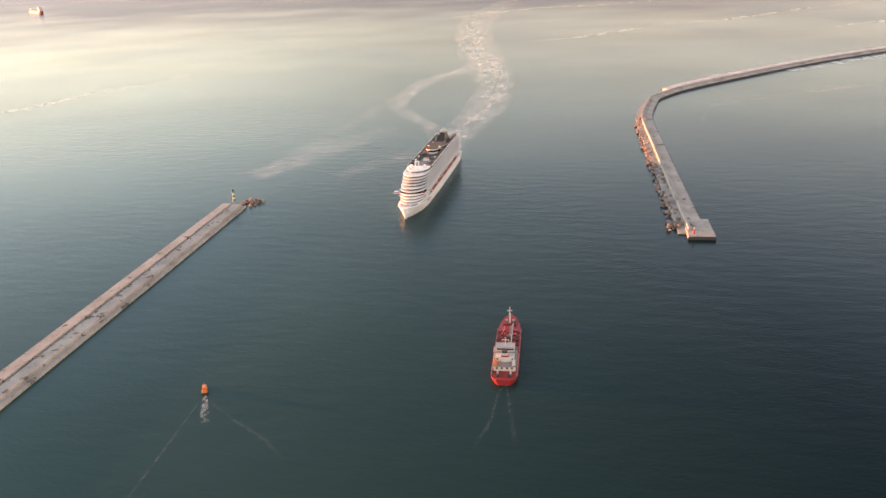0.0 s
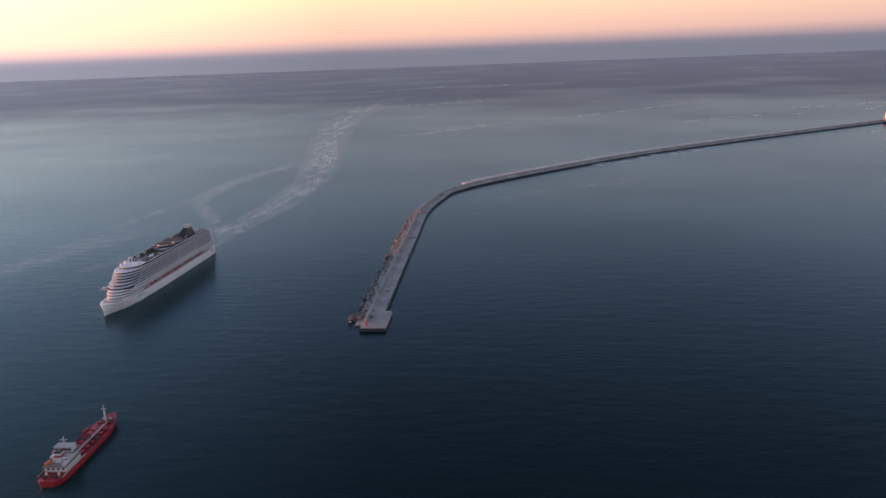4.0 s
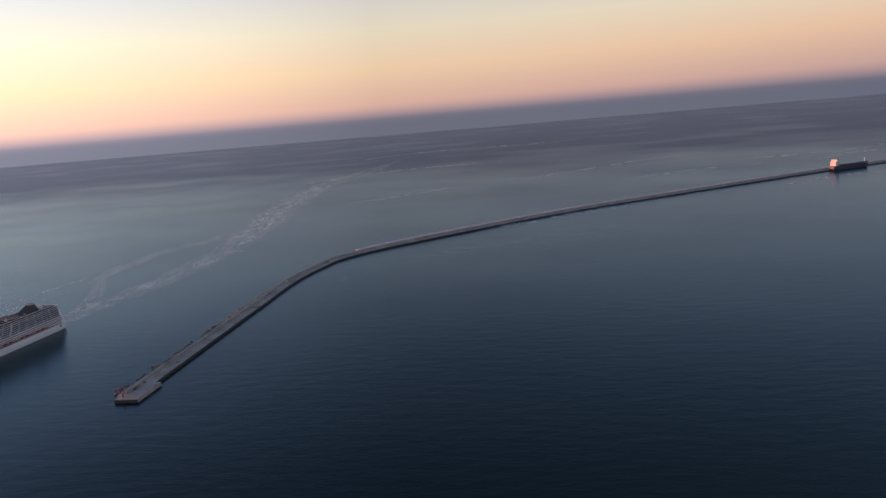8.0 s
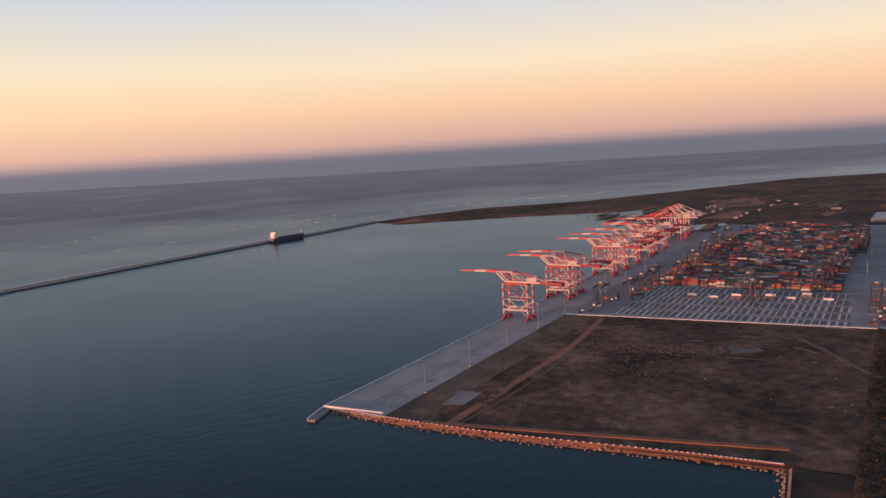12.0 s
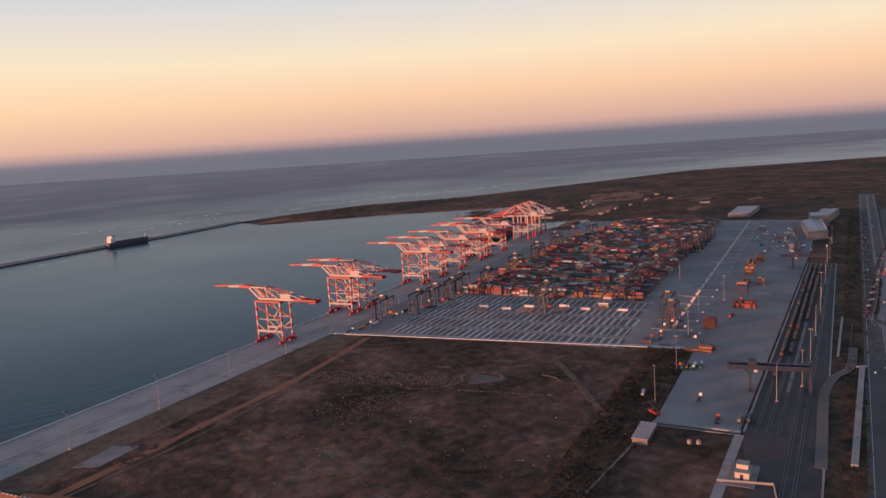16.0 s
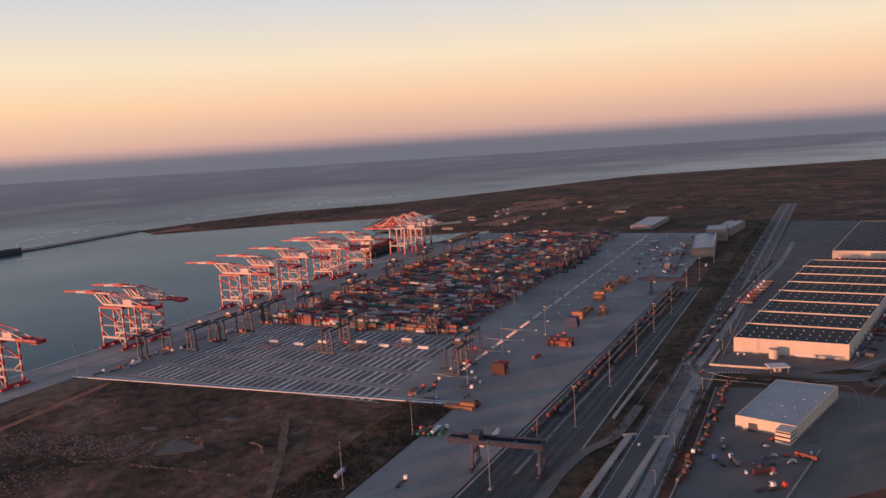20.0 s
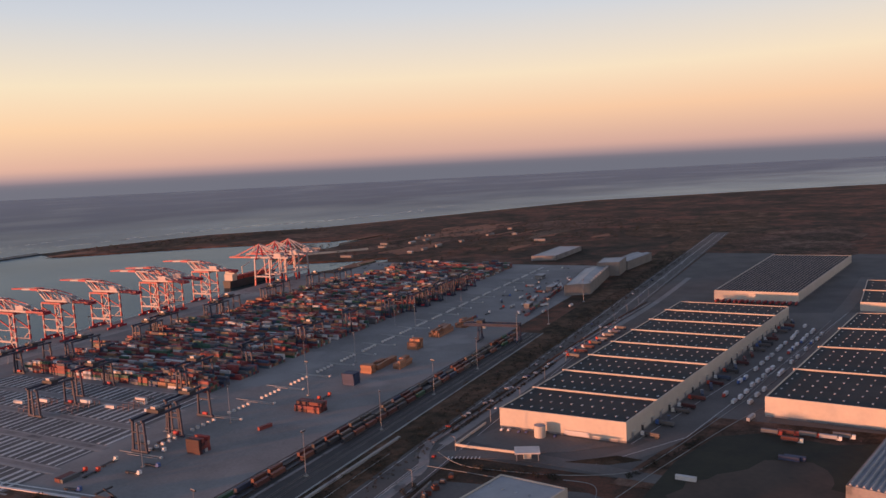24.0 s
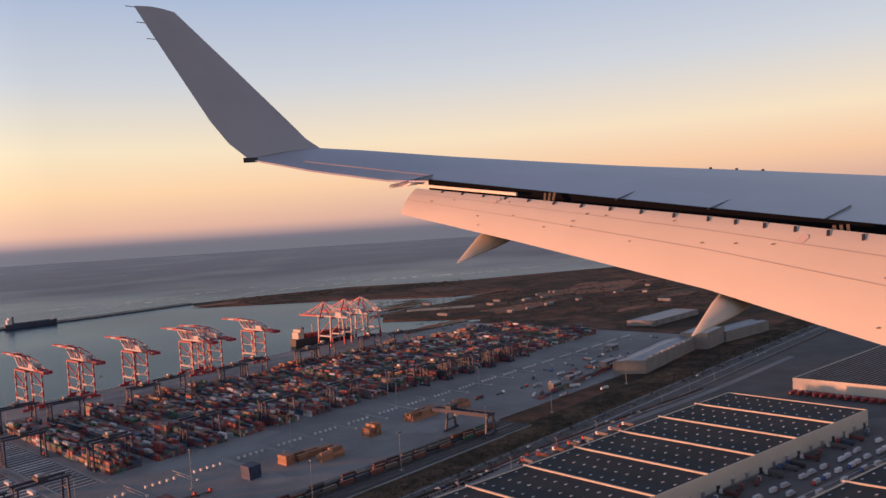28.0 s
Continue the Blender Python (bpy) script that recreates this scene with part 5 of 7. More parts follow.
warehouse("blue_grey_hall", "blue-grey hall behind the tall store", [(1322, 512), (1330, 498), (1388, 524), (1379, 540)], 9, 1, None, roof=ROOF_L, wall=PANEL, ridges=2)
warehouse("flat_depot", "long low pale depot roof beyond the container yard", [(1312, 618), (1330, 600), (1400, 640), (1386, 662)], 6, 1, None, roof=ROOF_L, wall=CONCRETE_D)
fw = bpy.data.objects["far_warehouse"]
for k in range(17):
    f = (k + .5) / 17
    o = boxes("roof_vent", WALL_W if k % 2 else ROOF_L, fw, (-1.6, -.7, 0, 1.6, .7, 1.5), label="small raised roof vent")
    o.matrix_basis = pose(1226 + 66 * f, 434 + 50 * f, 9.5, 0, 0, 37)
for k in range(14):
    f = (k + .5) / 14
    t = truck(1262 + 28 * f, 347 - 46 * f, 21 + r.uniform(-6, 6) if k else 21, False)
    t["label"] = "articulated truck with a red box trailer before the ridged warehouse"
    new("trailer_body", TRAILER_RED).parent = t
shed = warehouse("workshop_shed", "pale workshop shed with a grey metal roof", [(924, 178), (931, 157.5), (980, 172), (970, 193)], 6.2, 1, (4, 5), roof=ROOF_L)
annex = thing("workshop_office", "two-storey cream office block at the workshop's corner", "office", 926.5, 159, G, 16)
for k in range(3):
    boxes("storey", WALL_W, annex, (-3, -2.6, k * 1.5, 3.4, 2.6, k * 1.5 + .95))
    boxes("window_band", GLASSY, annex, (-2.85, -2.45, k * 1.5 + .95, 3.25, 2.45, k * 1.5 + 1.5))
boxes("office_roof", WALL_W, annex, (-3.1, -2.7, 4.5, 3.5, 2.7, 4.8))
o = boxes("shed_door", NAVY, shed, (-1.6, -.15, G, 1.6, .05, G + 3.0))
o.matrix_basis = pose(926, 172, 0, 0, 0, -71)

# trucks and trailers between the warehouses
r = random.Random(31)
m = bmesh.new()
box(m, -2.4, -.62, .42, 1.1, .62, 1.85)
VAN_BOX = mesh_of(m, "cargo_box", mat("van_white", (.66, .66, .66), (.55, .55, .55), .5, random_tint=.22))
m = bmesh.new()
quad_box(m, [(1.15, -.58), (2.3, -.58), (2.3, .58), (1.15, .58)], .35, [1.5, 1.05, 1.05, 1.5])
VAN_CAB = mesh_of(m, "cab", palette_mat("van_cab_paint", [(.66, .66, .65), (.6, .6, .6), (.5, .07, .05), (.62, .62, .62), (.08, .13, .3)], False))
m = bmesh.new()
for x in (-1.5, 1.6):
    for y in (-.6, .42):
        drum(m, x, .3, y, y + .18, .3, n=8, axis="x")
for v in m.verts:
    v.co = Vector((v.co.y, v.co.x, v.co.z))
box(m, -2.3, -.5, .25, 2.2, .5, .42)
VAN_CHASSIS = mesh_of(m, "chassis", BLACK)


def box_van(x, y, turn):
    t = thing("box_van", "white box van parked in the warehouse lot", "van", x, y, G, turn, group="box vans")
    for nm, me_ in (("cargo_box", VAN_BOX), ("cab", VAN_CAB), ("chassis", VAN_CHASSIS)):
        o = new(nm, me_)
        o.parent = t
    return t


def beside_long_warehouse(along, off):
    return 1029 + along * .934 + off * .359, 196.5 + along * .359 - off * .934


for off, a0, a1, n in ((13.6, 68, 222, 17), (19.6, 60, 214, 19), (25.4, 58, 205, 13)):
    for k in range(n):
        if r.random() < .86:
            box_van(*beside_long_warehouse(a0 + (a1 - a0) * (k + r.uniform(.2, .8)) / n, off + r.uniform(-.5, .5)), 21 + r.choice((0, 0, 180)) + r.uniform(-2, 2))
for k in range(24):
    f = (k + r.uniform(.2, .8)) / 24
    truck(1036 + f * 205 + 2.2, 199 + f * 79 - 4.4, 21 + r.choice((90, 90, 100, 21)), True, None, True)
for x, y, a in ((1083, 184, 20), (1076, 170, -62), (1080, 166, -62), (1084, 160, -62), (1087, 154, -60), (1092, 152, -62), (1075, 161, -62)):
    truck(x, y, a, True)
for k in range(26):
    f = r.random()
    car(978 + f * 215, 243 + f * 112 + r.uniform(3.5, 6), 27 + 90, G)
for k in range(16):
    u = r.uniform(120, 900)
    car(*uv(u, 319 + u * .0293 + r.choice((5, 12.5))), 33 + 1.7, G - .01)
for k in range(10):
    car(900 + r.uniform(0, 60), 150 + r.uniform(-6, 30), r.uniform(0, 360))

# machines and scrap in the workshop yard
r = random.Random(8)
RUSTY = mat("rusty_orange_steel", (.20, .07, .045), (.12, .05, .035), .7, fine=1.5, coarse=.3)
for k in range(26):
    f = k / 25
    x, y = (874 + f * 86 + r.uniform(-1.5, 1.5), 159.5 + f * 50 + r.uniform(-1, 1))
    s = thing("scrap_skip", "rusty steel skip of scrap beside the workshop fence" if k % 3 else "dark steel skip of scrap beside the workshop fence", "skip", x, y, G, r.uniform(0, 180), group="scrap skips")
    l, w, hh = r.uniform(.8, 1.6), r.uniform(.6, .9), r.uniform(.7, 1.5)
    mt = RUSTY if k % 3 else DARK
    boxes("skip_body", mt, s, (-l, -w, .1, l, w, hh))
    boxes("skip_rim", DARK, s, (-l - .08, -w - .08, hh, l + .08, w + .08, hh + .12))
    boxes("scrap", (CONCRETE_D, DARK, RUSTY)[k % 3], s, (-l * .7, -w * .6, hh + .1, l * .6, w * .7, hh + r.uniform(.3, .8)))
for x, y, a in ((907, 170, 40), (895, 162, 70), (891, 171, 20), (899, 148, -20), (893, 139, -15), (890, 141, -15), (899, 159, 60), (919, 146, 100), (903, 152, 30)):
    truck(x, y, a, x > 897, None, True)
for k in range(9):
    car(886 + r.uniform(0, 34), 146 + r.uniform(-6, 22), r.uniform(0, 360), G)
fence = thing("yard_fence", "pale concrete fence round the workshop yard", "fence", kind="structure")
for p, q in (((862, 154), (901, 177)), ((901, 177), (954, 211)), ((862, 154), (878, 129)), ((878, 129), (928, 147))):
    block_row(fence, "fence_run", CONCRETE, p, q, .25, .9, G - .1)
pad = thing("depot_building", "low grey depot hall with a pale ribbed roof", "building", 755.5, 201.8, G, 33)
boxes("wall", PANEL, pad, (-8.4, -2.8, 0, 8.4, 2.8, 2.2))
boxes("roof", ROOF_L, pad, (-8.7, -3.1, 2.2, 8.7, 3.1, 2.5))
for k in range(12):
    boxes("roof_rib", GREY, pad, (-8.2 + 1.4 * k, -3.05, 2.5, -8.0 + 1.4 * k, 3.05, 2.58))
for k in range(3):
    boxes("door", NAVY, pad, (-6 + 5 * k, -2.86, 0, -4 + 5 * k, -2.78, 1.8))
end = thing("road_end_kerb", "pale kerb closing the end of the terminal road", "kerb", kind="structure")
block_row(end, "kerb_run", CONCRETE, (768.5, 210), (785.5, 182), 1.2, .7, G - .1)
block_row(end, "kerb_run", CONCRETE_D, (766, 208.5), (783, 180.5), 0.8, .4, G - .1)
lodge = thing("gate_lodge", "small pinkish flat-roofed lodge on a pale concrete pad", "building", 757, 158.6, G, 31)
boxes("pad", CONCRETE_D, lodge, (-9, -4.5, -.1, 9, 4.5, .12))
boxes("wall", WALL_W, lodge, (-4.2, -2.4, .12, 2.2, 2.0, 2.5))
boxes("roof", CONCRETE, lodge, (-4.4, -2.6, 2.5, 2.4, 2.2, 2.8))
boxes("upper_room", WALL_W, lodge, (-1.4, -1.8, 2.8, 2.0, 1.8, 4.2))
boxes("upper_roof", CONCRETE, lodge, (-1.6, -2.0, 4.2, 2.2, 2.0, 4.4))
for x in (-3.4, -1.2, .9):
    boxes("window", GLASSY, lodge, (x - .4, -2.46, 1.2, x + .4, -2.38, 2.0))
boxes("door", NAVY, lodge, (-4.26, -.6, .12, -4.18, .4, 2.0))
for k, (p, q) in enumerate((((747, 161), (758.4, 148)), ((758.4, 148), (751, 141.5)), ((766, 208), (708, 180)))):
    block_row(end, "boundary_wall", CONCRETE if k < 2 else CONCRETE_D, p, q, .35, .9, G - .1)
for x, y in ((763.4, 187), (765.6, 184.6)):
    o = thing("storage_tank", "squat grey storage tank on the depot ground", "tank", x, y, G, 33, group="storage tanks")
    m = bmesh.new()
    drum(m, 0, 0, -.1, 1.4, .9, n=14)
    part("shell", m, GREY, o)
    m = bmesh.new()
    drum(m, 0, 0, 1.4, 1.65, .92, .2, 14)
    part("lid", m, CONCRETE_D, o)
band("service_lane", [(783.5, 181), (765, 170), (748, 159.7), (722, 144)], 1.7, G + .03, CONCRETE, "pale concrete service lane below the rail terminal", "road")
strip("depot_ground", [(708, 180), (700, 150), (735, 128), (762, 146), (784.5, 181), (768, 209)], G - .02, SOIL, "dark bare ground of the depot", "ground")

# ---- far land ----
for k, (cx, cy, a, b, mt, lab) in enumerate((
        (1180, 905, 60, 14, SAND, "bare tan spit of far land"), (1330, 900, 90, 45, SOIL, "dark scrubland beyond the terminal"), (1450, 960, 100, 40, RUST_EARTH, "rust-red bare earth far inland"),
        (1290, 830, 60, 22, RUST_EARTH, "rust-red bare earth beyond the inlet"), (1400, 780, 80, 40, GRASSY, "dark green-brown marshland"), (1600, 900, 120, 60, SOIL, "dark scrubland far inland"),
        (1500, 820, 60, 16, SAND, "pale bare strip far inland"), (940, 1222, 36, 18, RUST_EARTH, "rust-red rocky tip of the far breakwater"), (1100, 1225, 120, 40, GRASSY, "dark scrub on the far breakwater"),
        (1300, 1160, 120, 50, SOIL, "dark scrubland on the far shore"), (1700, 700, 200, 90, GRASSY, "dark farmland inland"), (1600, 500, 160, 60, SOIL, "dark brown farmland inland"))):
    blob("land_patch", cx, cy, a, b, G - .29 + .02 * (k + 1), mt, lab, "land patch", k + 30, 40, turn=.5)
r = random.Random(77)
for k in range(34):
    x, y = 1150 + r.uniform(0, 420), 800 + r.uniform(-110, 230)
    blob("land_patch", x, y, r.uniform(14, 46), r.uniform(3, 9), G - .03 + .002 * k, (RUST_EARTH, SAND, GRASSY, RUST_EARTH, SOIL)[k % 5], ("rust-red bare earth far inland", "pale bare strip far inland", "dark scrub strip far inland", "rust-red bare earth far inland", "dark ploughed strip far inland")[k % 5], "land patch", 70 + k, 18, turn=.45 + r.uniform(-.15, .15))
for k in range(18):
    x, y = 1170 + r.uniform(0, 340), 820 + r.uniform(-70, 170)
    w, l = r.uniform(2.5, 4.5), r.uniform(6, 16)
    b = thing("far_shed", "small far shed with a dull metal roof" if k % 4 else "small far shed with a pale roof", "shed", x, y, G - .3, r.choice((33, 33, 123)) + r.uniform(-4, 4), group="far sheds")
    boxes("wall", CONCRETE_D, b, (-l / 2, -w / 2, 0, l / 2, w / 2, 2.2))
    boxes("roof", CONCRETE_D if k % 4 else ROOF_L, b, (-l / 2 - .2, -w / 2 - .2, 2.2, l / 2 + .2, w / 2 + .2, 2.6))
scrub("far_trees", "dark tree clumps spread over the far land", [(1150 + r.uniform(0, 600), 700 + r.uniform(0, 330), G - .4) for _ in range(900)] + [(930 + r.uniform(0, 420), 1205 + r.uniform(-10, 100), G - .4) for _ in range(500)], 5, (1.2, 2.8))
spit = thing("far_spit_wall", "pale wall along the far spit", "wall", kind="structure")
block_row(spit, "wall_run", WALL_W, (1165, 885), (1245, 870), 2, 2.4, G - .4)


# ---- ships ----
def hull(sections, z_keel, m_):
    """sections: (y, half width at the waterline, half width at the deck, deck height)."""
    rows = []
    for y, wl, dk, zt in sections:
        mid = (wl + dk) / 2 + .15 * min(wl, 1)
        rows.append([m_.verts.new(v) for v in ((-wl * .8, y, z_keel), (-wl, y, 0.15), (-mid, y, zt * .5), (-dk, y, zt), (dk, y, zt), (mid, y, zt * .5), (wl, y, 0.15), (wl * .8, y, z_keel))])
    for a, b in zip(rows, rows[1:]):
        for k in range(7):
            m_.faces.new((a[k], a[k + 1], b[k + 1], b[k]))
    m_.faces.new(rows[0])
    m_.faces.new(rows[-1][::-1])


def plan_prism(m_, half, y0, y1, z0, z1, nose=0.0, tail=0.0, n=7):
    """A deck outline with a rounded nose at y0."""
    pts = [(half, y1 - tail), (half - tail * .3, y1), (-half + tail * .3, y1), (-half, y1 - tail)]
    pts += [(-half * math.cos(a) if nose else -half, y0 + nose * (1 - math.sin(a))) for a in [math.pi / 2 * k / n for k in range(n + 1)]] if nose else [(-half, y0)]
    pts += [(half * math.cos(a), y0 + nose * (1 - math.sin(a))) for a in [math.pi / 2 * (n - 1 - k) / n for k in range(n)]] if nose else [(half, y0)]
    quad_box(m_, pts[::-1], z0, z1)


def cruise_ship():
    s = thing("cruise_ship", "large white cruise ship with dark window bands under way", "ship", -67.2, 408.5, 0, -2.6)
    m_ = bmesh.new()
    hull([(-62.5, .15, .9, 6.0), (-59.5, .8, 3.6, 5.8), (-55.5, 2.6, 5.6, 5.4), (-48, 5.2, 6.8, 5.0), (-38, 6.6, 7.1, 4.8), (-10, 7.2, 7.3, 4.6), (30, 7.2, 7.3, 4.6), (52, 7.0, 7.2, 4.6), (58.5, 6.3, 6.8, 4.8)], -3, m_)
    part("hull", m_, HULL_W, s)
    m_ = bmesh.new()
    plan_prism(m_, 4.6, -59, -50, 5.45, 5.65, 7)
    part("foredeck", m_, GREY, s, "grey open foredeck")
    for x in (-1.6, 1.6):
        boxes("anchor_winch", WHITE, s, (x - .5, -57, 5.6, x + .5, -56, 6.1))
    for sx in (-1, 1):
        boxes("hull_emblem", GREY, s, (sx * 7.12 - .1, 50, 2.2, sx * 7.12 + .1, 54, 4.0))
        for j in range(7):
            boxes("emblem_bar", GREY, s, (sx * 7.0 - .1, -41 + j * 1.5, 3.0, sx * 7.0 + .1, -40.1 + j * 1.5, 4.1))
    teak = mat("teak_deck", (.11, .08, .06), (.07, .055, .048), .8, fine=1.0, coarse=.2)
    half, y1 = 7.0, 57.5
    # decks from the promenade to the sun deck; each is a thin white slab over a dark recessed band
    z, pitch = 4.6, 1.36
    for k in range(10):
        y0 = -55.0 + k * 1.1 + (1.5 if k > 5 else 0)
        hh = half if k > 1 else half - .7
        band_h = .62 if k < 4 else (1.12 if k in (5, 6, 7) else .98)
        tail = .5 + .3 * k
        m_ = bmesh.new()
        plan_prism(m_, hh - (.35 if k < 4 else .85), y0 + (.5 if k < 4 else 1.2), y1 - tail - .5, z, z + band_h, 9)
        part("window_band", m_, NAVY if k in (5, 6, 7) else DARK, s, "dark recessed window band")
        m_ = bmesh.new()
        plan_prism(m_, hh, y0, y1 - tail, z + band_h, z + pitch, 9.5)
        deck = part("deck", m_, HULL_W, s, "white deck with rounded front")
        if k >= 2:
            m_ = bmesh.new()
            for j in range(12):
                yy = y0 + 13 + j * (y1 - tail - y0 - 15) / 12
                for sx in (-1, 1):
                    box(m_, sx * (hh - .7) - .3, yy, z + .02, sx * (hh - .7) + .3, yy + (.9 if j % 11 == 6 else .12), z + band_h)
            part("balcony_dividers", m_, HULL_W, deck)
        z += pitch
    top = z
    m_ = bmesh.new()
    plan_prism(m_, 7.5, -49.6, -44, 10.2, 11.0, 4)
    br = part("bridge_band", m_, GLASSY, s, "dark bridge windows")
    boxes("bridge_wing", HULL_W, br, (-9.6, -48.4, 9.75, 9.6, -45.4, 10.25))
    boxes("wing_rail", RED, br, (-9.6, -48.5, 10.25, 9.6, -48.3, 10.55))
    for sx in (-1, 1):
        for j in range(16):
            m_ = bmesh.new()
            bmesh.ops.create_icosphere(m_, subdivisions=1, radius=1, matrix=Matrix.Translation((sx * 7.05, -31 + j * 4.8, 5.7)) @ Matrix.Diagonal((.7, 2.0, .62, 1)))
            b_ = part("lifeboat", m_, mat("faded_orange", (.55, .16, .10), (.42, .12, .08), .6), s)
            boxes("lifeboat_canopy", WHITE if j % 3 == 0 else RED, b_, (sx * 7.05 - .5, -32.3 + j * 4.8, 5.95, sx * 7.05 + .5, -29.7 + j * 4.8, 6.35))
    m_ = bmesh.new()
    plan_prism(m_, 6.5, -38, 53, top, top + .1, 8)
    part("sun_deck", m_, teak, s, "brown planked sun deck")
    m_ = bmesh.new()
    plan_prism(m_, 6.3, -38, -27, top + .1, top + 1.3, 8)
    lounge = part("forward_lounge", m_, HULL_W, s)
    m_ = bmesh.new()
    plan_prism(m_, 6.45, -38.2, -27.5, top + .4, top + .95, 8)
    part("lounge_window", m_, GLASSY, lounge)
    boxes("swimming_pool", GLASSY, s, (-2, -14, top + .1, 2, -7, top + .3))
    boxes("pool_surround", CONCRETE_D, s, (-3.2, -16, top + .1, 3.2, -5, top + .22))
    boxes("stage", CONCRETE_D, s, (-3.5, -24, top + .1, 3.5, -20, top + 1.2))
    for sx in (-1, 1):
        boxes("gallery_deck", teak, s, (sx * 6.0 - .8, -27, top + 1.15, sx * 6.0 + .8, 48, top + 1.3))
        boxes("gallery_edge", HULL_W, s, (sx * 6.85 - .08, -27, top + 1.0, sx * 6.85 + .08, 48, top + 1.45))
        boxes("wind_screen", GLASSY, s, (sx * 6.7 - .06, -27, top + .1, sx * 6.7 + .06, 48, top + 1.0))
    for yy, rr, hh in ((5, 3.4, 3.2), (17, 5.2, 2.4)):
        m_ = bmesh.new()
        drum(m_, 0, yy, top + .1, top + hh, rr, rr * 1.05, 18)
        d_ = part("deck_house", m_, HULL_W, s)
        m_ = bmesh.new()
        drum(m_, 0, yy, top + hh * .4, top + hh * .75, rr + .25, n=18)
        part("house_window", m_, GLASSY, d_)
        m_ = bmesh.new()
        drum(m_, 0, yy, top + hh, top + hh + .3, rr + .6, n=18)
        part("house_roof", m_, teak, d_)
    m_ = bmesh.new()
    vs = [m_.verts.new(v) for v in ((-3.0, 24, top), (3.0, 24, top), (3.0, 41, top), (-3.0, 41, top), (-1.6, 34.5, top + 5.6), (1.6, 34.5, top + 5.6), (1.6, 39.5, top + 5.2), (-1.6, 39.5, top + 5.2))]
    for f in ((0, 1, 5, 4), (1, 2, 6, 5), (2, 3, 7, 6), (3, 0, 4, 7), (4, 5, 6, 7)):
        m_.faces.new([vs[i] for i in f])
    fn = part("funnel", m_, BLACK, s, "black raked funnel")
    for x in (-.8, .8):
        boxes("funnel_pipe", WHITE, fn, (x - .55, 35, top + 5.2, x + .55, 38.5, top + 7.2))
    boxes("aft_court", CONCRETE_D, s, (-5, 43, top, 5, 52, top + .9))
    boxes("aft_screen", HULL_W, s, (-4, 41.5, top, 4, 43, top + 2.6))
    for x in (-1.0, 1.0):
        beams("radar_mast", HULL_W, s, .5, ((x, -33, top + 1.3), (x * .8, -31.5, top + 5.0)))
    beams("mast_yard", HULL_W, s, .5, ((-1.2, -31.5, top + 5.0), (1.2, -31.5, top + 5.0)))
    for x, y, q in ((-3.6, -30, 1.0), (3.6, -30, 1.0), (-3.6, -35, .8), (3, 11, .9), (-3, 21, .9)):
        m_ = bmesh.new()
        bmesh.ops.create_icosphere(m_, subdivisions=2, radius=q, matrix=Matrix.Translation((x, y, top + 2.0)))
        part("radome", m_, HULL_W, s)
    r_ = random.Random(2)
    for k in range(60):
        x, y = r_.choice((-4.6, 4.6, -2.5, 2.5)) + r_.uniform(-1, 1), r_.uniform(-25, 50)
        boxes("deck_locker", (WHITE, CONCRETE_D, teak, DARK, ROOF_L)[k % 5], s, (x - .5, y - .7, top + .08, x + .5, y + .7, top + r_.uniform(.5, 1.9)))
    s.scale = (1, 1, .95)
    return s


cruise_ship()


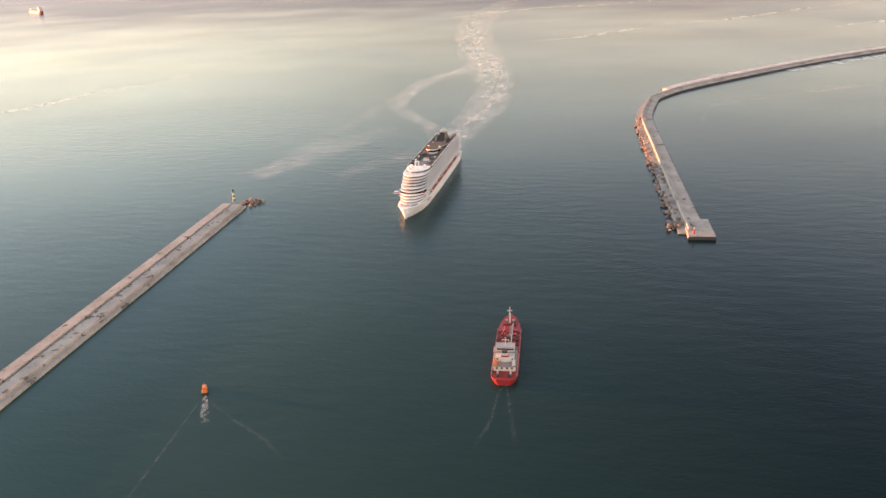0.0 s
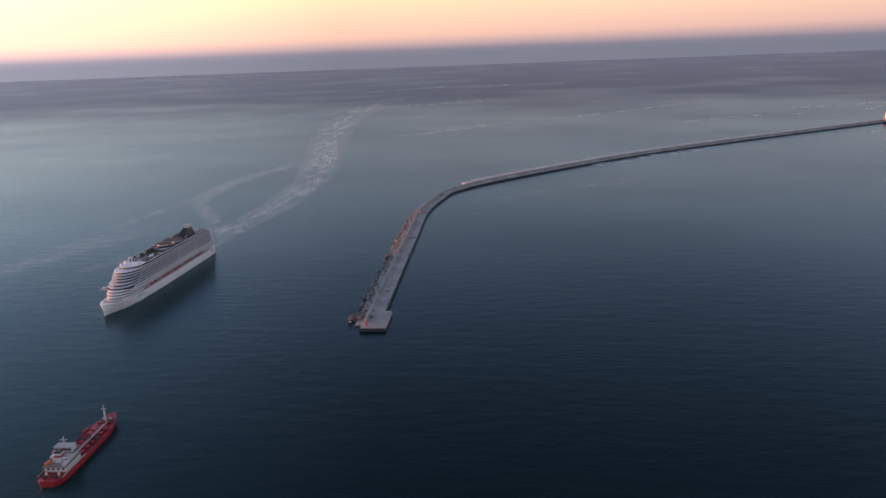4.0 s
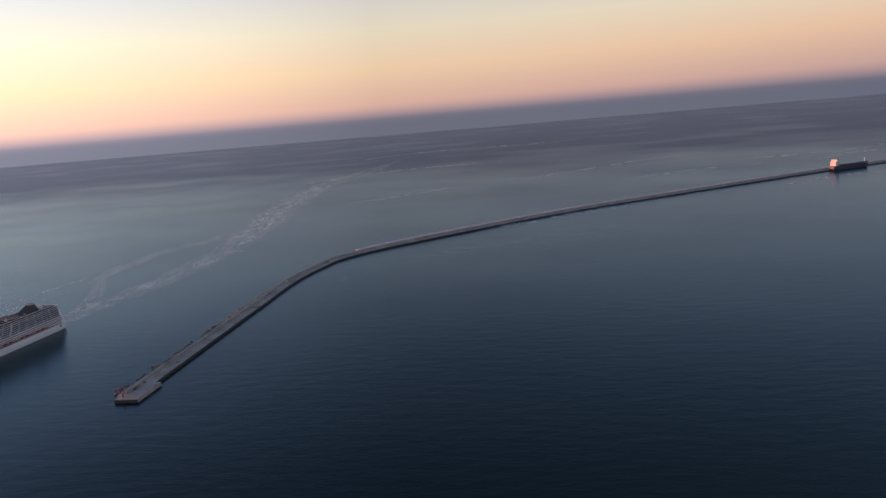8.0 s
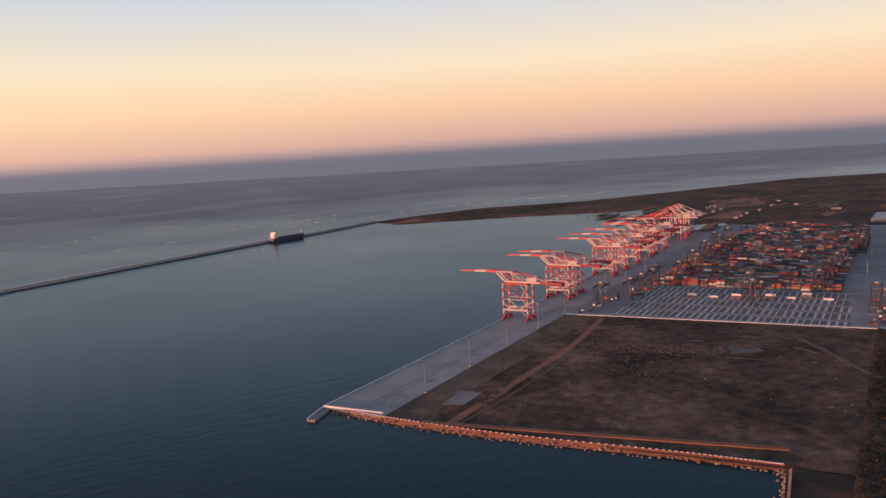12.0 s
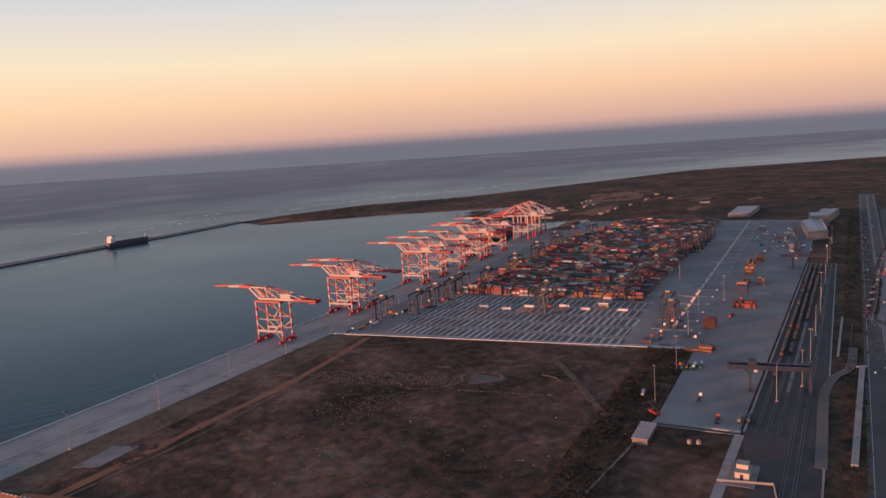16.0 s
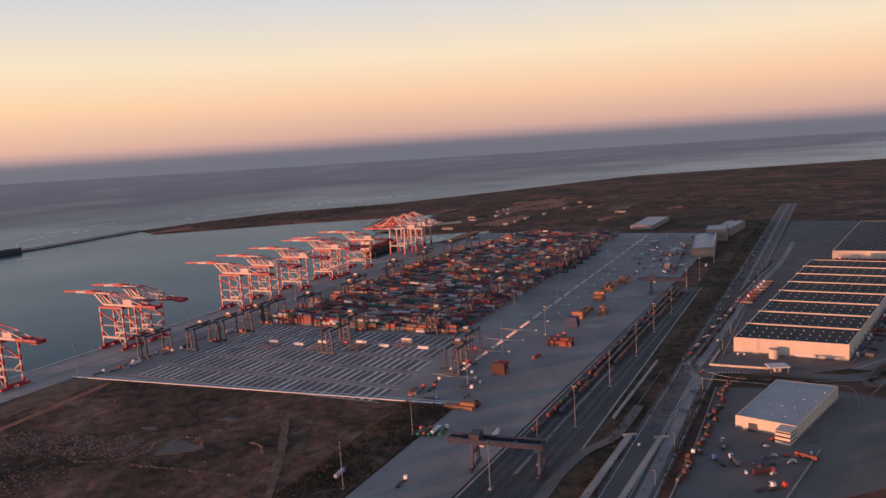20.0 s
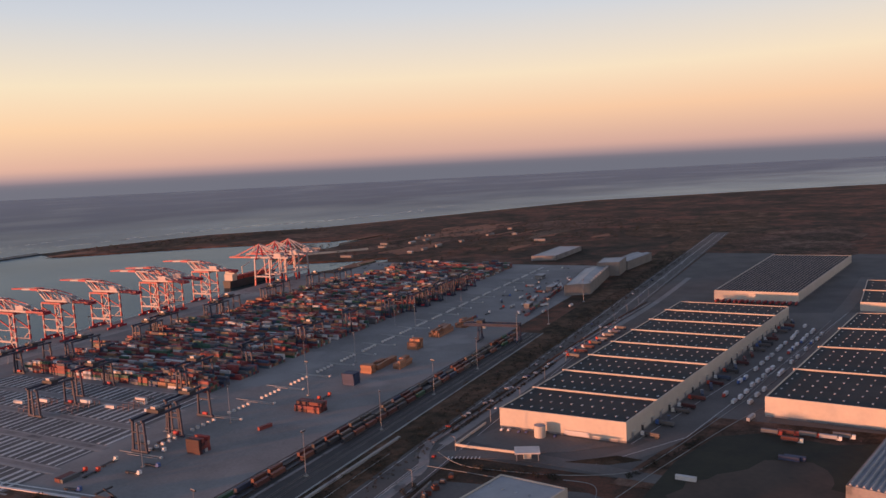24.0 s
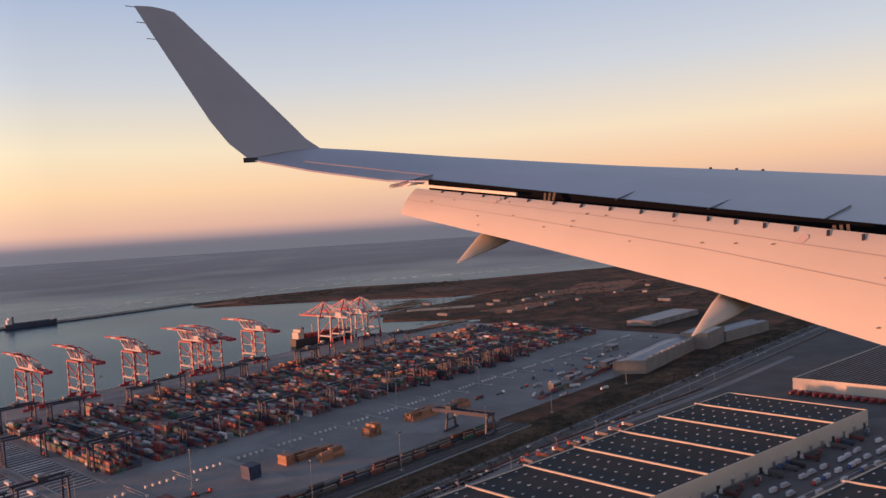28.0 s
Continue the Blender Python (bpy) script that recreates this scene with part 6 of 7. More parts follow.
def red_tanker():
    s = thing("red_tanker", "red coastal tanker with a white deckhouse aft", "ship", -6.9, 214.2, 0, 1.4)
    hull_red = mat("tanker_hull_red", (.36, .025, .032), (.24, .02, .026), .45, fine=.8, coarse=.12)
    deck = mat("tanker_deck_red", (.22, .024, .028), (.13, .022, .025), .7, fine=.7, coarse=.25, spots=((.10, .05, .045), .5, .6))
    m_ = bmesh.new()
    hull([(22.5, .1, .4, 3.0), (20.8, .8, 1.9, 2.8), (17, 2.6, 3.4, 2.3), (11, 3.9, 4.2, 1.8), (-10, 4.2, 4.3, 1.7), (-17, 4.0, 4.2, 1.8), (-20, 2.8, 3.5, 2.0), (-21, 1.6, 2.4, 2.1)], -2, m_)
    part("hull", m_, hull_red, s)
    boxes("cargo_deck", deck, s, (-3.8, -5, 1.72, 3.8, 14.5, 1.84))
    for x in (-4.1, 4.1):
        boxes("bulwark", hull_red, s, (x - .08, -19, 1.7, x + .08, 13, 2.25))
        boxes("deck_rail", WHITE, s, (x * .98 - .04, -19, 2.25, x * .98 + .04, -5, 2.5))
    for k in range(6):
        for x in (-1.9, 1.9):
            boxes("tank_hatch", hull_red, s, (x - .7, -3.8 + k * 3.0, 1.84, x + .7, -2.2 + k * 3.0, 2.3))
        beams("deck_frame", deck, s, .22, ((-3.7, -4.4 + k * 3.0, 1.95), (3.7, -4.4 + k * 3.0, 1.95)))
    for x in (-.7, -.25, .25, .7):
        beams("pipe", DECK_RED if x < 0 else GREY, s, .18, ((x, -5, 2.6), (x, 14.5, 2.6)))
    for y in (3.5, 4.5, 5.5):
        beams("manifold", DARK, s, .2, ((-3.6, y, 2.8), (3.6, y, 2.8)))
    beams("catwalk", GREY, s, .35, ((1.2, -5, 3.0), (1.2, 15, 3.0)))
    beams("crane_post", hull_red, s, .4, ((-1.6, 4.6, 1.8), (-1.6, 4.6, 5.4)))
    beams("crane_jib", hull_red, s, .28, ((-1.6, 4.6, 5.3), (-1.4, 11, 4.2)))
    boxes("forecastle", deck, s, (-2.3, 15.2, 2.2, 2.3, 18.6, 2.75))
    for x in (-1.2, 1.2):
        boxes("anchor_winch", GREY, s, (x - .45, 17, 2.75, x + .45, 18, 3.3))
    beams("foremast", WHITE, s, .5, ((0, 16.5, 2.7), (0, 16.5, 6.4)))
    beams("foremast_head", WHITE, s, .28, ((0, 16.5, 6.4), (0, 16.5, 8.8)))
    beams("mast_yard", WHITE, s, .18, ((-.9, 16.5, 7.4), (.9, 16.5, 7.4)))
    house = boxes("deckhouse", WHITE, s, (-3.5, -15.5, 1.9, 3.5, -7.0, 3.9))
    boxes("boat_deck", CONCRETE_D, s, (-3.8, -16.4, 3.9, 3.8, -6.8, 4.05))
    mid = boxes("upper_house", WHITE, s, (-2.9, -13.2, 4.05, 2.9, -7.4, 5.9))
    boxes("bridge_deck", CONCRETE_D, s, (-3.9, -10.8, 5.9, 3.9, -7.0, 6.05))
    br = boxes("bridge", WHITE, s, (-2.9, -10.2, 6.05, 2.9, -7.4, 7.5))
    boxes("bridge_window", GLASSY, br, (-2.7, -7.42, 6.6, 2.7, -7.34, 7.2))
    boxes("bridge_window", GLASSY, br, (-2.7, -10.26, 6.6, 2.7, -10.18, 7.15))
    boxes("bridge_roof", GREY, br, (-3.1, -10.4, 7.5, 3.1, -7.2, 7.65))
    for x in (-2.4, -.8, .8, 2.4):
        boxes("house_window", GLASSY, house, (x - .3, -15.56, 2.7, x + .3, -15.48, 3.3))
        boxes("house_window", GLASSY, mid, (x - .25, -13.26, 4.7, x + .25, -13.18, 5.3))
    fn = boxes("funnel", WHITE, s, (-1.1, -13.6, 4.05, 1.1, -11.4, 7.2))
    boxes("funnel_cap", BLACK, fn, (-.9, -13.4, 7.2, .9, -11.6, 7.8))
    boxes("funnel_band", hull_red, fn, (-1.13, -13.63, 5.9, 1.13, -11.37, 6.5))
    for x in (-2.9, 2.9):
        boxes("lifeboat", ORANGE if x < 0 else WHITE, s, (x - .45, -15.8, 4.2, x + .45, -13.4, 5.0))
        boxes("vent", WHITE, s, (x * .7 - .25, -17.8, 1.9, x * .7 + .25, -17.2, 3.0))
        boxes("mooring_winch", DARK, s, (x * .6 - .5, -19.2, 2.0, x * .6 + .5, -18.5, 2.7))
    beams("radar_mast", WHITE, s, .28, ((0, -9, 7.6), (0, -9, 10.6)))
    beams("radar_bar", WHITE, s, .2, ((-1.2, -9, 9.6), (1.2, -9, 9.6)))
    return s


red_tanker()


def pilot_boat(x, y, turn):
    s = thing("pilot_boat", "small orange pilot boat throwing up a white wake", "boat", x, y, 0, turn)
    m_ = bmesh.new()
    hull([(2.6, .05, .15, 1.0), (1.8, .5, .75, .9), (0, .9, 1.0, .75), (-2.2, .85, .95, .7)], -.5, m_)
    part("hull", m_, DARK, s)
    boxes("deck", ORANGE, s, (-.85, -2.1, .7, .85, 1.2, .82))
    boxes("cabin", ORANGE, s, (-.65, -.9, .82, .65, 1.0, 1.9))
    boxes("cabin_window", GLASSY, s, (-.67, -.2, 1.3, .67, 1.02, 1.65))
    beams("mast", WHITE, s, .1, ((0, -.3, 1.9), (0, -.3, 3)))
    return s


pilot_boat(-100.6, 181.4, 24)


def bulk_ship(name, label, x, y, turn, L, B, hull_mat, house_mat, cranes=0, cargo=None):
    s = thing(name, label, "ship", x, y, 0, turn)
    h = L / 2
    m_ = bmesh.new()
    hull([(h, .1, .5, B * .75), (h * .93, B * .22, B * .34, B * .70), (h * .78, B * .45, B * .49, B * .6), (-h * .8, B * .5, B * .5, B * .58), (-h, B * .32, B * .42, B * .62)], -2, m_)
    part("hull", m_, hull_mat, s)
    z = B * .6
    boxes("deckhouse", house_mat, s, (-B * .44, -h * .92, z, B * .44, -h * .74, z + B * .55))
    boxes("bridge", house_mat, s, (-B * .5, -h * .86, z + B * .55, B * .5, -h * .75, z + B * .78))
    boxes("bridge_window", GLASSY, s, (-B * .42, -h * .748, z + B * .6, B * .42, -h * .744, z + B * .72))
    boxes("funnel", hull_mat, s, (-B * .14, -h * .73, z, B * .14, -h * .66, z + B * .9))
    for k in range(6):
        y0 = -h * .66 + k * h * .235
        boxes("hatch_cover", hull_mat if not cargo else cargo, s, (-B * .34, y0, z, B * .34, y0 + h * .19, z + (B * .1 if not cargo else B * .3)))
    beams("foremast", house_mat, s, .5, ((0, h * .86, z), (0, h * .86, z + B * .6)))
    for k in range(cranes):
        y0 = -h * .35 + k * h * .5
        beams("deck_crane", house_mat, s, .7, ((0, y0, z), (0, y0, z + B)))
        beams("crane_jib", house_mat, s, .5, ((0, y0, z + B * .95), (0, y0 + h * .35, z + B * 1.25)))
    return s


bulk_ship("moored_freighter", "dark freighter with an orange-lit deckhouse moored at the breakwater", 696, 1131, -63, 64, 11, NAVY, WHITE)
bulk_ship("feeder_ship", "feeder container ship with a tan deckhouse moored at the quay", 1050, 726, -57, 70, 11, DARK, WALL_W, 1, DECK_RED)
bulk_ship("distant_freighter", "distant red freighter on the open sea", -1645, 2212, 60, 80, 13, RED, WHITE)


# ---- wakes and foam ----
def foam(name, label, line, halves, z, material, steps=8, strength=1.0, lanes=6):
    pts = smooth(line, steps)
    n = len(pts)
    hs = [halves[0] + (halves[1] - halves[0]) * i / (n - 1) for i in range(n)]
    vs, fs, fade = [], [], []
    for i, p in enumerate(pts):
        a, b = pts[max(i - 1, 0)], pts[min(i + 1, n - 1)]
        d = (b - a).normalized()
        for k in range(lanes + 1):
            f = 2 * k / lanes - 1
            q = p + Vector((-d.y, d.x)) * f * hs[i]
            vs.append((q.x, q.y, z))
            fade.append(strength * max(0, 1 - abs(f) ** 2) * min(1, i / 3, (n - 1 - i) / (n * .35)))
    for i in range(n - 1):
        for k in range(lanes):
            b = i * (lanes + 1) + k
            fs.append((b, b + 1, b + lanes + 2, b + lanes + 1))
    me_ = bpy.data.meshes.new(name)
    me_.from_pydata(vs, [], fs)
    at_ = me_.attributes.new("fade", "FLOAT", "POINT")
    for i, v in enumerate(fade):
        at_.data[i].value = v
    me_.materials.append(material)
    return tagged(new(name, me_), label, "foam", "", "stuff")


FOAM_BIG = foam_mat("wake_foam", 0.06, .70, (1.5, .55, 1))
FOAM_FINE = foam_mat("boat_foam", 0.5, .62)
FOAM_LINE = foam_mat("current_foam", 0.05, .66, (1, 1, 1))
foam("ship_wake", "pale churned wake behind the cruise ship", [(-69, 474), (-71, 531), (-62, 611), (-64, 748), (-88, 905), (-112, 1010), (-150, 1260), (-165, 1500), (-155, 1870), (-140, 2300)], (13, 46), .06, FOAM_BIG, strength=.6)
foam("ship_wake", "second foam streak of the cruise ship's wake", [(-80, 500), (-96, 560), (-137, 640), (-140, 757), (-115, 827), (-90, 905), (-100, 1040), (-150, 1400)], (5, 26), .08, FOAM_BIG, strength=.45)
foam("ship_wake", "outer foam line of the cruise ship's wake", [(-95, 900), (-141, 760), (-158, 605), (-173, 516), (-179, 440), (-186, 405)], (7, 12), .10, FOAM_LINE, strength=.25)
foam("ship_wake", "loose foam patch between mole and cruise ship", [(-186, 420), (-172, 450), (-158, 490), (-140, 530), (-118, 560)], (16, 24), .07, FOAM_BIG, strength=.3)
foam("ship_wake", "loose foam patch abeam of the cruise ship", [(-130, 420), (-118, 440), (-100, 470), (-84, 490)], (8, 14), .12, FOAM_BIG, strength=.2)
foam("boat_wake", "white wake behind the pilot boat", [(-99.5, 179), (-97.9, 175.6), (-95.4, 170.2), (-92.6, 164.6)], (.8, 1.7), .06, FOAM_FINE, strength=.9)
for name, label, line in (("boat_wave", "fine bow wave of the pilot boat", [(-99.8, 176), (-99, 163), (-98.4, 148), (-97.8, 134), (-97, 118)]), ("boat_wave", "fine bow wave of the pilot boat", [(-96, 175.5), (-86, 168), (-73, 159.6), (-62, 150)]),
                          ("tanker_wake", "thin wake streak behind the red tanker", [(-6.5, 192.8), (-7.8, 187), (-8.6, 174), (-11.9, 160)]), ("tanker_wake", "thin wake streak behind the red tanker", [(-5.6, 192.9), (-4.7, 187.9), (-2.7, 176.1), (.2, 160)])):
    foam(name, label, line, (.4, 1.0), .08, FOAM_FINE, strength=.11)
for k, line in enumerate(([(-49, 1105), (7, 1133), (61, 1186), (118, 1252), (182, 1315)], [(182, 1315), (290, 1364), (458, 1527), (600, 1620)], [(560, 1400), (707, 1411), (789, 1437), (1000, 1560), (1400, 1640)], [(138, 775), (214, 800), (300, 858), (398, 942), (520, 1030)],
                          [(110, 560), (122, 620), (186, 674), (289, 715), (411, 811)], [(150, 640), (240, 700), (330, 740)], [(-535, 640), (-517, 666), (-498, 742), (-440, 860)], [(540, 980), (660, 1060), (760, 1080)],
                          [(900, 1380), (1200, 1480), (1500, 1460), (1900, 1600)], [(700, 1290), (800, 1380), (960, 1430)], [(-260, 1500), (-100, 1700), (60, 1760), (222, 1819)], [(-330, 2200), (-100, 2450), (283, 2487), (720, 2740)], [(380, 1190), (520, 1270), (640, 1290)])):
    foam("current_line", "thin pale foam line drifting on the sea", line, (6, 13) if k not in (3, 8) else (12, 30), .05 + .004 * k, FOAM_LINE, strength=.7 if k not in (4, 5) else .12)


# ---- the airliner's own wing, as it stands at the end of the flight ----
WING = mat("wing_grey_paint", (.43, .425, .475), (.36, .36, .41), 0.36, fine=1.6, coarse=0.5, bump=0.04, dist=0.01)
# near-black paint that stands for the shade round the flap cove
MATT_BLACK = mat("matt_shade_black", (.008, .008, .009), (.005, .005, .006), 1.0, bump=0)
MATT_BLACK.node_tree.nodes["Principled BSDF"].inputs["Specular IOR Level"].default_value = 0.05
# grey-white paint with the low sun's warmth mixed into its base colour
FLAP = mat("flap_sun_warmed_paint", (.68, .59, .47), (.61, .53, .42), 0.5, fine=2.2, coarse=0.6, bump=0.05, dist=0.01, spots=((.47, .42, .39), 1.4, .68))


def loft(rows, closed=False):
    """A skin over rows of points."""
    m_ = bmesh.new()
    vs = [[m_.verts.new(p) for p in row] for row in rows]
    n = len(rows[0])
    for a, b in zip(vs, vs[1:]):
        for i in range(n if closed else n - 1):
            j = (i + 1) % n
            m_.faces.new((a[i], a[j], b[j], b[i]))
    if closed:
        m_.faces.new(vs[0])
        m_.faces.new(vs[-1][::-1])
    for f in m_.faces:
        f.smooth = True
    return m_


def foil(te, le, thick, bulge, n=9):
    """A closed aerofoil section from trailing edge over the top to the leading edge and back below."""
    te, le = Vector(te), Vector(le)
    up = Vector((0, 0, 1))
    top = [te.lerp(le, i / n) + up * bulge * math.sin(math.pi * (i / n) ** 1.3) for i in range(n + 1)]
    low = [te.lerp(le, 1 - i / n) - up * (thick * math.sin(math.pi * (1 - i / n) ** 1.5) + .02) for i in range(n + 1)]
    return [tuple(p) for p in top + low]

LE_IN, LE_ROOT, LE_B, LE_MID, LE_OUT = (10.11, 5.75, -.16), (7.52, 7.46, .22), (6.29, 8.10, .39), (4.78, 8.91, .59), (3.80, 9.62, .76)
LE_A, LE_A2, LE_C, LE_TIP = (2.88, 10.24, .92), (2.25, 10.42, 1.01), (1.68, 10.57, 1.09), (1.09, 10.72, 1.16)
W_F2, W_F1, W_F0, W_TF = (.91, 10.82, 1.31), (.69, 10.94, 1.58), (-.10, 11.07, 2.46), (-.75, 11.16, 3.17)


def airliner_wing(x, y, z):
    w = thing("airliner_wing", "blue-grey airliner wing with lowered flap and tall winglet", "wing", x, y, z)
    st = [((5.21, 2.97, -.48), LE_IN), ((4.34, 4.33, -.23), LE_ROOT), ((3.98, 4.86, -.13), LE_B), ((3.64, 5.40, -.03), LE_MID), ((2.85, 6.70, .21), LE_OUT), ((1.99, 8.08, .47), LE_A), ((1.60, 8.42, .52), LE_A2), ((.80, 9.05, .72), LE_C), ((.09, 9.62, .94), LE_TIP)]
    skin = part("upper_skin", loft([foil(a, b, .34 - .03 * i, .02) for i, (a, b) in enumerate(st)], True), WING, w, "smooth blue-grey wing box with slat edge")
    skin.data.set_sharp_from_angle(angle=radians(35))
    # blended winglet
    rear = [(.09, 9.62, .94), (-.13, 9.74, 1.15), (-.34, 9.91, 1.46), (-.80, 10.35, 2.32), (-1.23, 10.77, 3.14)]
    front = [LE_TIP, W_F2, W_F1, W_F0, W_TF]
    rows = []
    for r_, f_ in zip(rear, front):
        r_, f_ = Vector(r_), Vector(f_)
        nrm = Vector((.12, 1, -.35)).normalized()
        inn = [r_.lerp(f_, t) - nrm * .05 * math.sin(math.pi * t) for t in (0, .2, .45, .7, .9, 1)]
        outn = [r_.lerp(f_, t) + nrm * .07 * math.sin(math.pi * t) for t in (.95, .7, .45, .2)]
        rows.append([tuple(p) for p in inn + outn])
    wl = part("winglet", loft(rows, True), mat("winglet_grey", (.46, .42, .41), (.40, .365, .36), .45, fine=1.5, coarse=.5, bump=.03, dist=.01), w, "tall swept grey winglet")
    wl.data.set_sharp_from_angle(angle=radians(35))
    for k in range(3):
        p = Vector(rear[4]).lerp(Vector(rear[3]), .02 + .3 * k)
        beams("static_wick", DARK, wl, .008, (tuple(p), tuple(p + Vector((-.11, -.01, .01)))))
    boxes("tip_lamp", DARK, wl, (.03, 9.56, .90, .20, 9.68, .95))
    # flap, turned down behind the box and lit by the sun, whose warmth is also in the paint
    top = [(4.65, 2.95, -.44), (4.06, 4.05, -.27), (3.52, 5.23, -.08), (2.66, 6.66, .16), (1.83, 8.02, .39)]
    bot = [(3.98, 2.42, -1.22), (3.65, 3.67, -.91), (3.22, 4.83, -.61), (2.41, 6.42, -.23), (1.61, 7.91, .12)]
    rows = []
    for i, (a, b) in enumerate(zip(top, bot)):
        a, b = Vector(a), Vector(b)
        nrm = Vector((-.58, -.44, .68))
        depth = .055 - .005 * i
        rows.append([tuple(a.lerp(b, t) + nrm * depth * math.sin(math.pi * t) ** .7) for t in (0, .06, .15, .28, .45, .65, .85, 1)] + [tuple(a.lerp(b, t) - nrm * .10) for t in (.8, .4, .05)])
    flap = part("flap", loft(rows, True), FLAP, w, "pale lowered flap painted warm as if in low sun")
    flap.data.set_sharp_from_angle(angle=radians(35))

    def on_flap(s, t, lift):
        i = min(int(s * 4), 3)
        f = s * 4 - i
        a, b = Vector(top[i]).lerp(Vector(top[i + 1]), f), Vector(bot[i]).lerp(Vector(bot[i + 1]), f)
        return a.lerp(b, t) + Vector((-.58, -.44, .68)) * ((.055 - .005 * s * 4) * math.sin(math.pi * max(t, .001)) ** .7 + lift)
    for t0 in (.24, .52):
        m_ = loft([[tuple(on_flap(s / 24, t0 + d, .004)) for d in (0, .008)] for s in range(25)])
        part("skin_joint", m_, mat("joint_sealant", (.42, .36, .34), (.34, .30, .29), .7), flap)
    for k in range(20):
        s = .10 + k * .044
        p, q = on_flap(s, .03, .0), on_flap(s, .10, .0)
        beams("vortex_clip", DARK, flap, .02, (tuple(p), tuple(q)))
    for s0 in (.335, .80):
        for t0 in (.16, .20):
            m_ = bmesh.new()
            bmesh.ops.create_circle(m_, cap_ends=True, segments=14, radius=.03, matrix=Matrix.Translation(on_flap(s0 + t0 * .1, t0, .006)) @ Vector((-.58, -.44, .68)).to_track_quat("Z", "Y").to_matrix().to_4x4())
            part("access_plate", m_, mat("access_plate_paint", (.62, .49, .41), (.57, .45, .38), .6), flap)
    rs = random.Random(14)
    for k in range(26):
        q = on_flap(rs.uniform(.08, .95), rs.uniform(.08, .9), .004)
        dx = rs.uniform(.01, .035)
        beams("oil_streak", mat("grime", (.46, .34, .28), (.36, .27, .23), .7), flap, .008, (tuple(q), tuple(q + Vector((-.9, .2, -.1)) * dx)))
    # cove between the box and the flap, its shade painted as black sheets, with its bright lip
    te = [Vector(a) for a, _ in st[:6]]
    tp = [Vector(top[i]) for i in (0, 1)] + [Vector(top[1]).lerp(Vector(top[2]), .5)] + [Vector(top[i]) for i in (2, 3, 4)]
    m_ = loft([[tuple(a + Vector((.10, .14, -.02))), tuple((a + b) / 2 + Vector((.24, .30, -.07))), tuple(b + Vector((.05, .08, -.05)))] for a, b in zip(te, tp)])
    cove = part("flap_cove", m_, MATT_BLACK, w, "black sheet imitating the shaded gap ahead of the flap")
    # added black strip and bars cover the sunlit edge with painted shade
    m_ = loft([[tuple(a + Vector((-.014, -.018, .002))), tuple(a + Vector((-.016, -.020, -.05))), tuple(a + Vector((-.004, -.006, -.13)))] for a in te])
    part("edge_seal", m_, MATT_BLACK, cove, "black strip imitating shade under the trailing edge")
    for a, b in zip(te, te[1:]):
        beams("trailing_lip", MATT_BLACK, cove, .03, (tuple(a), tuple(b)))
    for i, (f0, f1) in ((4, (.15, 1)),):
        a, b = tp[i].lerp(tp[i + 1] if i < 5 else tp[i], f0), tp[i].lerp(tp[min(i + 1, 5)], f1)
        up = Vector((.03, .04, .035))
        beams("flap_vane", FLAP, cove, .028, (tuple(a + up), tuple(b + up)))
    for p in ((2.77, 6.63, .19), (4.01, 4.43, -.22)):
        p = Vector(p)
        hg = beams("hinge_arm", mat("brass_hinge", (.42, .26, .14), (.28, .17, .10), .4, metal=.5), w, .02, *[(tuple(p + Vector((-.03 + .04 * k, -.02 - .02 * k, .02))), tuple(p + Vector((-.06 + .035 * k, -.07 - .02 * k, -.05)))) for k in range(3)])
    # spoiler joints and small dark plates on the upper skin
    nrm = Vector((.03, -.167, 1.0)).normalized()
    for a, b in (((3.15, 6.02, .09), (3.84, 6.75, .19)), ((3.61, 5.34, -.04), (4.36, 5.98, .04)), ((4.13, 4.67, -.17), (4.85, 5.18, -.10)), ((1.82, 8.05, .47), (2.22, 8.80, .58))):
        beams("spoiler_joint", DARK, w, .009, (tuple(Vector(a) + nrm * .012), tuple(Vector(b) + nrm * .022)))
    for s, le in ((.0, (LE_B, LE_MID)), (.18, (LE_B, LE_MID)), (.36, (LE_B, LE_MID))):
        p = Vector(le[0]).lerp(Vector(le[1]), s)
        boxes("slat_stud", DARK, w, (p.x - .012, p.y - .012, p.z - .02, p.x + .012, p.y + .012, p.z + .02))
    # aileron joint and its balance tab
    m_ = loft([[(1.57, 8.29, .42), (1.59, 8.29, .46), (1.66, 8.36, .44)], [(1.92, 8.10, .44), (2.08, 8.20, .55), (2.06, 8.27, .50)]], True)
    part("flap_end_fence", m_, GREY, w, "grey fence plate at the flap's end")
    beams("aileron_joint", mat("joint_dark", (.30, .30, .34), (.26, .26, .30), .6), w, .014, ((2.15, 8.45, .545), (.75, 9.40, .86)))
    # flap track fairings
    for a, b, tip in (((2.08, 6.69, -.15), (2.26, 6.49, -.22), (1.77, 6.35, -.36)), ((2.96, 4.38, -.65), (3.05, 4.20, -.69), (2.56, 4.01, -.78))):
        a, b, tip = Vector(a), Vector(b), Vector(tip)
        a, b, tip = a * 1.1, b * 1.1, tip * 1.1
        mid, half = (a + b) / 2, (b - a) / 2
        mid = mid + (mid - tip) * .35
        m_ = bmesh.new()
        rings = []
        for f, sc in ((0, 1.2), (.35, .9), (.7, .45), (1, .05)):
            c = mid.lerp(tip, f)
            rings.append([m_.verts.new(c + half * sc * 1.0 * math.cos(u) + Vector((.02, .03, .055)) * sc * math.sin(u)) for u in [2 * math.pi * k / 12 for k in range(12)]])
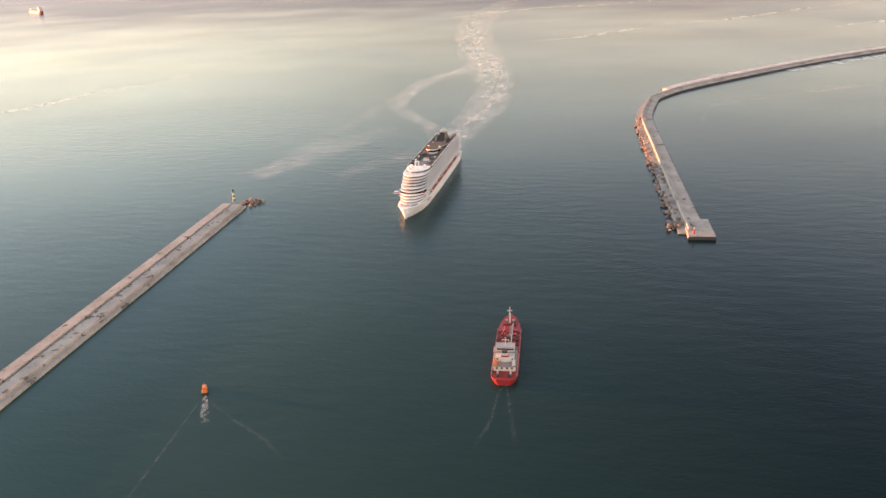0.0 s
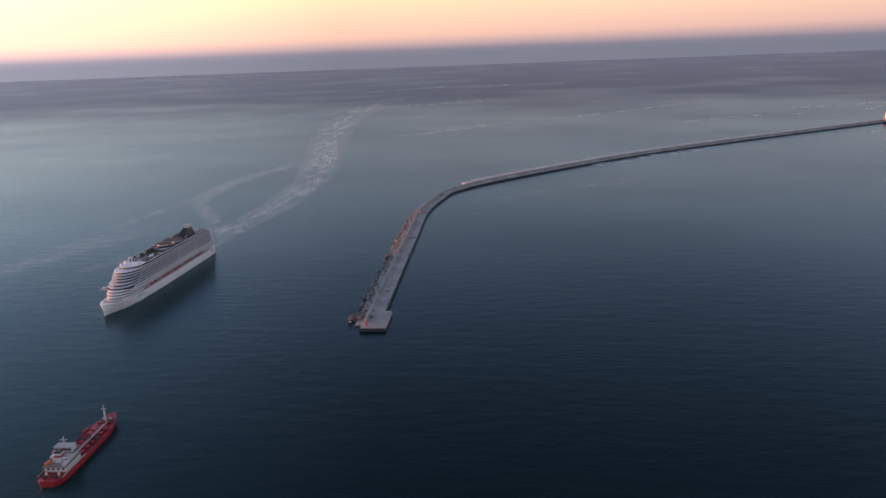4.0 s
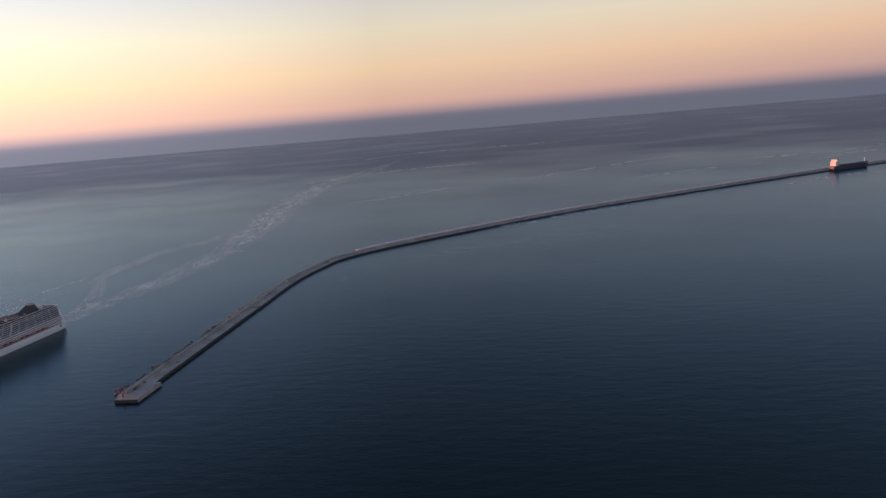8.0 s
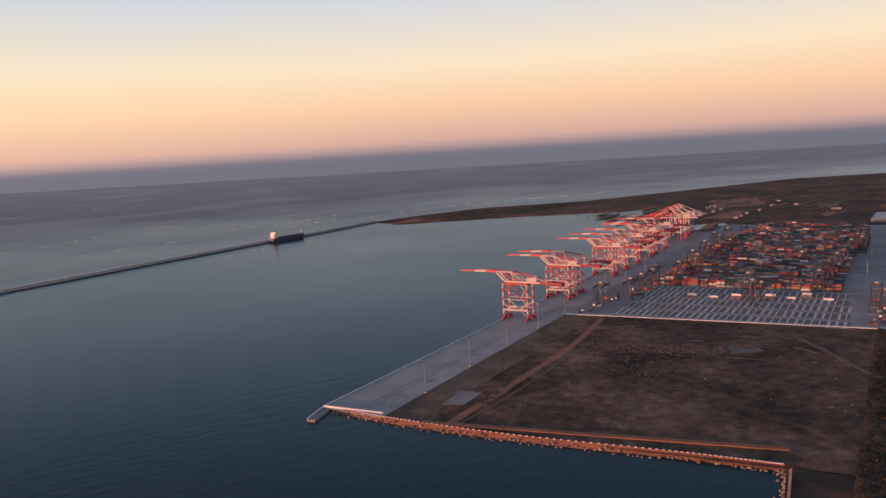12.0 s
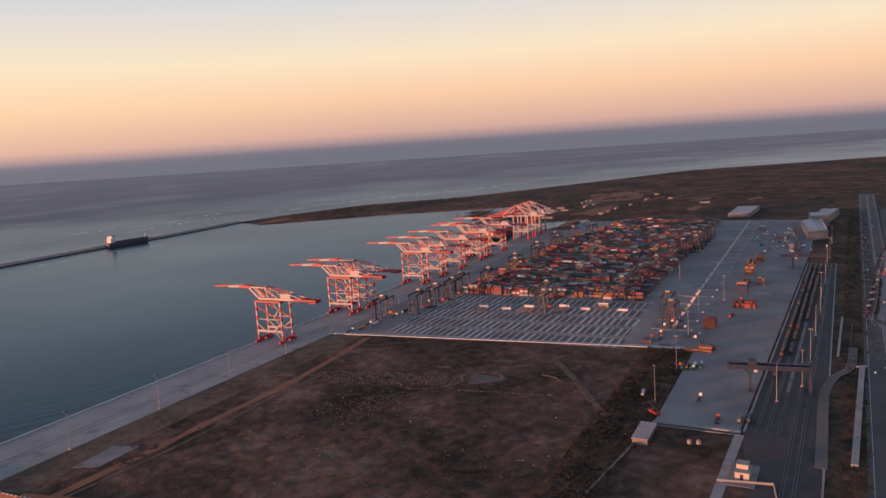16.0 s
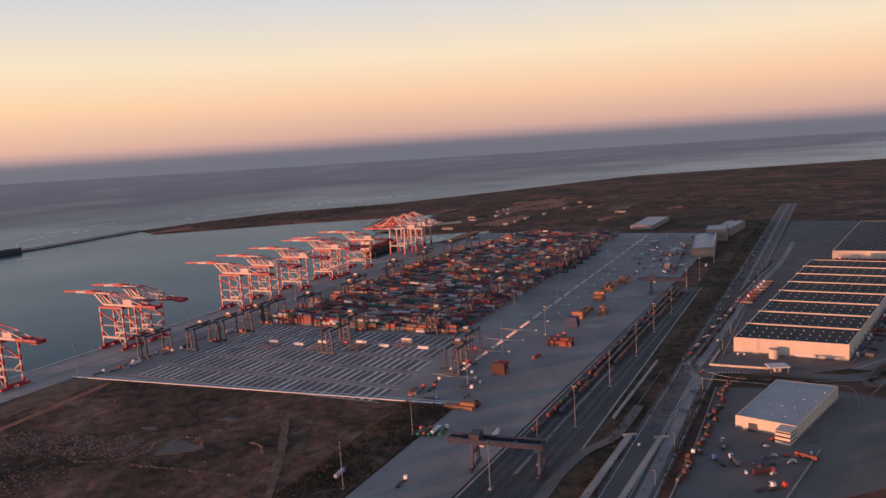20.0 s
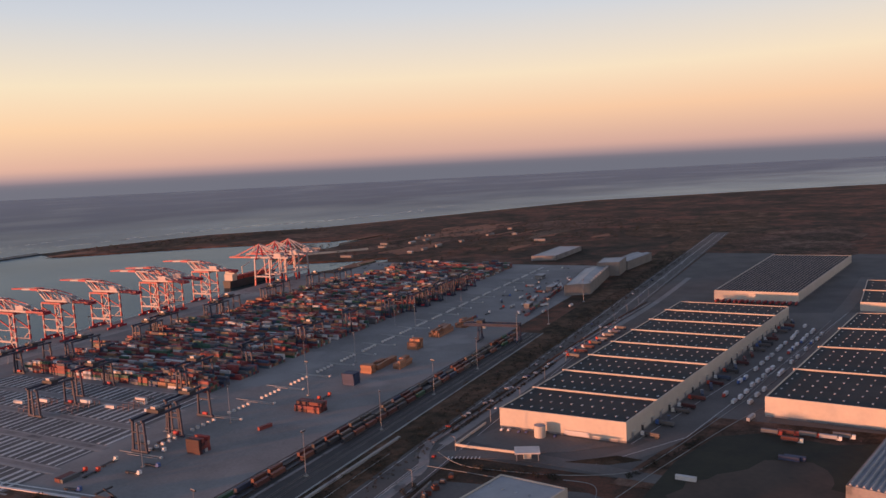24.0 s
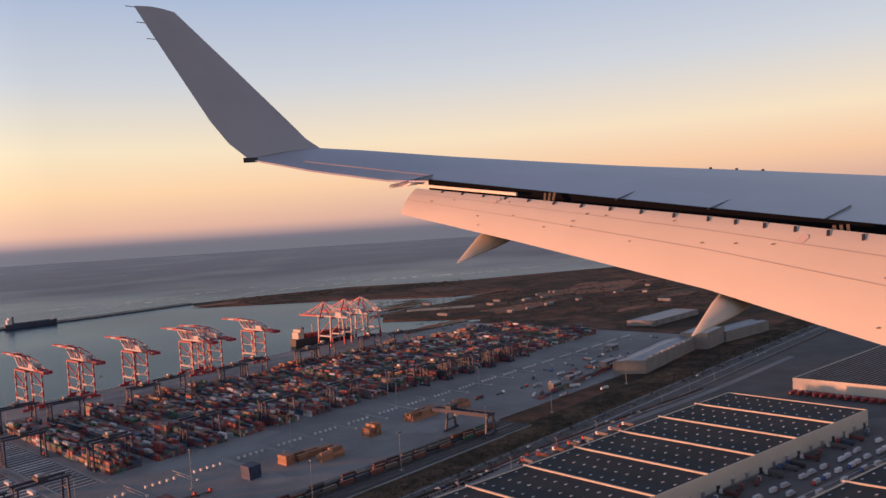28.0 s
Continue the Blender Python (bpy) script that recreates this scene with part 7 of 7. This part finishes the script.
        for p_, q_ in zip(rings, rings[1:]):
            for k in range(12):
                f_ = m_.faces.new((p_[k], p_[(k + 1) % 12], q_[(k + 1) % 12], q_[k]))
                f_.smooth = True
        m_.faces.new(rings[0])
        m_.faces.new(rings[-1])
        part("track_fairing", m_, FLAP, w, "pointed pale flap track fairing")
    return w


airliner_wing(986.235, 4.749, 105.009)


# ---- reefer racks standing in the empty yard blocks ----
def reefer_rack(x, y):
    t = thing("reefer_rack", "open steel reefer racks with a white container", "rack", x, y, G, 33 - 90, group="reefer racks")
    for k in range(6):
        yy = -7.5 + 3 * k
        for xx in (-3.4, 0, 3.4):
            beams("rack_post", mat("rack_rust", (.26, .15, .13), (.18, .11, .10), .7), t, .22, ((xx, yy, 0), (xx, yy, 1.9)))
        boxes("rack_floor", mat("rack_plate", (.24, .19, .18), (.17, .14, .135), .8), t, (-3.6, yy - .5, 1.75, 3.6, yy + .5, 1.9))
    return t


for x, y in ((828.3, 423.7), (850.1, 401.3), (867, 385.2), (889.3, 372.2)):
    reefer_rack(x - 2.5, y - 1.5)
WHITE_BOX = container_mesh(mat("white_container_paint", (.66, .65, .64), (.54, .53, .52), 0.5, random_tint=.12))
GREEN_BOX = container_mesh(mat("green_container_paint", (.03, .17, .09), (.025, .11, .06), 0.6, random_tint=.2))
for x, y, nz in ((828.3, 423.7, 1), (840, 414, 0), (850.1, 401.3, 1), (867, 385.2, 1), (876, 375, 0), (889.3, 372.2, 2), (890.5, 355.4, 0)):
    for k in range(max(1, nz)):
        ob = tagged(new("shipping_container", WHITE_BOX), "white refrigerated container in the empty yard block", "container", "white refrigerated containers")
        ob.matrix_basis = pose(x, y, G + (1.9 if nz == 1 else .06) + k * CH, 0, 0, 33 - 90)
for k, (x, y) in enumerate(((832, 247), (829, 250), (835.5, 245), (845, 226), (848, 228), (851, 230))):
    ob = tagged(new("shipping_container", GREEN_BOX if k < 4 else WHITE_BOX), "green shipping container standing beside the rail terminal" if k < 4 else "white container standing beside the rail terminal", "container", "containers by the rail gantry")
    ob.matrix_basis = pose(x, y, G, 0, 0, 33 + (k % 3) * 4)
# flat trailers and tractors at the yard's edges
for x, y, a in ((755, 447, 33), (751, 444, 33), (743, 436, 33), (859, 293, 33), (855, 296, 33), (880, 314, -57), (888, 312, 33), (774, 452, 33), (866, 300, 33)):
    truck(x, y, a, False)
stack(852, 293, 33, 1, 3, 1, RED_BOX, "red container frame lying at the yard's edge")

# ---- ground between the warehouses ----
strip("truck_park", [(1040, 178), (1062, 172), (1080, 176), (1296, 262), (1262, 292), (1036, 200)], G - .035, TARMAC, "worn dark tarmac truck park between the warehouses", "yard")
strip("fenced_field", [(998, 160), (990, 120), (1060, 88), (1120, 125), (1084, 150), (1074, 173), (1059, 181), (1029, 174)], G + .03, mat("dark_turf", (.040, .038, .022), (.024, .024, .016), .95, fine=.5, coarse=.08, bump=.5, dist=.2), "dark green turf field beside the truck park", "field")
blob("bare_patch", 1034, 141, 27, 19, G + .05, mat("bare_brown", (.10, .07, .052), (.06, .045, .035), .95, fine=.5, coarse=.06), "bare brown earth in the turf field", "patch", 5, turn=-.4)
for x, y, a, bx in ((1021, 162, -60, WHITE_BOX), (1060, 152, -62, BLUE_BOX), (1062, 151, -62, BLUE_BOX)):
    ob = tagged(new("shipping_container", bx), "small container hut standing in the turf field", "container")
    ob.matrix_basis = pose(x, y, G, 0, 0, a)
warehouse("corrugated_hall", "grey hall with a corrugated metal roof", [(1048, 125), (1059, 93), (1119, 113), (1107, 142)], 5.2, 1, None, roof=ROOF_L, wall=CONCRETE_D, ridges=18)
strip("warehouse_forecourt", [(984, 236), (993, 213), (1008, 203), (1026, 197), (1003, 240)], G + .02, TARMAC, "dark paved forecourt before the long warehouse", "pavement")
strip("grass_island", [(1000, 197), (1010, 186), (1022, 182), (1018, 190)], G + .1, GRASSY, "dark grass island with a hedge at the junction", "island")
edge = thing("forecourt_wall", "low cream wall round the warehouse forecourt", "wall", kind="structure")
for p, q in (((978, 234), (981, 229)), ((981, 229), (993, 211.5)), ((978, 234), (1000, 246))):
    block_row(edge, "wall_run", WALL_W, p, q, .45, 1.0, G - .1)
stripes = thing("crossing_stripes", "worn white road markings at the junction", "road marking", kind="structure")
for k in range(9):
    block_row(stripes, "stripe", LINE, (969 + k * 1.1, 225 - k * .9), (970.6 + k * 1.1, 226.6 - k * .9), .35, .02, G + .06)
for p, q in (((1007, 189), (1050, 187)), ((1050, 187), (1150, 220)), ((1150, 220), (1290, 268)), ((1030, 195), (1150, 230))):
    block_row(stripes, "edge_line", LINE, p, q, .22, .02, G + .02)
# shelter and pallets by the long warehouse's front
for k in range(7):
    car(1001 + k * 1.9, 236 - k * 3.1 + (k % 2), 30 + k, G + .12)
# lorries and cars parked on the landward side of the long warehouse
r = random.Random(12)
for k in range(22):
    f = r.random()
    car(1090 + f * 70 + r.uniform(-4, 4), 299 + f * 32 + r.uniform(-1, 9), 27 + r.choice((0, 90)), G)
for k in range(8):
    truck(1094 + k * 9, 301 + k * 4.2, 27 + 90 + r.uniform(-8, 8), True, None, True)

# ---- landside end of the terminal: offices, waiting trucks and a long row of boxes ----
for x, y, l, w, h, turn, lab in ((1159, 424, 9, 4, 3.4, 33, "small pale site office at the rail terminal's end"), (1176, 440, 6, 3, 2.6, 33, "low pale site hut beside the rail terminal"),
                                 (1218, 470, 14, 5, 3.0, 33, "long low pale gate building of the terminal"), (1246, 520, 10, 6, 3.4, 33, "grey service building on the terminal road")):
    o = thing("site_office", lab, "building", x, y, G, turn, group="site offices")
    boxes("wall", PANEL, o, (-l / 2, -w / 2, 0, l / 2, w / 2, h))
    boxes("roof", ROOF_L, o, (-l / 2 - .2, -w / 2 - .2, h, l / 2 + .2, w / 2 + .2, h + .25))
    for k in range(int(l // 2)):
        boxes("window", GLASSY, o, (-l / 2 + .5 + 2 * k, -w / 2 - .06, h * .4, -l / 2 + 1.6 + 2 * k, -w / 2 + .02, h * .75))
    boxes("door", NAVY, o, (l / 2 - .02, -.5, 0, l / 2 + .06, .5, 2.0))
r = random.Random(19)
for k in range(15):
    for n in range(2 if r.random() < .6 else 1):
        ob = tagged(new("shipping_container", CONTAINER), "painted container in the long row at the rail terminal's end", "container", "containers at the terminal's end")
        ob.matrix_basis = pose(*uv(568 + 6.9 * k, 291 - .5 * k), G + n * CH, 0, 0, 33 - 3)
for k in range(26):
    u, v = r.uniform(560, 790), r.uniform(250, 284)
    truck(*uv(u, v), r.choice((33, 33, -57, 123, 60)), r.random() < .6)
for k in range(22):
    car(*uv(r.uniform(600, 760), r.uniform(262, 290)), r.choice((33, 123)))

# ---- kerbs of the junction ----
kerbs = thing("junction_kerbs", "pale kerbs and lane lines round the warehouse junction", "kerb", kind="structure")
for line in ([(969.5, 232), (970, 217), (979.5, 203), (993.4, 188), (1011, 177.3), (1028, 179.5), (1088, 196.5), (1133, 209)], [(960, 224), (974.6, 199), (977, 189.5), (981, 177), (986, 166), (994, 166), (1020, 173), (1071, 185), (1100, 190)],
             [(990, 186), (995, 177.5), (989.5, 170), (978.5, 162.5)], [(955, 242.7), (912, 217), (900, 208)], [(960, 225.5), (930, 209), (913, 197.5)], [(1133, 209), (1210, 238), (1290, 268)], [(1100, 201), (1180, 231), (1262, 262)]):
    pts = smooth(line, 4)
    for p, q in zip(pts, pts[1:]):
        block_row(kerbs, "kerb_run", CONCRETE, p, q, .2, .16, G)

# ---- bushes beside the slip road and the junction ----
r = random.Random(23)
spots = []
for a, b, wide, n in (((866, 157), (952, 212), 3.0, 190), ((968, 214), (988, 186), 3.0, 90), ((1008, 172), (1056, 180), 3.0, 120), ((985, 244), (1080, 296), 2.0, 260)):
    a, b = Vector(a), Vector(b)
    side = Vector((-(b - a).y, (b - a).x)).normalized()
    for k in range(n):
        p = a.lerp(b, r.random()) + side * (r.random() * wide + 1.2)
        spots.append((p.x, p.y, G - .1))
scrub("roadside_bushes", "dark dry bushes between the slip road and the yard fences", spots, 6, (.4, 1.3))
